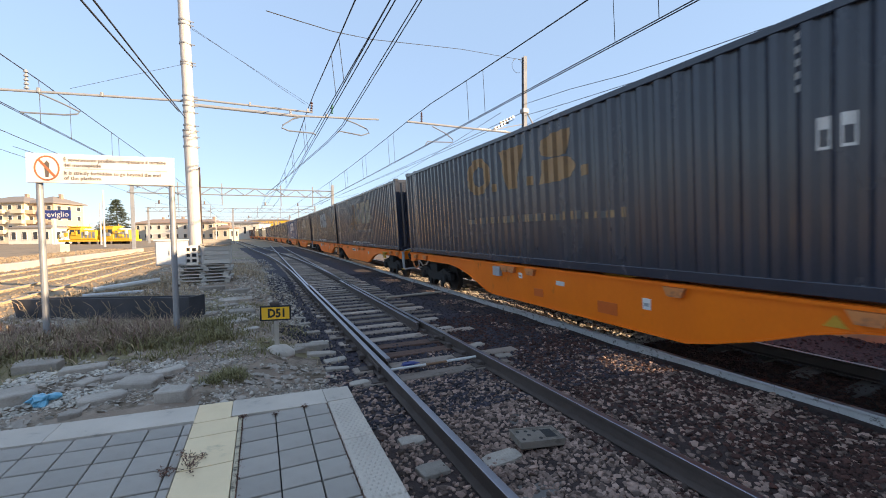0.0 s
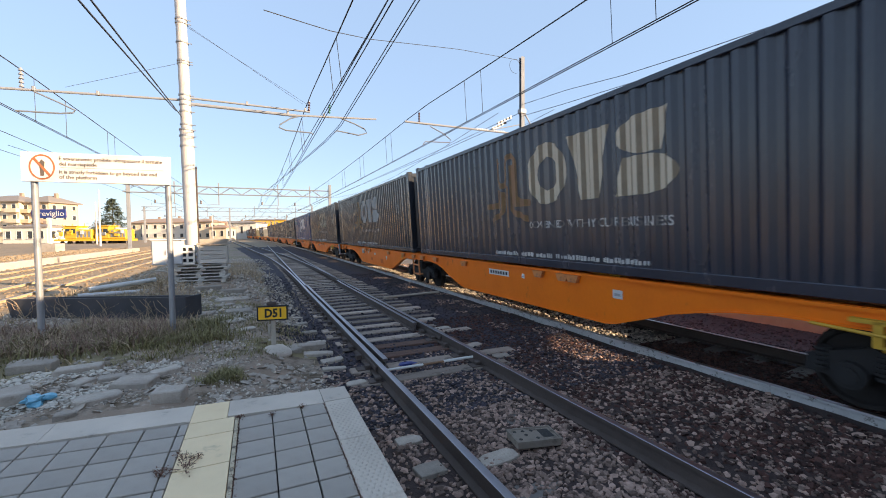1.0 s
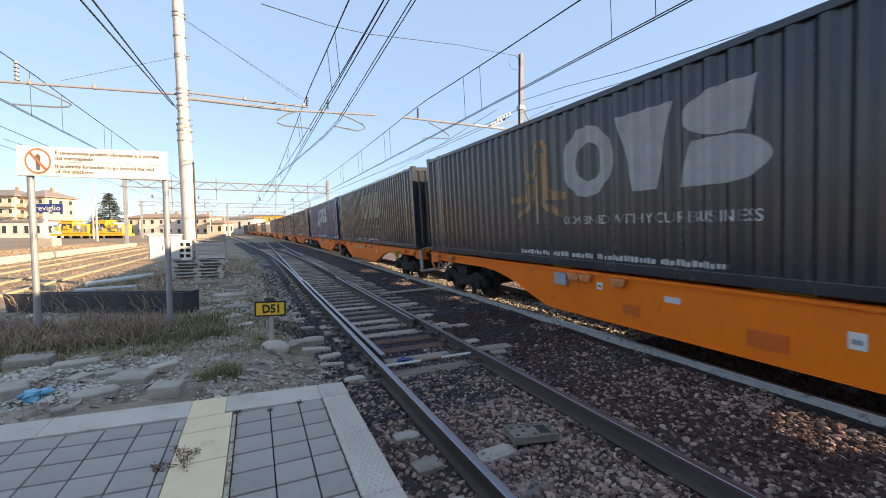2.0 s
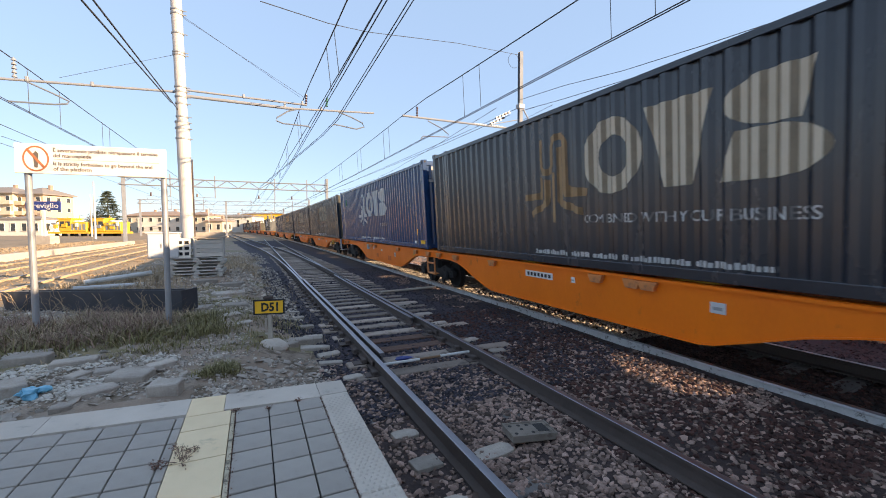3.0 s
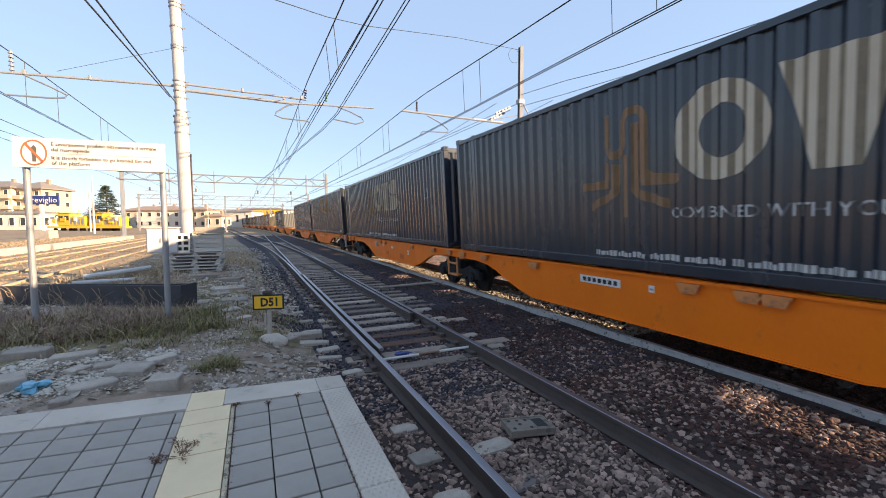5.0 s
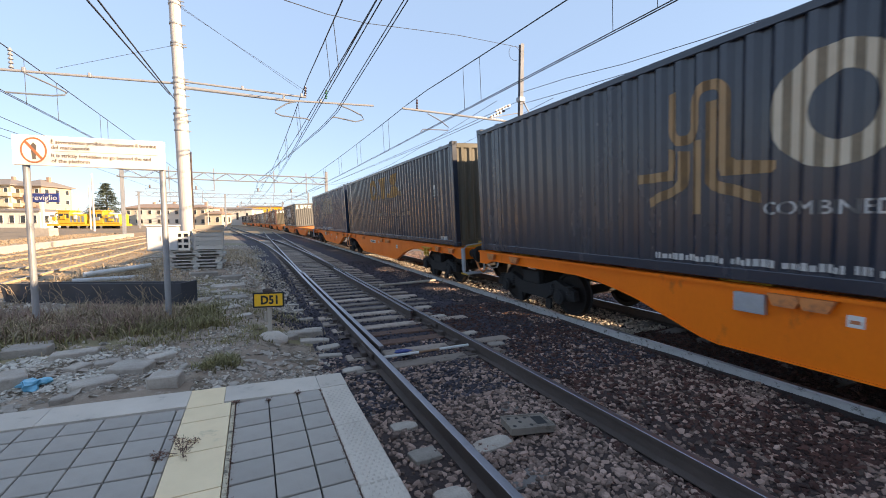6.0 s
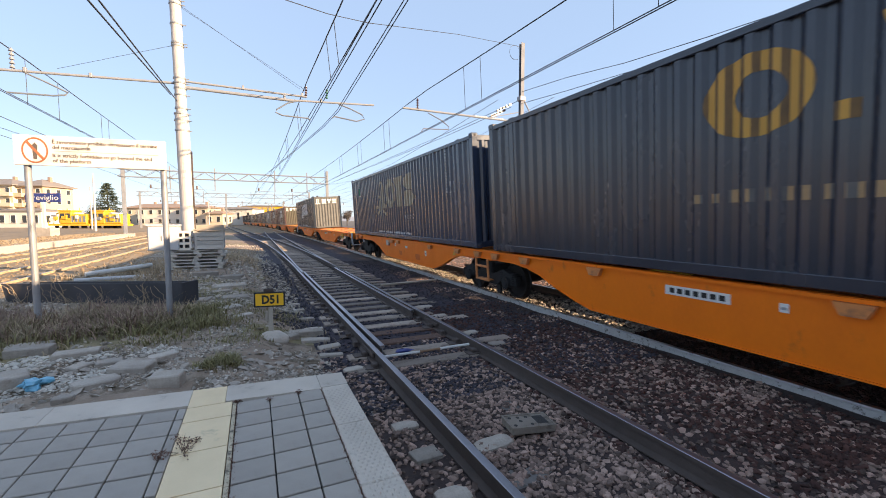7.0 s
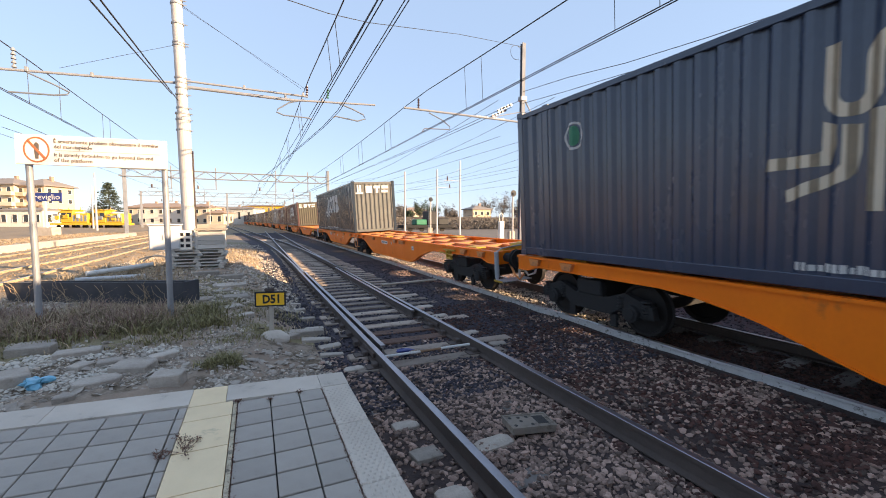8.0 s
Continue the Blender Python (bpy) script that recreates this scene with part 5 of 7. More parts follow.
def sign_end():
    m = Matrix.Translation((-1.30, 8.05, 0.0)) @ Matrix.Rotation(radians(-12.5), 4, "Z")
    lean = Matrix.Translation((0, 0, 2.857)) @ Matrix.Rotation(radians(0.8), 4, "Y") @ Matrix.Diagonal((0.805, 1, 0.92, 1)) @ Matrix.Translation((0, 0, -2.87))
    ob = thing("warning_sign", m, "white bilingual platform-end warning sign on two grey posts", "sign")
    board = part("board", box(-2.55, 0.02, -0.018, 0.018, 2.62, 3.12, 0.006), M["sign_white"], ob, at=lean)
    for x in (-1.93, -0.05):
        post = part("post", rods([((x, 0.06, -0.2), (x, 0.06, 3.05))], 0.045, 14), M["steel"], ob)
        part("post_cap", rods([((x, 0.06, 3.05), (x, 0.06, 3.07))], 0.05, 14), M["steel"], post)
        for z in (2.72, 3.0):
            part("clamp", box(x - 0.06, x + 0.06, 0.015, 0.03, z - 0.02, z + 0.02), M["steel"], post)
    bm = bmesh.new()
    n = 36
    rings = [[bm.verts.new((-2.20 + r * math.cos(2 * math.pi * k / n), y, 2.87 + r * math.sin(2 * math.pi * k / n))) for k in range(n)] for r, y in ((0.215, -0.0185), (0.215, -0.022), (0.188, -0.022), (0.188, -0.0185))]
    for a, b in zip(rings, rings[1:]):
        for k in range(n):
            bm.faces.new((a[k], a[(k + 1) % n], b[(k + 1) % n], b[k]))
    part("ban_ring", bm, M["paint_red"], board, "red-brown prohibition ring")
    part("ban_slash", prism([(-2.34, 2.99), (-2.31, 3.02), (-2.06, 2.75), (-2.09, 2.72)], "y", -0.0225, -0.0188), M["paint_red"], board)
    part("pictogram", prism([(-2.228, 2.72), (-2.172, 2.72), (-2.155, 2.95), (-2.20, 3.0), (-2.245, 2.95)], "y", -0.021, -0.0188), M["paint_brown"], board, "plain dark upright shape")
    part("rule", box(-1.90, -0.10, -0.0205, -0.0188, 2.868, 2.874), M["steel"], board)
    for text, z in (("È severamente proibito oltrepassare il termine", 2.995), ("del marciapiede", 2.905), ("It is strictly forbidden to go beyond the end", 2.77), ("of the platform", 2.68)):
        bm = lettering(text, 0.088, 0.008)
        w = max(v.co.x for v in bm.verts)
        want = {46: 1.80, 15: 0.64, 45: 1.70, 16: 0.66}.get(len(text), w)
        bmesh.ops.transform(bm, matrix=Matrix.Translation((-1.92, -0.0205, z)) @ Matrix.Diagonal((want / w, 1, 1, 1)), verts=bm.verts)
        part("wording", bm, M["paint_brown"], board)["kind"] = "stuff"


def marker():
    ob = thing("track_marker", Matrix.Translation((0.19, 6.69, 0)) @ Matrix.Rotation(radians(-12), 4, "Z"), "small yellow track marker plate on a short concrete-footed post", "sign")
    plate = part("plate", box(-0.215, 0.205, -0.018, 0.012, 0.50, 0.705, 0.006), M["paint_yellow"], ob)
    part("rim", joined([box(-0.225, 0.215, -0.024, 0.014, 0.695, 0.715), box(-0.225, 0.215, -0.024, 0.014, 0.488, 0.508), box(-0.226, -0.206, -0.0245, 0.0145, 0.49, 0.713), box(0.196, 0.216, -0.0245, 0.0145, 0.49, 0.713)]), M["paint_black"], plate)
    bm = lettering("D51", 0.175, 0.035)
    bmesh.ops.transform(bm, matrix=Matrix.Translation((-0.120, -0.0215, 0.542)) @ Matrix.Diagonal((0.88, 1, 1.02, 1)), verts=bm.verts)
    part("wording", bm, M["paint_black"], plate)
    part("top_hook", box(-0.09, 0.05, 0.0, 0.03, 0.715, 0.765, 0.008), M["rail_side"], ob)
    part("post", box(-0.038, 0.028, 0.016, 0.060, -0.1, 0.70, 0.006), M["concrete"], ob)
    part("strap", box(-0.075, -0.04, 0.0, 0.05, 0.26, 0.42, 0.008), M["concrete"], ob)
    bm = bmesh.new()
    bmesh.ops.create_icosphere(bm, subdivisions=3, radius=1.0, matrix=Matrix.Translation((0.03, 0.0, -0.03)) @ Matrix.Diagonal((0.24, 0.2, 0.14, 1)))
    for v in bm.verts:
        v.co += Vector((1, 1, 1)) * noise.noise(v.co * 7) * 0.03
    part("footing", bm, M["kerb"], ob, "pale lumpy concrete footing")


def cabinet_box():
    ob = thing("trackside_cabinet", Matrix.Translation((-2.24, 13.7, 0.10)), "pale blue-grey metal cabinet on a white post", "cabinet")
    part("body", box(-0.42, 0.30, -0.2, 0.25, 0.87, 1.55, 0.012), M["cabinet"], ob)
    part("roof", box(-0.45, 0.33, -0.24, 0.28, 1.55, 1.59, 0.01), M["cabinet"], ob)
    d = part("door", box(-0.40, -0.06, -0.212, -0.199, 0.90, 1.52, 0.004), M["cabinet"], ob)
    part("door", box(-0.045, 0.28, -0.212, -0.199, 0.90, 1.52, 0.004), M["cabinet"], ob)
    part("handle", box(-0.10, -0.08, -0.235, -0.212, 1.15, 1.28, 0.004), M["steel"], d)
    part("post", box(-0.02, 0.11, -0.06, 0.07, -0.25, 0.87, 0.01), M["sign_white"], ob)


def pallet(m, boards=7, label="weathered grey wooden pallet in a stack"):
    ob = thing("pallet", m, label, "pallet", "stacked pallets")
    for i in range(boards):
        y = -0.5 + i * (1.0 - 0.10) / (boards - 1)
        part("deck_board", cached(("deck_board",), lambda: box(-0.68, 0.68, 0, 0.10, 0.074, 0.092, 0.003), M["wood_grey"]), None, ob, at=Matrix.Translation((0, y, 0)))
    for y in (-0.5, -0.05, 0.40):
        part("base_board", cached(("base_board",), lambda: box(-0.68, 0.68, 0, 0.10, 0.0, 0.018, 0.003), M["wood_grey"]), None, ob, at=Matrix.Translation((0, y, 0)))
        for x in (-0.68, -0.07, 0.53):
            part("block", cached(("block",), lambda: box(0, 0.145, 0, 0.10, 0.018, 0.058, 0.003), M["wood_grey"]), None, ob, at=Matrix.Translation((x, y, 0)))
    for x in (-0.66, -0.05, 0.55):
        part("stringer", cached(("stringer",), lambda: box(0, 0.1, -0.5, 0.5, 0.058, 0.074), M["wood_grey"]), None, ob, at=Matrix.Translation((x, 0, 0)))
    return ob


def crates():
    rng = random.Random(3)
    for i in range(6):
        pallet(Matrix.Translation((-1.50 + rng.uniform(-0.06, 0.06), 14.0 + rng.uniform(-0.04, 0.04), 0.40 + i * 0.0928)) @ Matrix.Rotation(rng.uniform(-0.05, 0.05), 4, "Z"))
    ob = thing("slatted_crate", Matrix.Translation((-1.19, 13.95, 0.958)), "grey wooden slatted crate on the pallets", "crate")
    for i in range(4):
        part("side_slat", cached(("side_slat",), lambda: box(-0.32, 0.34, -0.40, -0.375, 0, 0.115, 0.003), M["wood_grey"]), None, ob, at=Matrix.Translation((0, 0, 0.02 + i * 0.125)))
    for x in (-0.34, 0.34):
        part("corner_stud", box(x - 0.03, x + 0.03, -0.375, -0.30, 0, 0.56, 0.004), M["wood_grey"], ob)
        part("side_panel", box(x - 0.02, x + 0.02, -0.30, 0.4, 0.02, 0.52, 0.004), M["wood_grey"], ob)
    part("back_panel", box(-0.32, 0.34, 0.38, 0.40, 0.02, 0.52), M["wood_grey"], ob)
    part("lid", box(-0.40, 0.42, -0.43, 0.42, 0.56, 0.60, 0.006), M["concrete"], ob)
    ob = thing("concrete_trough", Matrix.Translation((-1.17, 13.95, 1.560)), "short pale perforated concrete trough on a crate", "trough")
    part("shell", joined([box(-0.36, 0.36, -0.30, 0.30, 0, 0.03, 0.004), box(-0.36, 0.36, -0.30, -0.26, 0.03, 0.12, 0.004), box(-0.36, 0.36, 0.26, 0.30, 0.03, 0.12, 0.004)]), M["concrete"], ob)
    ob = thing("plastic_crate", Matrix.Translation((-1.82, 13.85, 0.958)), "white open plastic crate with square holes", "crate")
    for z in (0.0, 0.16, 0.32, 0.48):
        part("rim", box(-0.19, 0.17, -0.30, 0.25, z, z + 0.065, 0.008), M["sign_white"], ob)
    for x in (-0.19, -0.03, 0.13):
        part("upright", box(x, x + 0.05, -0.302, -0.28, 0.065, 0.48), M["sign_white"], ob)
    part("core", box(-0.15, 0.13, -0.2, 0.2, 0.06, 0.48), M["rubber_black"], ob)


def trough_board():
    a, b = Vector((-4.62, 11.15, 0)), Vector((-1.28, 9.05, 0))
    yaw = math.atan2(b.y - a.y, b.x - a.x)
    ob = thing("trough", Matrix.Translation(a) @ Matrix.Rotation(yaw, 4, "Z"), "long low black plastic trough lying in the weeds", "trough")
    n = (b - a).length
    part("front", prism([(0.12, -0.1), (n, -0.1), (n, 0.62), (-0.06, 0.52)], "y", -0.02, 0.02), M["rubber_black"], ob)
    part("back", prism([(0.12, -0.1), (n, -0.1), (n, 0.60), (-0.06, 0.50)], "y", 0.36, 0.40), M["rubber_black"], ob)
    part("end", prism([(-0.02, -0.1), (0.40, -0.1), (0.40, 0.62), (-0.02, 0.62)], "x", n - 0.02, n + 0.02), M["rubber_black"], ob)
    part("end", prism([(-0.02, -0.1), (0.40, -0.1), (0.40, 0.5), (-0.02, 0.5)], "x", 0.08, 0.12), M["rubber_black"], ob)
    part("floor", box(0.1, n - 0.02, 0.0, 0.38, 0.02, 0.05), M["rubber_black"], ob)


def trough_vines():
    """Dry climbing stalks hanging over the trough's face."""
    a, b = Vector((-4.62, 11.15, 0)), Vector((-1.28, 9.05, 0))
    way = (b - a).normalized()
    out = Vector((way.y, -way.x, 0))
    rng = random.Random(9)
    for at, n in ((0.12, 6), (0.30, 4), (0.42, 3), (0.58, 4), (0.80, 7), (0.93, 3)):
        foot = a.lerp(b, at) + out * 0.05
        ob = thing("dry_vine", Matrix.Translation(foot), "pale dry vine stalks climbing over the black trough", "vine", "vines")
        for _ in range(n):
            p, pts = Vector((rng.uniform(-0.15, 0.15), 0, 0.1)), []
            drift = rng.uniform(-0.07, 0.07)
            for i in range(9):
                pts.append(tuple(way * p.x + out * (0.02 + 0.02 * math.sin(i)) + Vector((0, 0, p.z))))
                p += Vector((drift + rng.uniform(-0.06, 0.06), 0, rng.uniform(0.02, 0.085)))
            part("stalk", path_tube(pts, 0.0045, 4), M["grass_dry"], ob)


sign_end()
trough_vines()
marker()
cabinet_box()
crates()
trough_board()


def lump(c, s, seed, sub=2, rough=0.25):
    bm = bmesh.new()
    bmesh.ops.create_icosphere(bm, subdivisions=sub, radius=1.0)
    for v in bm.verts:
        v.co *= 1 + noise.noise(v.co * 1.7 + Vector((seed, seed, 0))) * rough * 2
        v.co = Vector((v.co.x * s[0], v.co.y * s[1], v.co.z * s[2])) + Vector(c)
    return bm


# ---- left background, in full sun ----


def station_sign():
    ob = thing("station_sign", Matrix.Translation((-18.7, 52.9, 0.2)) @ Matrix.Rotation(radians(-25), 4, "Z"), "blue station name board on a post with a concrete block", "sign")
    board = part("board", box(-1.72, 1.72, -0.06, 0.06, 3.40, 4.26, 0.02), M["sign_blue"], ob)
    bm = lettering("Treviglio", 0.74)
    w = max(v.co.x for v in bm.verts)
    bmesh.ops.transform(bm, matrix=Matrix.Translation((-1.55, -0.065, 3.60)) @ Matrix.Diagonal((3.1 / w, 1, 1, 1)), verts=bm.verts)
    part("wording", bm, M["sign_white"], board, "white station name")
    part("post", box(-0.12, 0.12, -0.08, 0.08, 0, 3.42, 0.01), M["sign_white"], ob)
    part("base_block", box(-1.1, 1.0, -0.5, 0.5, -0.1, 0.86, 0.04), M["concrete"], ob)


def machine(m, length, label, cab):
    """A yellow track maintenance vehicle: frame, cab, engine hoods, boom and wheels."""
    ob = thing("track_machine", m, label, "rail vehicle", "yellow track machines")
    part("frame", box(0, length, -1.3, 1.3, 0.75, 1.15, 0.04), M["machine_yellow"], ob)
    part("hood", box(length * 0.42, length - 0.5, -1.25, 1.25, 1.15, 3.1, 0.12), M["machine_yellow"], ob)
    part("hood", box(length * 0.30, length * 0.42, -1.1, 1.1, 1.15, 2.3, 0.1), M["machine_yellow"], ob)
    c = part("cab", box(cab, cab + 2.6, -1.3, 1.3, 1.15, 3.7, 0.15), M["machine_yellow"], ob)
    for i in range(2):
        part("cab_window", box(cab + 0.3 + i * 1.1, cab + 1.2 + i * 1.1, -1.33, -1.29, 2.3, 3.2, 0.03), M["pane"], c)
    part("roof", box(cab - 0.15, cab + 2.75, -1.4, 1.4, 3.7, 3.85, 0.04), M["machine_yellow"], c)
    for i in range(5):
        x = length * 0.47 + i * length * 0.095
        part("grille", box(x, x + length * 0.06, -1.28, -1.24, 1.5, 2.7, 0.01), M["steel"], ob)
    part("boom", rods([((cab + 0.5, 0.3, 3.8), (cab - 1.8, 0.3, 3.2), 0.14), ((cab - 1.8, 0.3, 3.2), (cab - 2.2, 0.3, 1.6), 0.11)], 0.12), M["machine_yellow"], ob)
    part("rail_guard", rods([((0.1, -1.3, 1.15), (0.1, -1.3, 2.1)), ((0.1, -1.3, 2.1), (cab - 0.2, -1.3, 2.1)), ((0.1, -1.3, 1.65), (cab - 0.2, -1.3, 1.65)), ((cab * 0.5, -1.3, 1.15), (cab * 0.5, -1.3, 2.1))], 0.04), M["machine_yellow"], ob)
    rng = random.Random(int(length * 10))
    for i in range(7):
        x, z = rng.uniform(0.3, length - 1.2), rng.uniform(1.1, 2.6)
        part("equipment_box", box(x, x + rng.uniform(0.4, 1.1), -1.5, -1.2, z, z + rng.uniform(0.3, 0.8), 0.03), M[rng.choice(("machine_yellow", "machine_yellow", "steel", "paint_white", "rail_side"))], ob)
    for i in range(5):
        x = rng.uniform(0.5, length - 0.5)
        part("stanchion", rods([((x, rng.uniform(-1, 1), 3.0), (x + rng.uniform(-0.5, 0.5), 0, rng.uniform(3.6, 4.4)))], 0.05, 6), M["machine_yellow"], ob)
    part("tarpaulin", lump((length * 0.66, 0, 3.1), (length * 0.22, 1.1, 0.35), 5), M["paint_white"], ob, "pale tarpaulin over the hood")
    for x in (1.3, 3.0, length - 3.0, length - 1.3):
        for y in (-0.75, 0.75):
            part("wheel", cached(("machine_wheel",), lambda: rods([((0, -0.06, 0), (0, 0.06, 0))], 0.42, 16), M["wheel"]), None, ob, at=Matrix.Translation((x, y, 0.42)))
    return ob


def house(name, m, w, d, h, floors, cols, wall, roof, label, hip=2.2, eave=0.6, balcony=False):
    """A house: walls, hipped roof, and each window with pane and shutters on its two seen sides."""
    ob = thing(name, m, label, "building", "buildings along the station")
    body = part("wall", box(0, w, 0, d, -0.5, h), M[wall], ob)
    bm = bmesh.new()
    e = eave
    lo = [bm.verts.new(p) for p in ((-e, -e, h), (w + e, -e, h), (w + e, d + e, h), (-e, d + e, h))]
    ed = [bm.verts.new((v.co.x, v.co.y, h + 0.25)) for v in lo]
    r = min(w, d) / 2
    top = [bm.verts.new((r, d / 2, h + hip)), bm.verts.new((w - r, d / 2, h + hip))] if w >= d else [bm.verts.new((w / 2, r, h + hip)), bm.verts.new((w / 2, d - r, h + hip))]
    bm.faces.new(lo[::-1])
    for i in range(4):
        bm.faces.new((lo[i], lo[(i + 1) % 4], ed[(i + 1) % 4], ed[i]))
    if w >= d:
        for f in ((ed[0], ed[1], top[1], top[0]), (ed[1], ed[2], top[1]), (ed[2], ed[3], top[0], top[1]), (ed[3], ed[0], top[0])):
            bm.faces.new(f)
    else:
        for f in ((ed[0], ed[1], top[0]), (ed[1], ed[2], top[1], top[0]), (ed[2], ed[3], top[1]), (ed[3], ed[0], top[0], top[1])):
            bm.faces.new(f)
    rf = part("roof", bm, M[roof], ob)
    part("chimney", box(w * 0.62, w * 0.62 + 0.8, d * 0.5, d * 0.5 + 0.8, h + 0.4, h + hip + 0.7, 0.05), M["roof_tile"], rf)
    step = h / floors
    for f in range(floors):
        for c in range(cols):
            x = w * (c + 0.5) / cols
            z = f * step + step * 0.34
            wn_ = part("window", cached(("window_frame", round(step, 2)), lambda: joined([box(-0.62, -0.52, -0.08, 0.02, 0, step * 0.46), box(0.52, 0.62, -0.08, 0.02, 0, step * 0.46), box(-0.52, 0.52, -0.08, 0.02, step * 0.46 - 0.1, step * 0.46), box(-0.7, 0.7, -0.15, 0.02, -0.1, 0.0)]), M["stucco_white"]), None, ob, at=Matrix.Translation((x, 0, z)))
            part("pane", cached(("window_pane", round(step, 2)), lambda: box(-0.52, 0.52, -0.03, -0.004, 0.0, step * 0.46 - 0.1), M["pane"]), None, wn_)
            if balcony and f and c % 2 == 0:
                part("balcony", box(x - 1.6, x + 1.6, -1.1, -0.004, f * step - 0.1, f * step + 0.95, 0.03), M[wall], ob)
        for c in range(max(1, int(cols * d / w))):
            y = d * (c + 0.5) / max(1, int(cols * d / w))
            wn_ = part("window", CACHE[("window_frame", round(step, 2))], None, ob, at=Matrix.Translation((w, y, f * step + step * 0.34)) @ Matrix.Rotation(radians(90), 4, "Z"))
            part("pane", CACHE[("window_pane", round(step, 2))], None, wn_)
    return ob


def conifer(m, h, label):
    """A layered cedar: tapered trunk, drooping limbs, ragged sprays."""
    ob = thing("cedar_tree", m, label, "tree")
    part("trunk", tapered([((0, 0, -0.5), (0, 0, h), 0.4, 0.05)]), M["bark"], ob)
    rng = random.Random(8)
    limbs, bm = [], bmesh.new()
    z = h * 0.14
    while z < h:
        reach = (1 - z / h) ** 0.8 * h * 0.56 + 0.3
        for i in range(7):
            a = rng.uniform(0, 6.28)
            r = reach * rng.uniform(0.65, 1.1)
            tip = Vector((math.cos(a) * r, math.sin(a) * r, z - r * 0.12))
            limbs.append(((0, 0, z), tuple(tip), 0.09, 0.02))
            for k in range(42):
                t = rng.uniform(0.25, 1.0)
                c = Vector((0, 0, z)).lerp(tip, t) + Vector((rng.gauss(0, 0.45), rng.gauss(0, 0.45), rng.gauss(0.0, 0.22)))
                s = rng.uniform(0.18, 0.42)
                u = Vector((rng.uniform(-1, 1), rng.uniform(-1, 1), rng.uniform(-0.35, 0.35))).normalized() * s
                w = u.cross(Vector((rng.uniform(-1, 1), rng.uniform(-1, 1), 1))).normalized() * s * 0.5
                bm.faces.new([bm.verts.new(c + u), bm.verts.new(c + w), bm.verts.new(c - u), bm.verts.new(c - w)])
        z += h * rng.uniform(0.03, 0.06)
    part("limb", tapered(limbs), M["bark"], ob)
    part("crown", bm, M["leaf_haze"], ob)


def tapered(list_):
    bm = bmesh.new()
    for a, b, r, r2 in list_:
        rod_bm(bm, a, b, r, r2, sides=6)
    return bm


def bare_tree(m, h, seed, label="bare winter tree with fine brown twigs", clump="twig"):
    ob = thing("tree", m, label, "tree", "trees beyond the tracks")
    rng = random.Random(seed)
    limbs, bm = [((0, 0, -0.5), (0, 0, h * 0.45), 0.22, 0.15)], bmesh.new()
    for i in range(16):
        a, z = rng.uniform(0, 6.28), rng.uniform(h * 0.2, h * 0.5)
        tip = Vector((math.cos(a) * rng.uniform(0.5, 1) * h * 0.33, math.sin(a) * rng.uniform(0.5, 1) * h * 0.33, rng.uniform(h * 0.55, h)))
        limbs.append(((0, 0, z), tuple(tip), 0.1, 0.02))
        for k in range(60):
            c = Vector((0, 0, z)).lerp(tip, rng.uniform(0.35, 1.05)) + Vector((rng.gauss(0, 1), rng.gauss(0, 1), rng.gauss(0, 1))) * h * 0.055
            u = Vector((rng.uniform(-1, 1), rng.uniform(-1, 1), rng.uniform(-0.2, 1))).normalized() * rng.uniform(0.3, 0.8)
            w = u.cross(Vector((rng.uniform(-1, 1), rng.uniform(-1, 1), 0.1))).normalized() * rng.uniform(0.03, 0.10)
            bm.faces.new([bm.verts.new(c + u), bm.verts.new(c + w), bm.verts.new(c - u), bm.verts.new(c - w)])
    part("trunk", tapered(limbs[:1]), M["bark"], ob)
    part("limb", tapered(limbs[1:]), M["bark"], ob)
    part("crown", bm, M[clump], ob)


def thin_mast(x, y, h, label="slim pale concrete pole beside the tracks", arm=0.0):
    ob = thing("pole", Matrix.Translation((x, y, 0)), label, "pole", "poles")
    part("shaft", tapered([((0, 0, -0.4), (0, 0, h), 0.16, 0.09)]), M["mast"], ob)
    if arm:
        part("arm", rods([((0, 0, h * 0.72), (arm, 0, h * 0.72), 0.04), ((0, 0, h * 0.9), (arm * 0.8, 0, h * 0.73), 0.02)], 0.03, 6), M["mast"], ob)
        part("insulator", rods([((arm * 0.8, 0, h * 0.72), (arm * 0.8, 0, h * 0.78))], 0.09, 8), M["insulator"], ob)


station_sign()
# a second platform, sunlit, beyond the far tracks
pf2 = tagged(new("platform_far"), "sunlit low platform with a pale stone edge", "platform", kind="structure")
part("slab", box(-17.6, -13.35, -10, 60, -0.3, 0.30, 0.02), M["paving_far"], pf2)
part("edge", box(-13.35, -13.0, -10, 60, -0.3, 0.305, 0.015), M["kerb"], pf2)
machine(Matrix.Translation((-36.6, 107.6, 0)) @ Matrix.Rotation(radians(-25), 4, "Z"), 8.2, "yellow track maintenance machine with a crane boom", 2.2)
machine(Matrix.Translation((-29.0, 104.2, 0)) @ Matrix.Rotation(radians(-25), 4, "Z"), 6.6, "yellow boxy track maintenance vehicle", 0.3)
T25 = Matrix.Rotation(radians(-25), 4, "Z")
house("apartment_building", Matrix.Translation((-70.5, 153.7, 0)) @ T25, 13.2, 10, 11.2, 4, 5, "stucco_cream", "roof_grey", "cream apartment block with balconies and hipped roof", 2.2, 0.9, True)
house("apartment_building", Matrix.Translation((-58.6, 149.5, 0)) @ T25, 7.6, 9, 11.0, 4, 3, "stucco_ochre", "roof_grey", "ochre apartment block with hipped grey-brown roof", 2.3, 0.8, True)
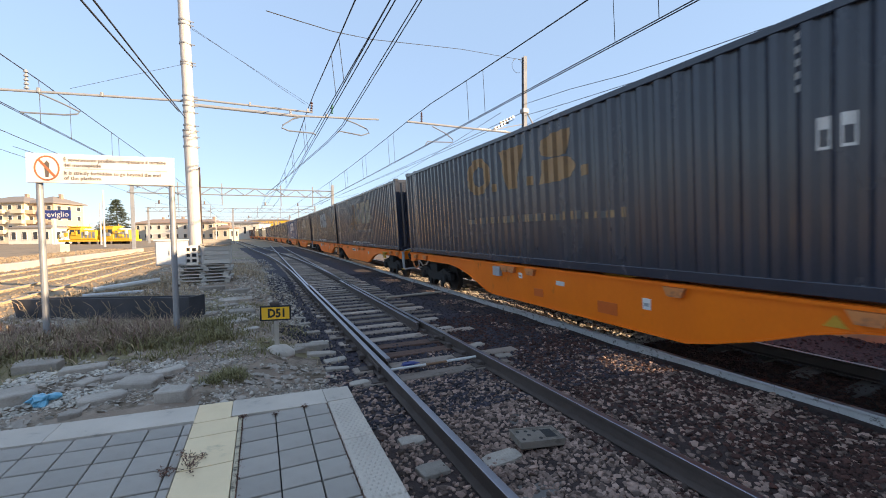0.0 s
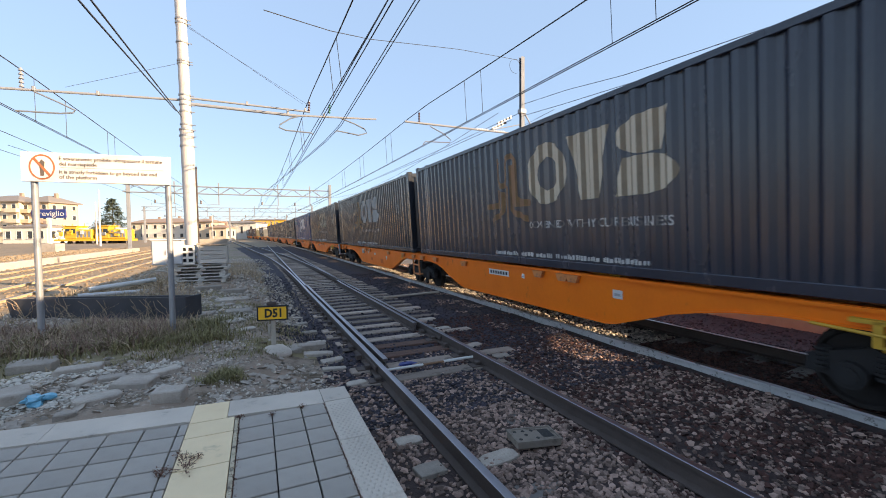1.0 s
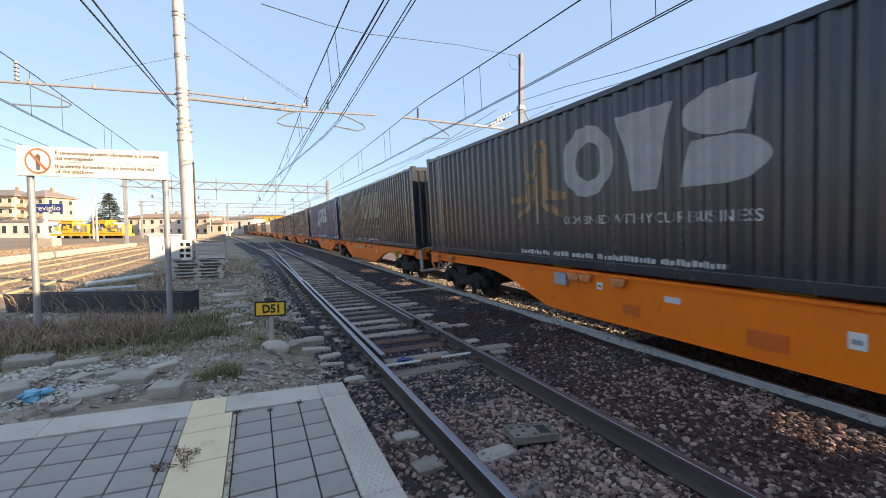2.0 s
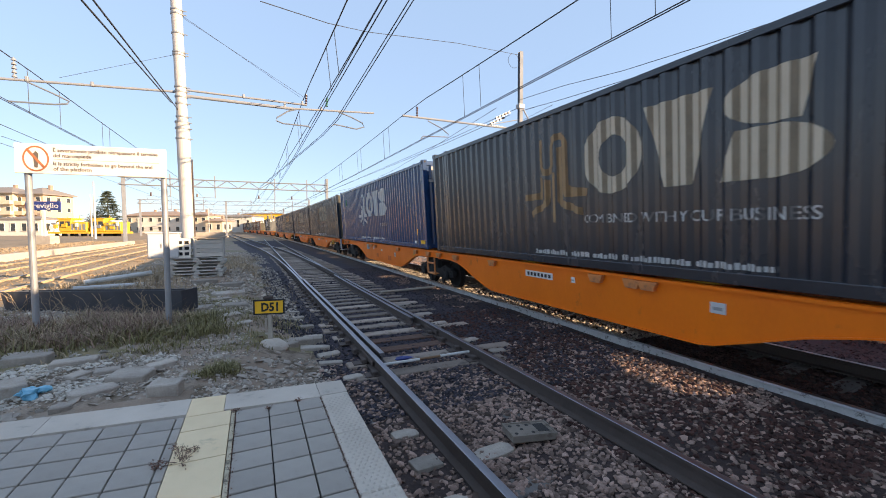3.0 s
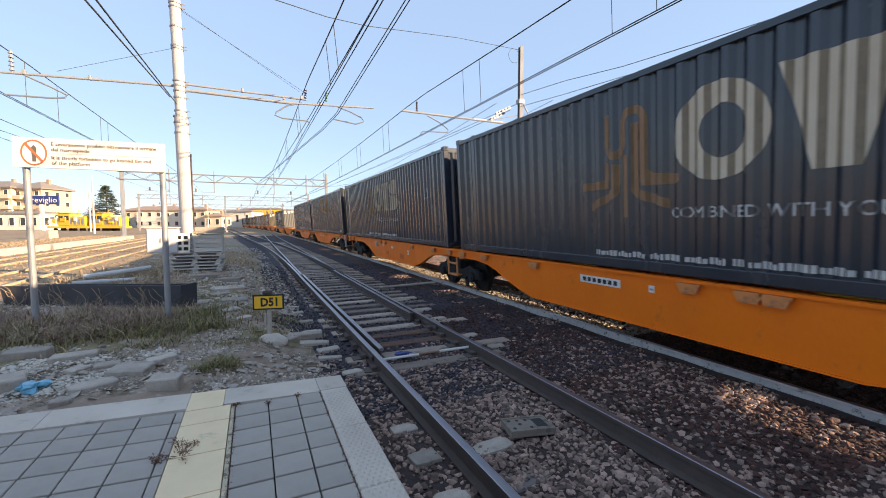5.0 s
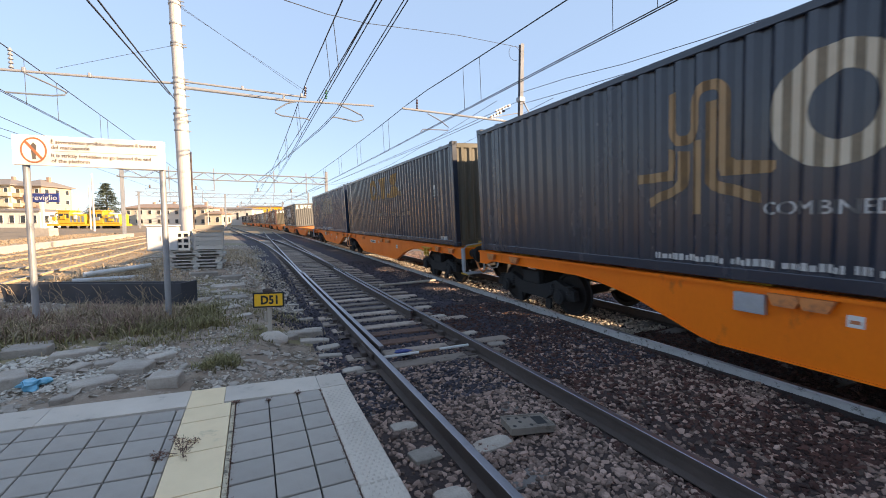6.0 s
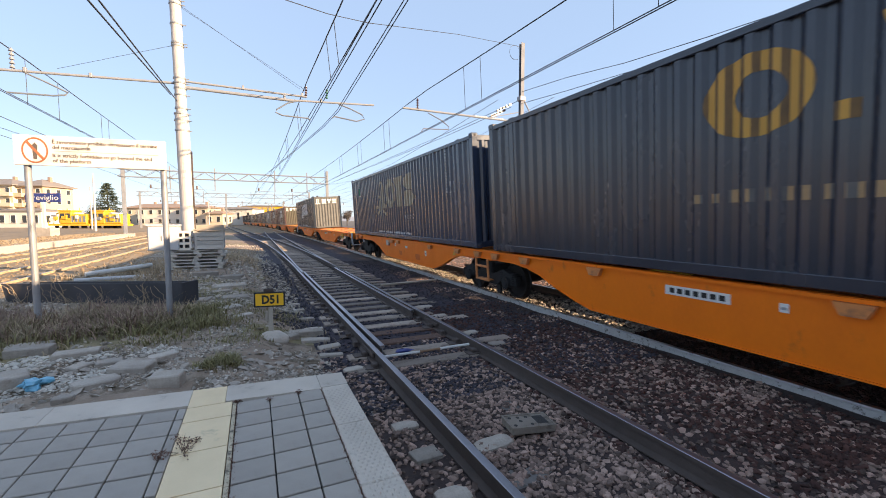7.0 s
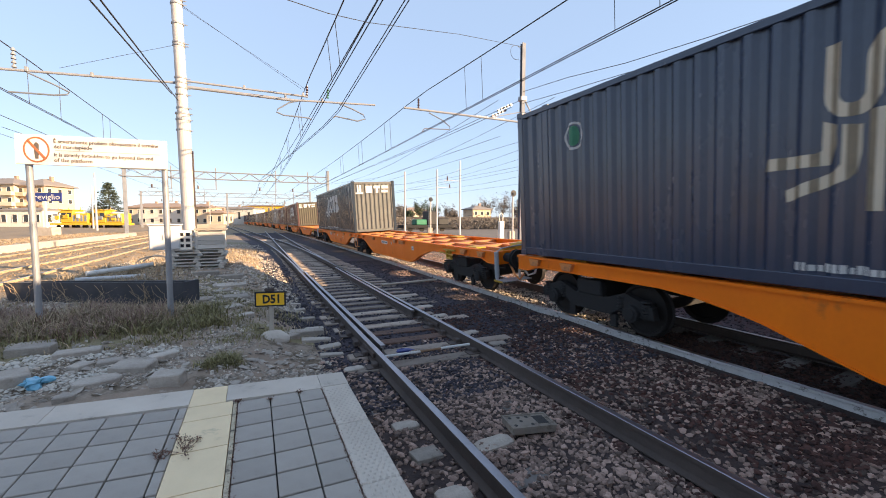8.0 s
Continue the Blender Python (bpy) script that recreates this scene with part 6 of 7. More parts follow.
house("low_building", Matrix.Translation((-52.0, 124.2, 0)) @ T25, 10, 6, 3.8, 1, 4, "stucco_white", "roof_grey", "long low white station building", 0.8, 0.3)
house("low_building", Matrix.Translation((-42.0, 182, 0)) @ T25, 12, 8, 6.2, 2, 4, "stucco_cream", "roof_tile", "low cream building with tiled roof", 1.8)
house("low_building", Matrix.Translation((-35.5, 168, 0)) @ T25, 15, 9, 6.0, 2, 5, "stucco_white", "roof_tile", "low house with brown tiled roof", 1.7)
house("low_building", Matrix.Translation((-27, 165, 0)) @ T25, 12, 9, 4.6, 1, 4, "stucco_cream", "roof_tile", "single-storey cream building with tiled roof", 1.4)
house("low_building", Matrix.Translation((-21.0, 158, 0)) @ T25, 8, 8, 6.0, 2, 3, "stucco_cream", "roof_tile", "small cream house with tiled roof", 1.4)
house("low_building", Matrix.Translation((-14.2, 152.5, 0)) @ T25, 5.5, 6, 4.0, 1, 2, "stucco_cream", "roof_tile", "small sunlit hut with tiled roof", 1.2)
house("warehouse", Matrix.Translation((-24, 215, 0)) @ T25, 26, 12, 7.0, 1, 6, "stucco_white", "roof_grey", "pale industrial shed in the distance", 1.2)
house("warehouse", Matrix.Translation((-8, 330, 0)) @ T25, 30, 14, 12, 2, 7, "paint_yellow", "roof_grey", "distant yellow depot building beyond the train", 1.2)
conifer(Matrix.Translation((-48.4, 187.6, 0)), 15.2, "dark spreading cedar tree behind the station")
for x, y, h, arm in ((-21.3, 76.4, 8.7, 0), (-27, 95, 8.0, 0), (-17, 128, 8.2, 2.2), (-13, 150, 8.2, 2.0), (-10.5, 176, 8.2, -2.0), (-15.5, 190, 8.2, 2.0), (-6.5, 215, 8.2, -2.2), (-9.5, 235, 8.2, 2), (-12, 250, 8.2, 2), (-4, 262, 8.2, 2), (-16, 270, 8.2, 2), (-7, 285, 8.2, -2)):
    thin_mast(x, y, h, arm=arm)

# ---- right background beyond the train ----
for x, y, h, arm in ((20.2, 57.2, 9.0, 0), (24.5, 55.2, 9.3, 2.6), (27.6, 53.8, 10.6, -2.6), (30, 98, 9.0, 2.2), (22, 120, 9, 2.2)):
    thin_mast(x, y, h, arm=arm)


def signal(m, h, label):
    ob = thing("railway_signal", m, label, "signal", "signals")
    part("post", tapered([((0, 0, -0.4), (0, 0, h), 0.09, 0.07)]), M["mast"], ob)
    part("target", rods([((0, -0.12, h - 0.1), (0, -0.06, h - 0.1))], 0.28, 20), M["paint_black"], ob)
    part("lamp", rods([((0, -0.2, h - 0.1), (0, -0.12, h - 0.1))], 0.12, 12), M["pane"], ob)
    part("ladder", rods([((-0.2, 0.2, 0), (-0.2, 0.2, h - 0.5)), ((0.2, 0.2, 0), (0.2, 0.2, h - 0.5))] + [((-0.2, 0.2, 0.3 * i), (0.2, 0.2, 0.3 * i)) for i in range(1, int(h / 0.3) - 1)], 0.018, 5), M["steel"], ob)
    part("relay_box", box(-0.3, 0.3, 0.0, 0.35, 0.0, 0.9, 0.02), M["concrete"], ob)


signal(Matrix.Translation((20.4, 48, 0)), 4.6, "tall round-headed railway signal on a ladder post")
signal(Matrix.Translation((20.6, 30, 0)), 4.3, "dark railway signal mast with ladder")
signal(Matrix.Translation((13.0, 95, 0)), 7.2, "round railway signal rising above the train")


def bollard():
    ob = thing("trackside_post", Matrix.Translation((24.6, 38, -0.15)), "white trackside post with a hooped top", "post")
    part("stem", box(-0.28, 0.28, -0.2, 0.2, 0, 1.9, 0.03), M["sign_white"], ob)
    part("hoop", path_tube([(-0.2, 0, 1.9), (-0.24, 0, 2.6), (0.0, 0, 2.8), (0.24, 0, 2.6), (0.2, 0, 1.9)], 0.05), M["sign_white"], ob)


bollard()


def shunter():
    ob = thing("shunting_engine", Matrix.Translation((21.5, 63, 0)), "dark green and black shunting engine beyond the train", "rail vehicle")
    part("frame", box(0, 8.5, -1.3, 1.3, 0.6, 1.1, 0.05), M["bogie"], ob)
    part("hood", box(2.3, 4.2, -1.1, 1.1, 1.1, 2.0, 0.1), M["paint_green"], ob)
    part("cab", box(4.3, 6.2, -1.3, 1.3, 1.1, 3.4, 0.1), M["paint_black"], ob)
    part("hood", box(6.3, 8.2, -1.1, 1.1, 1.1, 2.2, 0.1), M["paint_black"], ob)
    for x in (1.4, 3.4, 5.2, 7.1):
        part("wheel", cached(("machine_wheel",), lambda: None, M["wheel"]), None, ob, at=Matrix.Translation((x, -0.75, 0.42)))


shunter()
house("house", Matrix.Translation((67, 121, 0)), 7, 7, 5.6, 2, 3, "stucco_ochre", "roof_grey", "ochre house with shallow roof beyond the yard", 1.6)
house("house", Matrix.Translation((52, 150, 0)), 12, 8, 5.5, 2, 4, "stucco_cream", "roof_tile", "pale house among bare trees", 1.6)
tagged(new("wall_yard", mesh_of("wall_yard", prism([(30, 92), (34, 92.5), (95, 84), (95, 83.5), (34, 91.9)], "z", -0.3, 2.7), M["bank"])), "long dark retaining wall at the yard's edge", "wall", kind="structure")
for i, (x, y, h) in enumerate(((36, 120, 6), (43, 118, 5), (50, 116, 6), (58, 118, 5), (80, 112, 6), (88, 110, 7), (47, 140, 7), (55, 139, 9.5), (50, 146, 8), (62, 142, 8), (78, 138, 9), (84, 141, 11), (91, 140, 12.5), (97, 138, 10), (40, 150, 6), (72, 150, 8), (105, 140, 11), (34, 165, 6), (28, 180, 6))):
    bare_tree(Matrix.Translation((x, y, 0)), h, 20 + i, clump="leaf_dark" if i in (1, 2, 7, 9, 14) else "twig")
for i, (x, y, h) in enumerate(((-66, 200, 9), (-58, 205, 8), (-34, 200, 7), (-28, 210, 8), (-12, 225, 7), (-75, 190, 10), (-22, 240, 8), (-2, 300, 8), (4, 340, 9), (-6, 360, 9))):
    bare_tree(Matrix.Translation((x, y, 0)), h, 60 + i, "bare winter tree behind the station buildings")


def bank_scrub():
    """Scrubby twigs and dead growth along the far bank."""
    rng = random.Random(77)
    bm = bmesh.new()
    for _ in range(5200):
        x = rng.uniform(24, 95)
        y = 90 - (x - 30) * 0.13 - rng.uniform(0.2, 3.5)
        c = Vector((x, y, abs(rng.gauss(0.2, 1.1)) + (0.8 if rng.random() < 0.3 else 0)))
        u = Vector((rng.uniform(-1, 1), rng.uniform(-1, 1), rng.uniform(0, 1))).normalized() * rng.uniform(0.2, 0.7)
        w = u.cross(Vector((rng.uniform(-1, 1), rng.uniform(-1, 1), 0.1))).normalized() * rng.uniform(0.03, 0.12)
        bm.faces.new([bm.verts.new(c + u), bm.verts.new(c + w), bm.verts.new(c - u), bm.verts.new(c - w)])
    tagged(new("scrub", mesh_of("scrub", bm, M["twig"])), "tangled bare scrub along the yard bank", "shrub", kind="stuff")


bank_scrub()


def hills():
    """A far ridge all round the seen horizon."""
    bm = bmesh.new()
    prev = None
    for i in range(120):
        a = radians(-70 + i * 1.2)
        d = 2600
        h = 26 + 22 * noise.noise((i * 0.13, 1.0, 0)) + 8 * noise.noise((i * 0.5, 3.0, 0))
        lo, hi = bm.verts.new((d * math.sin(a), d * math.cos(a), -5)), bm.verts.new((d * 1.05 * math.sin(a), d * 1.05 * math.cos(a), max(8, h)))
        if prev:
            bm.faces.new((prev[0], lo, hi, prev[1]))
        prev = (lo, hi)
    tagged(new("backdrop", mesh_of("backdrop", bm, M["hill"])), "low hazy ridge on the horizon", "hills", kind="structure")


hills()

# low wall added beyond the main line, beside and behind the viewer, blocking sun
tagged(new("wall_boundary", mesh_of("wall_boundary", prism([(-70, -0.4), (7.5, -0.4), (7.5, 1.35), (1.3, 1.35), (1.3, 1.72), (-70, 1.72)], "x", 10.2, 10.45), M["concrete"])), "low stepped concrete wall added to shade the track under the train", "wall", kind="structure")

# ---- loose stones, sleepers, rubble, weeds ----


def rock_shape(rng, flat=0.7):
    bm = bmesh.new()
    bmesh.ops.create_icosphere(bm, subdivisions=1, radius=1.0)
    for v in bm.verts:
        v.co *= rng.uniform(0.5, 1.25)
        v.co.z *= flat
    co = np.array([v.co[:] for v in bm.verts])
    fa = np.array([[v.index for v in f.verts] for f in bm.faces])
    bm.free()
    return co, fa


def scatter(name, count, spot, size, material, label, seed, flat=0.7, sink=0.25):
    """Many loose stones in one mesh; spot(rng) gives x, y or None."""
    rng = random.Random(seed)
    shapes = [rock_shape(rng, flat) for _ in range(14)]
    vs, fs, n = [], [], 0
    for _ in range(count):
        p = spot(rng)
        if p is None:
            continue
        x, y, z = p
        co, fa = shapes[rng.randrange(14)]
        s = rng.uniform(*size) * rng.choice((0.7, 1, 1, 1.25))
        m = np.array(Euler((rng.uniform(-0.5, 0.5), rng.uniform(-0.5, 0.5), rng.uniform(0, 6.28))).to_matrix()) @ np.diag((s * rng.uniform(0.8, 1.4), s, s * rng.uniform(0.7, 1.1)))
        vs.append(co @ m.T + (x, y, z + s * flat * (0.5 - sink)))
        fs.append(fa + n)
        n += len(co)
    co, fa = np.concatenate(vs), np.concatenate(fs)
    me = bpy.data.meshes.new(name)
    me.vertices.add(len(co))
    me.vertices.foreach_set("co", co.ravel())
    me.loops.add(len(fa) * 3)
    me.loops.foreach_set("vertex_index", fa.ravel())
    me.polygons.add(len(fa))
    me.polygons.foreach_set("loop_start", np.arange(len(fa)) * 3)
    me.materials.append(M[material])
    me.polygons.foreach_set("use_smooth", [False] * len(fa))
    me.update()
    me.validate()
    return tagged(new(name, me), label, "stones", kind="stuff")


def clear_of_rails(x, y):
    a = near_left(y) if y < 14 else curve_left(y)
    if min(abs(x - a), abs(x - near_left(y) - 1.5), abs(x - LINE_X), abs(x - LINE_X - 1.5)) < 0.085:
        return False
    return not (x < 0.78 and y < 4.05)


def in_zone(x0, x1, y0, y1, keep=lambda x, y, r: True, bias=1.0, lift=0.0):
    def spot(rng):
        x, y = rng.uniform(x0, x1), y0 + (y1 - y0) * rng.random() ** bias
        if not clear_of_rails(x, y) or not keep(x, y, rng):
            return None
        return x, y, land(x, y) + lift
    return spot


def pale_keep(x, y, r):
    n = noise.noise((x * 0.7, y * 0.7, 11))
    return r.random() < smooth(6.4, 4.2, y + n * 1.6) * (0.55 if x < 1.5 else 1.0 if x < 3.4 else 0.35 + 0.3 * n) + 0.05


scatter("ballast_pale", 21000, in_zone(0.76, 5.4, 1.1, 6.4, pale_keep, 1.1), (0.017, 0.032), "stone", "pale grey-brown crushed ballast stones", 1)
scatter("ballast_behind", 7000, in_zone(0.76, 5.5, -4.0, 1.3), (0.020, 0.036), "stone", "crushed ballast stones beside the platform", 14)
scatter("ballast_rusty", 13000, in_zone(2.8, 5.5, 1.4, 8.5, lambda x, y, r: r.random() < 0.5 + noise.noise((x, y, 5)) * 0.7, 1.2), (0.018, 0.034), "stone_rust_shade", "rust-brown crushed ballast stones", 2)
scatter("ballast_oily", 12000, in_zone(0.2, 5.4, 4.0, 20.0, lambda x, y, r: x > 0.8 or y > 7.5, 1.6), (0.018, 0.034), "stone_dark", "oil-blackened crushed ballast stones", 3)
# pale where sun falls, dark rust nearer: the split paints the shade's edge
scatter("ballast_track", 7500, in_zone(5.66, 7.9, 5.0, 24.0, lambda x, y, r: True, 1.3, 0.015), (0.02, 0.036), "stone_pale", "pale ballast stones between the main rails", 8)
scatter("ballast_track_near", 3200, in_zone(5.66, 7.3, 1.2, 5.2), (0.02, 0.036), "stone_rust_shade", "rusty ballast stones between the main rails, dark to paint shade", 18)
# dark stones stand in for the shade beside the passing train
scatter("ballast_beyond", 3200, in_zone(7.3, 11.5, 1.0, 8.0), (0.02, 0.036), "stone_dark", "ballast stones beyond the main rails, darkened to paint shade", 20)
scatter("ballast_main", 5000, in_zone(7.9, 11.5, 8.0, 26.0, lambda x, y, r: True, 1.3, 0.02), (0.02, 0.036), "stone", "pale ballast stones under the train", 4)
scatter("ballast_shoulder", 3500, in_zone(4.5, 5.56, 2.5, 16.0, lambda x, y, r: noise.noise((x * 1.3, y * 1.3, 31)) > 0.12, 1.3, 0.01), (0.016, 0.030), "stone", "pale stones along the rail", 5)
scatter("rubble_fine", 16000, in_zone(-3.4, 0.95, 4.05, 7.2, lambda x, y, r: r.random() < smooth(-0.1, 0.3, noise.noise((x * 0.8, y * 0.8, 21)) + (0.2 if y < 6.2 else -0.15)), 1.1), (0.006, 0.018), "stone_pale", "pale fine gravel by the platform end", 9)
scatter("rubble_white", 2600, in_zone(-2.9, -0.9, 5.0, 6.5, lambda x, y, r: noise.noise((x * 1.5, y * 2.2, 71)) > 0.05, 1.0, 0.005), (0.008, 0.034), "stone_chalk", "white crumbled plaster and gravel heaped in the dirt", 19, 0.5)
scatter("rubble_pale", 5200, in_zone(-4.6, 0.9, 4.1, 13.5, lambda x, y, r: r.random() < smooth(-0.1, 0.35, noise.noise((x * 0.7, y * 0.7, 21)) + (0.25 if y < 6.3 else -0.12) + (0.12 if x > -0.6 else 0)) + 0.03, 1.4), (0.010, 0.034), "stone_pale", "pale rubble and gravel in the dirt", 6)
scatter("rubble_mid", 14000, in_zone(-5.2, 0.9, 9.0, 36.0, lambda x, y, r: x < (curve_left(y) if y > 14 else 1.4) - 0.5 and noise.noise((x * 0.6, y * 0.6, 51)) > -0.25, 1.8), (0.012, 0.05), "stone_pale", "loose stones and rubble on the waste ground", 10)
scatter("rubble_far", 5000, in_zone(-13, -5.2, 12, 60, lambda x, y, r: True, 1.5), (0.03, 0.06), "gravel_far", "sunlit ballast stones between the far rails", 7)

scatter("rubble_flakes", 2600, in_zone(-4.2, 0.9, 4.1, 16.0, lambda x, y, r: x < (curve_left(y) if y > 14 else 1.2) - 0.5 and noise.noise((x * 0.5, y * 0.5, 61)) > -0.1 and (y < 6.0 or (y > 8.6 and x > -1.6) or r.random() < 0.08), 1.3), (0.018, 0.065), "slab", "flat broken concrete flakes among the rubble", 15, 0.28, 0.1)


def sleepers():
    side = bpy.data.objects["track_side"]
    main = bpy.data.objects["track_main"]
    rng = random.Random(12)
    wood = [mesh_of("sleeper", box(-1.06, 1.2, -0.12, 0.12, -0.14, 0, 0.012), M["sleeper"]) for _ in range(1)][0]
    long_ = mesh_of("sleeper", box(-1.02, 1.70, -0.12, 0.12, -0.14, 0, 0.012), M["sleeper"])
    rust = mesh_of("sleeper", box(-0.70, 1.15, -0.12, 0.12, -0.14, 0, 0.012), M["sleeper_rust"])
    conc = mesh_of("sleeper", box(-1.2, 1.2, -0.12, 0.12, -0.14, 0, 0.015), M["sleeper_concrete"])
    plate = mesh_of("tie_plate", box(-0.19, 0.19, -0.085, 0.085, -0.002, 0.016, 0.004), M["rail_side"])
    y, i = 2.50, 0
    while y < 46:
        buried = y < 5.1
        x = (near_left(y) + (0 if y < 14 else (curve_left(y) - near_left(y)) * 0.5)) + 0.75
        m = Matrix.Translation((x + rng.uniform(-0.06, 0.06), y + rng.uniform(-0.02, 0.02), (-0.198 if buried else -0.158) + rng.uniform(-0.006, 0.004))) @ Matrix.Rotation(rng.uniform(-0.02, 0.02), 4, "Z")
        s = part("sleeper", conc if buried else (rust if 5.9 < y < 7.3 else long_ if 9 < y or i % 3 == 0 else wood), None, side, at=m)
        if not buried and y < 26:
            for dx in (-0.75, 0.75):
                part("tie_plate", plate, None, s, at=Matrix.Translation((dx, 0, 0)))
        y += 0.54
        i += 1
    y = -6.0
    while y < 40:
        c = line_point(0.75, y, -0.165)
        part("sleeper", conc, None, main, at=Matrix.Translation(c) @ Matrix.Rotation(-CANT, 4, "Y"))
        y += 0.6
    for tr, x0 in zip([o for o in scene.objects if o.name.startswith("track_far")], (-6.65, -10.0)):
        for i in range(70):
            yy = 12 + i * 0.65
            part("sleeper", conc, None, tr, at=Matrix.Translation((x0 - 0.75 + bend(yy), yy, -0.155)))
    # rail fishplates and chairs on the near rail
    chair = mesh_of("rail_chair", joined([box(-0.13, -0.05, -0.06, 0.06, -0.16, -0.09, 0.01), box(0.05, 0.13, -0.06, 0.06, -0.16, -0.09, 0.01)]), M["rail_side"])
    for k in range(34):
        yy = 5.2 + k * 0.54
        for dx in (0, 1.5):
            base = near_left(yy) if yy < 14 else curve_left(yy)
            part("rail_chair", chair, None, side, at=Matrix.Translation((base + dx, yy, 0)))
    for yy, dx in ((5.75, 0.0), (6.9, 1.5)):
        part("fishplate", box(-0.05, 0.05, -0.3, 0.3, -0.12, -0.05, 0.01), M["rail_side"], side, at=Matrix.Translation((near_left(yy) + dx, yy, 0)))


sleepers()


def tie_bar():
    ob = thing("gauge_rod", Matrix.Translation((near_left(5.36), 5.36, -0.085)), "white rod with a rusty middle lying between the rails", "rod")
    part("rod", rods([((0.06, 0, 0), (0.62, 0.0, 0.0)), ((0.95, 0.01, 0), (1.44, 0.02, 0.0))], 0.019, 8), M["paint_white"], ob)
    part("sleeve", rods([((0.60, 0, 0), (0.97, 0.01, 0))], 0.016, 8), M["paint_rust"], ob)
    part("rag", lump((0.42, 0.12, 0.01), (0.13, 0.06, 0.025), 3), M["sign_blue"], ob, "crumpled blue rag")


def cable_lid():
    ob = thing("cable_duct_lid", Matrix.Translation((2.30, 3.03, -0.125)) @ Matrix.Rotation(radians(-9), 4, "Z") @ Matrix.Rotation(radians(3), 4, "Y"), "square perforated concrete cable duct lid lying in the ballast", "lid")
    part("slab", box(-0.225, 0.215, -0.125, 0.125, -0.02, 0.045, 0.008), M["duct_lid"], ob)
    part("rim", joined([box(-0.23, 0.22, -0.13, -0.112, 0.03, 0.052), box(-0.23, 0.22, 0.112, 0.13, 0.03, 0.052), box(-0.23, -0.212, -0.112, 0.112, 0.03, 0.052), box(0.202, 0.22, -0.112, 0.112, 0.03, 0.052)]), M["duct_lid"], ob)
    hole = cached(("vent_hole",), lambda: rods([((0, 0, 0.044), (0, 0, 0.0475))], 0.018, 8), M["joint"])
    part("sunk_panel", box(0.06, 0.17, -0.07, 0.08, 0.044, 0.047), M["joint"], ob, "thin dark panel on the lid")
    for i, j in ((0, 0), (0, 2), (1, 1), (1, 2), (2, 0), (2, 2)):
        part("vent_hole", hole, None, ob, at=Matrix.Translation((-0.17 + i * 0.085, -0.07 + j * 0.07, 0)))


tie_bar()
cable_lid()


def slab_piece(x, y, w, d, h, turn, tilt=0.0, material="slab", label="broken pale concrete slab lying in the dirt", seed=0, lift=0.0):
    rng = random.Random(seed + int(x * 100))
    prof = []
    for cx, cy in ((-1, -1), (1, -1), (1, 1), (-1, 1)):
        if rng.random() < 0.45:   # a corner broken off
            f, g = rng.uniform(0.35, 0.75), rng.uniform(0.35, 0.75)
            cut = [(cx * f, cy * 0.98), (cx * 0.98, cy * g)]
            prof += cut if cx * cy < 0 else cut[::-1]
        else:
            prof.append((cx * rng.uniform(0.86, 1.0), cy * rng.uniform(0.86, 1.0)))
    bm = prism([(px * w / 2, py * d / 2) for px, py in prof], "z", -0.06, h * 0.9)
    tip, roll = rng.uniform(-0.07, 0.07), rng.uniform(-0.05, 0.05)
    for v in bm.verts:
        v.co.z += v.co.x * tip + v.co.y * roll
    bmesh.ops.bevel(bm, geom=list(bm.edges), offset=min(0.012, h * 0.2), segments=1, affect="EDGES")
    ob = part("concrete_slab", bm, M[material], None, at=Matrix.Translation((x, y, land(x, y) + lift)) @ Matrix.Rotation(radians(turn), 4, "Z") @ Matrix.Rotation(radians(tilt), 4, "X"))
    return tagged(ob, label, "slab", "broken slabs")


def block_piece(x, y, w, d, h, turn, label="grey concrete block half sunk in the dirt"):
    ob = part("concrete_block", box(-w / 2, w / 2, -d / 2, d / 2, -0.04, h, 0.012), M["slab"], None, at=Matrix.Translation((x, y, land(x, y) - h * 0.3)) @ Matrix.Rotation(radians(turn), 4, "Z"))
    return tagged(ob, label, "block", "concrete blocks")


for k, (x, y, w, d, h, a) in enumerate(((-2.72, 7.05, 0.46, 0.20, 0.09, 6), (-2.58, 6.68, 0.44, 0.22, 0.15, -3), (-1.98, 6.20, 0.44, 0.20, 0.10, 6), (-0.84, 4.80, 0.28, 0.20, 0.17, -8), (-2.33, 5.42, 0.40, 0.34, 0.17, 24), (-1.22, 15.7, 0.5, 0.3, 0.12, 5),
                                        (-1.22, 12.5, 0.62, 0.22, 0.12, 4), (-0.72, 10.6, 0.4, 0.26, 0.08, 20))):
    block_piece(x, y, w, d, h, a)
# slabs in the rubble
for k, (x, y, w, d, h, a) in enumerate(((-1.26, 5.46, 0.40, 0.34, 0.07, -15), (-1.50, 5.12, 0.40, 0.26, 0.07, 32), (-1.80, 5.70, 0.22, 0.16, 0.05, 60), (-1.55, 5.75, 0.26, 0.16, 0.05, 10), (-1.62, 4.72, 0.16, 0.13, 0.05, 10), (-1.05, 5.75, 0.30, 0.20, 0.05, 20),
                                        (-0.40, 9.6, 0.52, 0.4, 0.05, 5), (-0.22, 7.9, 0.34, 0.22, 0.04, 20), (-1.10, 9.5, 0.55, 0.42, 0.05, -10), (-0.60, 11.4, 0.8, 0.6, 0.05, 3), (-0.45, 8.6, 0.4, 0.28, 0.05, 24), (-0.62, 12.4, 0.7, 0.45, 0.05, -8))):
    slab_piece(x, y, w, d, h, a, seed=k, label="flat broken concrete slab lying in rubble")
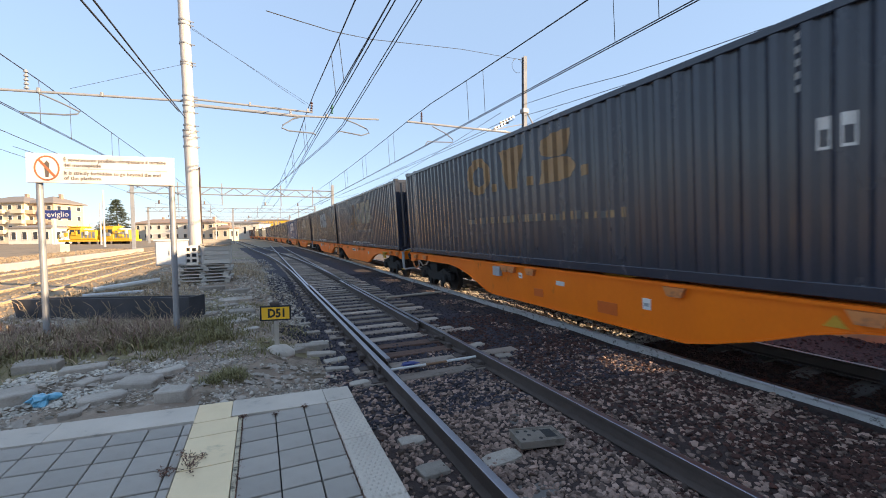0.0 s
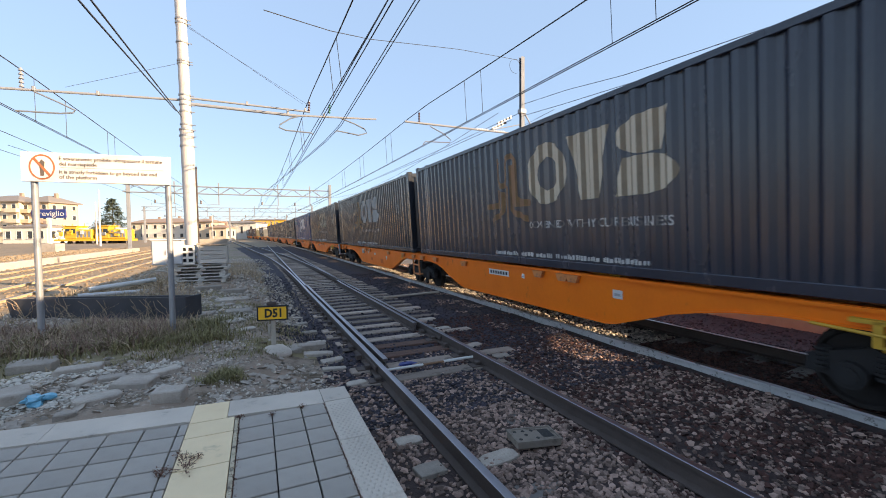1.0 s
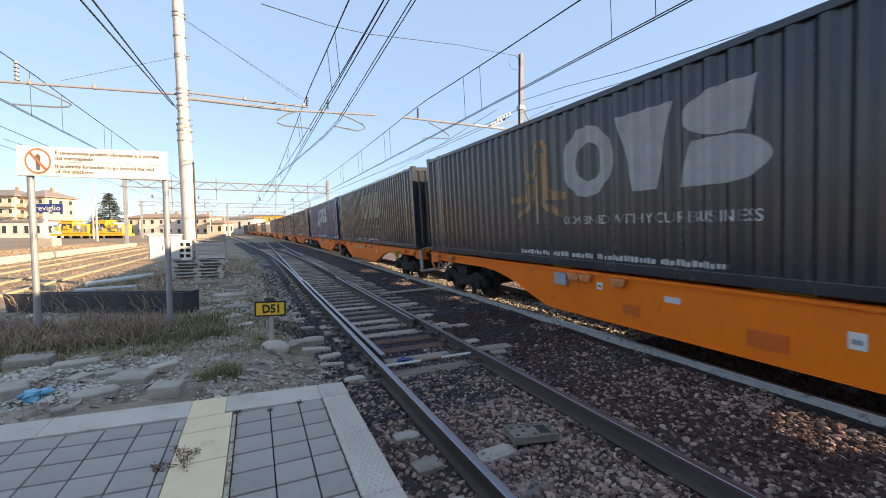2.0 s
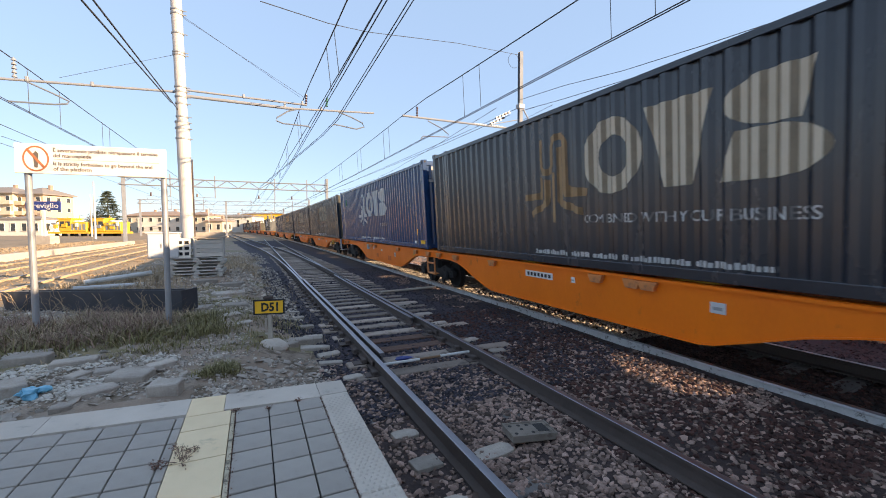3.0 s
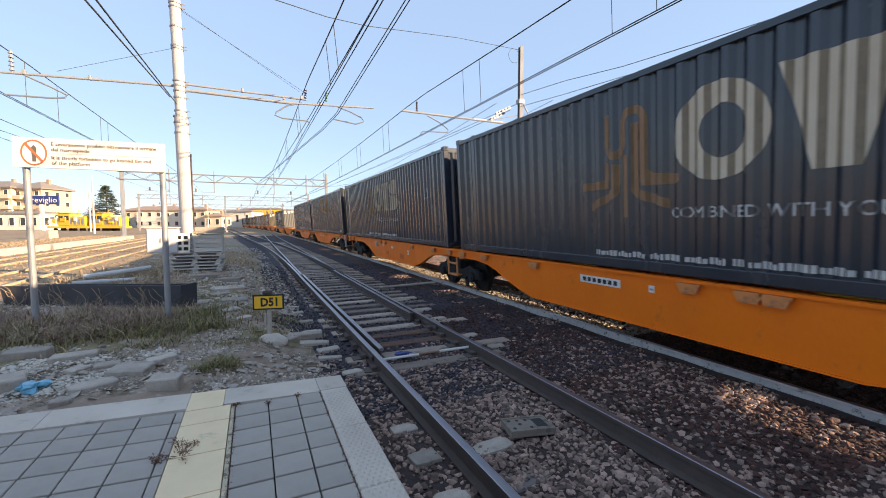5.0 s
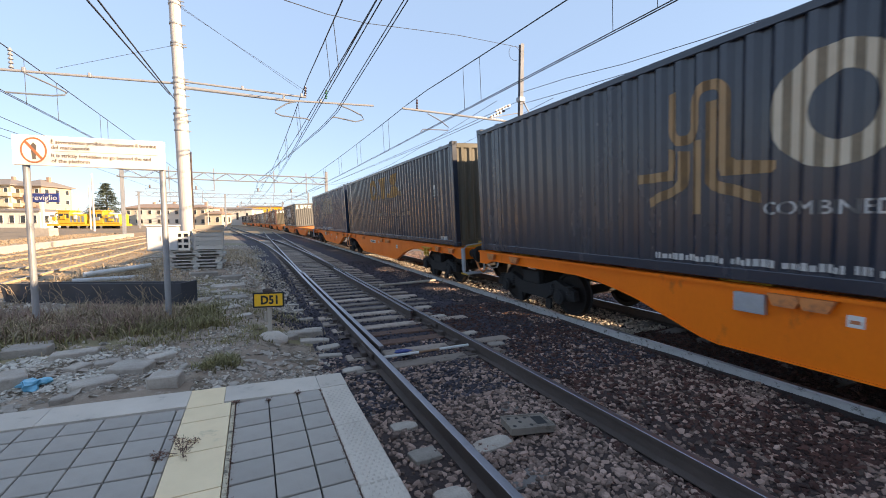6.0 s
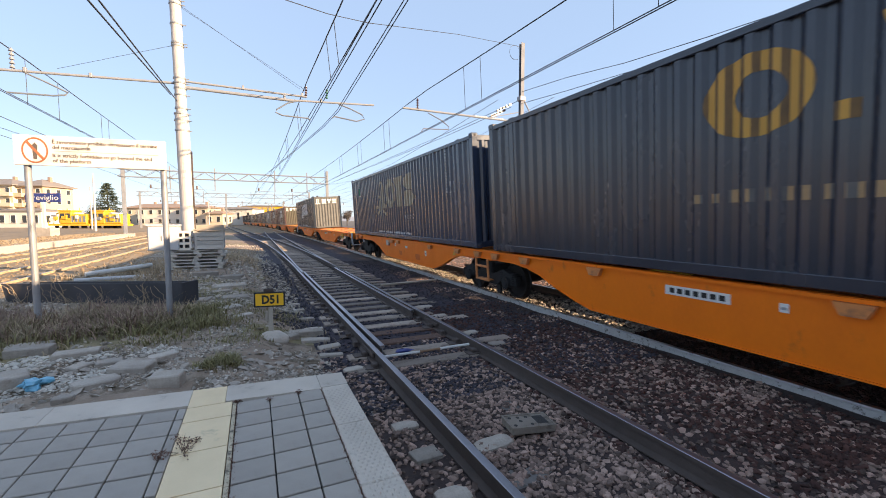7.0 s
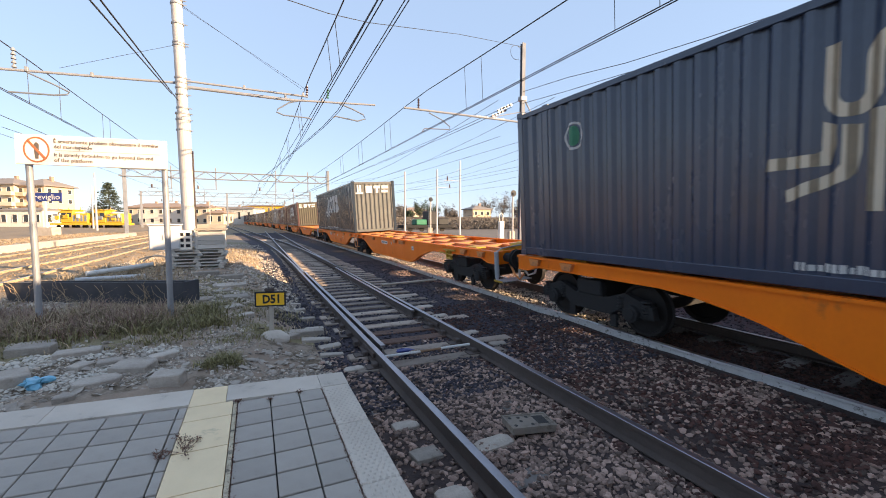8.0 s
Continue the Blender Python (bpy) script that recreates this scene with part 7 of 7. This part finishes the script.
# slab ends beside the side rail
for k, (x, y, w, d, h, a) in enumerate(((0.66, 7.20, 0.80, 0.26, 0.07, 10), (0.86, 6.86, 0.50, 0.22, 0.05, -5), (1.02, 6.45, 0.36, 0.20, 0.05, 5), (0.98, 6.05, 0.36, 0.16, 0.04, -6), (1.14, 5.28, 0.26, 0.16, 0.04, 0),
                                        (0.50, 6.90, 0.24, 0.16, 0.06, 40), (0.92, 7.55, 0.34, 0.18, 0.05, 0), (0.90, 8.4, 0.30, 0.20, 0.05, 3), (0.80, 9.2, 0.30, 0.18, 0.05, -2), (0.78, 10.0, 0.3, 0.18, 0.05, 4))):
    slab_piece(x, y, w, d, h, a, seed=k + 14, label="flat pale slab end beside the rail")
# pieces in the ballast
for k, (x, y, w, d, h, a) in enumerate(((2.45, 8.0, 0.4, 0.2, 0.03, 0), (3.38, 6.2, 0.34, 0.22, 0.035, 10), (3.52, 5.5, 0.28, 0.18, 0.035, -12), (3.42, 7.6, 0.4, 0.2, 0.03, 6), (3.50, 8.6, 0.42, 0.22, 0.03, -6),
                                        (3.4, 9.8, 0.5, 0.2, 0.03, 2), (1.25, 3.04, 0.26, 0.20, 0.03, 4), (1.26, 3.58, 0.26, 0.16, 0.03, -2), (1.86, 2.97, 0.40, 0.18, 0.02, 2), (1.24, 2.49, 0.26, 0.2, 0.03, 0))):
    slab_piece(x, y, w, d, h, a, lift=0.008 if y < 4 else 0.0, seed=k + 24, label="flat pale slab piece sunk in the ballast")


def pipes_heap():
    ob = thing("pipe", Matrix.Translation((-3.45, 14.6, 0.20)) @ Matrix.Rotation(radians(28), 4, "Z"), "pale discarded pipe lying behind the trough", "pipe")
    part("tube", rods([((-0.9, 0, 0.12), (0.7, 0.1, 0.24))], 0.07, 12), M["paint_white"], ob)
    ob = thing("pipe", Matrix.Translation((-3.0, 13.4, 0.22)) @ Matrix.Rotation(radians(8), 4, "Z"), "thin grey pipe lying on rubble", "pipe")
    part("tube", rods([((-1.2, 0, 0.06), (1.0, 0.1, 0.06))], 0.05, 10), M["cabinet"], ob)
    ob = thing("cable_coil", Matrix.Translation((-2.75, 14.9, 0.25)), "loose coil of pale cable", "cable")
    part("loop", path_tube([(0.32 * math.cos(a) * (1 + 0.03 * i), 0.1 * math.sin(a * 0.7), 0.22 + 0.24 * math.sin(a)) for i, a in enumerate([0.4 * j for j in range(34)])], 0.02, 5), M["concrete"], ob)


pipes_heap()
bag = thing("plastic_bag", Matrix.Translation((-2.02, 5.28, land(-2.02, 5.28))), "crumpled light blue plastic bag in the rubble", "litter")
part("body", lump((0, 0, 0.05), (0.10, 0.08, 0.055), 9, 3, 0.5), M["bag_blue"], bag)


def blades(name, count, spot, high, material, label, seed, lean=0.6, wide=0.008):
    """Grass as many bent blades in one mesh."""
    rng = random.Random(seed)
    vs, fs = [], []
    for _ in range(count):
        p = spot(rng)
        if p is None:
            continue
        x, y, z = p
        a, h = rng.uniform(0, 6.28), rng.uniform(*high)
        l = rng.uniform(0.1, lean) * h
        dx, dy = math.cos(a), math.sin(a)
        n = len(vs)
        w = wide * rng.uniform(0.6, 1.3)
        for t, k in ((0, 1.0), (0.5, 0.8), (1.0, 0.15)):
            bx, by, bz = x + dx * l * t * t * 1.6, y + dy * l * t * t * 1.6, z + h * t * (1 - 0.3 * t * l / h)
            vs += [(bx - dy * w * k, by + dx * w * k, bz), (bx + dy * w * k, by - dx * w * k, bz)]
        fs += [(n, n + 1, n + 3, n + 2), (n + 2, n + 3, n + 5, n + 4)]
    me = bpy.data.meshes.new(name)
    me.from_pydata(vs, [], fs)
    me.materials.append(M[material])
    return tagged(new(name, me), label, "grass", kind="stuff")


def tufts(cx, cy, rx, ry, n, seed, spread=0.14):
    r0 = random.Random(seed)
    hearts = [(cx + r0.uniform(-1, 1) * rx, cy + r0.uniform(-1, 1) * ry) for _ in range(n)]

    def spot(rng):
        hx, hy = hearts[rng.randrange(n)]
        x, y = hx + rng.gauss(0, spread), hy + rng.gauss(0, spread)
        if (y < front_edge(x) + 0.05 and x < 0.8):
            return None
        return x, y, land(x, y) - 0.02
    return spot


blades("grass_dry", 4200, tufts(-2.75, 8.35, 1.5, 0.85, 40, 1, 0.15), (0.07, 0.30), "grass_dry", "tangle of dry winter grass", 31, 1.6)
blades("grass_brown", 3200, tufts(-2.9, 8.2, 1.3, 1.0, 26, 22, 0.2), (0.10, 0.34), "weed_brown", "brown tangle of dead weed stalks", 38, 1.3, 0.006)
blades("grass_green", 4200, tufts(-2.0, 7.9, 1.5, 0.9, 80, 2), (0.05, 0.24), "grass_green", "low green grass among rubble", 32, 0.8)
blades("grass_sparse", 9000, tufts(-1.9, 8.5, 2.6, 2.2, 150, 3), (0.03, 0.12), "grass_green", "sparse short weeds in the dirt", 33, 0.9, 0.006)
blades("grass_sparse_dry", 3200, tufts(-1.6, 10.6, 2.9, 4.2, 200, 4, 0.2), (0.04, 0.15), "grass_dry", "sparse dry stalks in the dirt", 34, 1.0, 0.006)
blades("grass_tuft", 900, tufts(-0.42, 5.25, 0.12, 0.12, 7, 5, 0.08), (0.05, 0.14), "grass_green", "small green tuft by the platform end", 35, 0.9, 0.006)
blades("grass_track", 5000, tufts(-2.2, 22.0, 2.2, 8.0, 160, 16, 0.3), (0.05, 0.28), "grass_dry", "dry weeds along the curving track", 37, 0.9, 0.012)
blades("grass_far", 2600, tufts(-3.4, 13.5, 1.8, 3.0, 90, 6, 0.25), (0.06, 0.25), "grass_dry", "dry weeds behind the trough", 36, 0.9, 0.01)


blades("grass_platform", 2200, lambda r: (r.uniform(-17.4, -13.3), r.uniform(20, 59), 0.29) if r.random() < 0.6 else (r.uniform(-13.0, -11.9), r.uniform(14, 59), -0.16), (0.03, 0.12), "grass_dry", "dry weeds on the far platform and its edge", 41, 0.9, 0.02)
scatter("rubble_platform", 2600, lambda r: (r.uniform(-17.4, -13.4), 20 + 39 * r.random(), 0.30), (0.03, 0.10), "gravel_far", "loose stones strewn on the far platform", 42)


def weed(x, y, z, h, seed, n=26, material="weed_red", label="small dry reddish weed growing from a joint"):
    rng = random.Random(seed)
    ob = thing("weed", Matrix.Translation((x, y, z)), label, "weed", "weeds")
    stems, bm = [], bmesh.new()
    for i in range(n):
        a = rng.uniform(0, 6.28)
        tip = Vector((math.cos(a) * h * rng.uniform(0.3, 1.3), math.sin(a) * h * rng.uniform(0.3, 1.3), h * rng.uniform(0.15, 0.7)))
        stems.append(((0, 0, 0), tuple(tip), 0.0022, 0.001))
        for k in range(7):
            c = tip * rng.uniform(0.35, 1.05) + Vector((rng.gauss(0, 0.012), rng.gauss(0, 0.012), rng.gauss(0, 0.008)))
            u = Vector((rng.uniform(-1, 1), rng.uniform(-1, 1), rng.uniform(-0.3, 0.6))).normalized() * 0.010
            w = u.cross(Vector((0.3, 0.2, 1))).normalized() * 0.005
            bm.faces.new([bm.verts.new(c + u), bm.verts.new(c + w), bm.verts.new(c - u), bm.verts.new(c - w)])
    part("stem", tapered(stems), M[material], ob)["kind"] = "stuff"
    part("foliage", bm, M[material], ob)["kind"] = "stuff"


weed(-0.46, 3.02, PZ - 0.01, 0.11, 1, 11)
weed(-0.48, 3.16, PZ - 0.01, 0.09, 2, 9)
weed(-0.58, 3.02, PZ - 0.01, 0.06, 3, 10)
weed(0.31, 3.68, PZ - 0.01, 0.04, 4, 12)
weed(-0.17, 3.70, PZ - 0.01, 0.03, 5, 8)
weed(0.07, 3.62, PZ - 0.01, 0.025, 6, 8)
for i, (x, y, h) in enumerate(((-1.75, 9.15, 0.6), (-3.0, 9.75, 0.5), (-1.35, 8.6, 0.45), (-2.3, 9.3, 0.55), (-1.15, 8.7, 0.35))):
    weed(x, y, land(x, y), h, 10 + i, 14, "grass_dry", "tall dry weed stalks before the trough")
blades("moss_joint", 1500, lambda r: (0.504 + r.gauss(0, 0.008) if r.random() < 0.5 else -0.169 + r.gauss(0, 0.008), r.uniform(1.2, 3.7), PZ - 0.012), (0.006, 0.02), "weed_red", "tiny weeds in the paving joints", 40, 0.9, 0.003)

pipe_across = thing("conduit", Matrix.Translation((0, 0, 0)), "thin pale conduit lying across the oily ballast", "pipe")
part("tube", path_tube([(3.35, 11.6, -0.10), (4.0, 11.9, -0.13), (5.3, 11.95, -0.10)], 0.035, 8), M["concrete"], pipe_across)

motions()
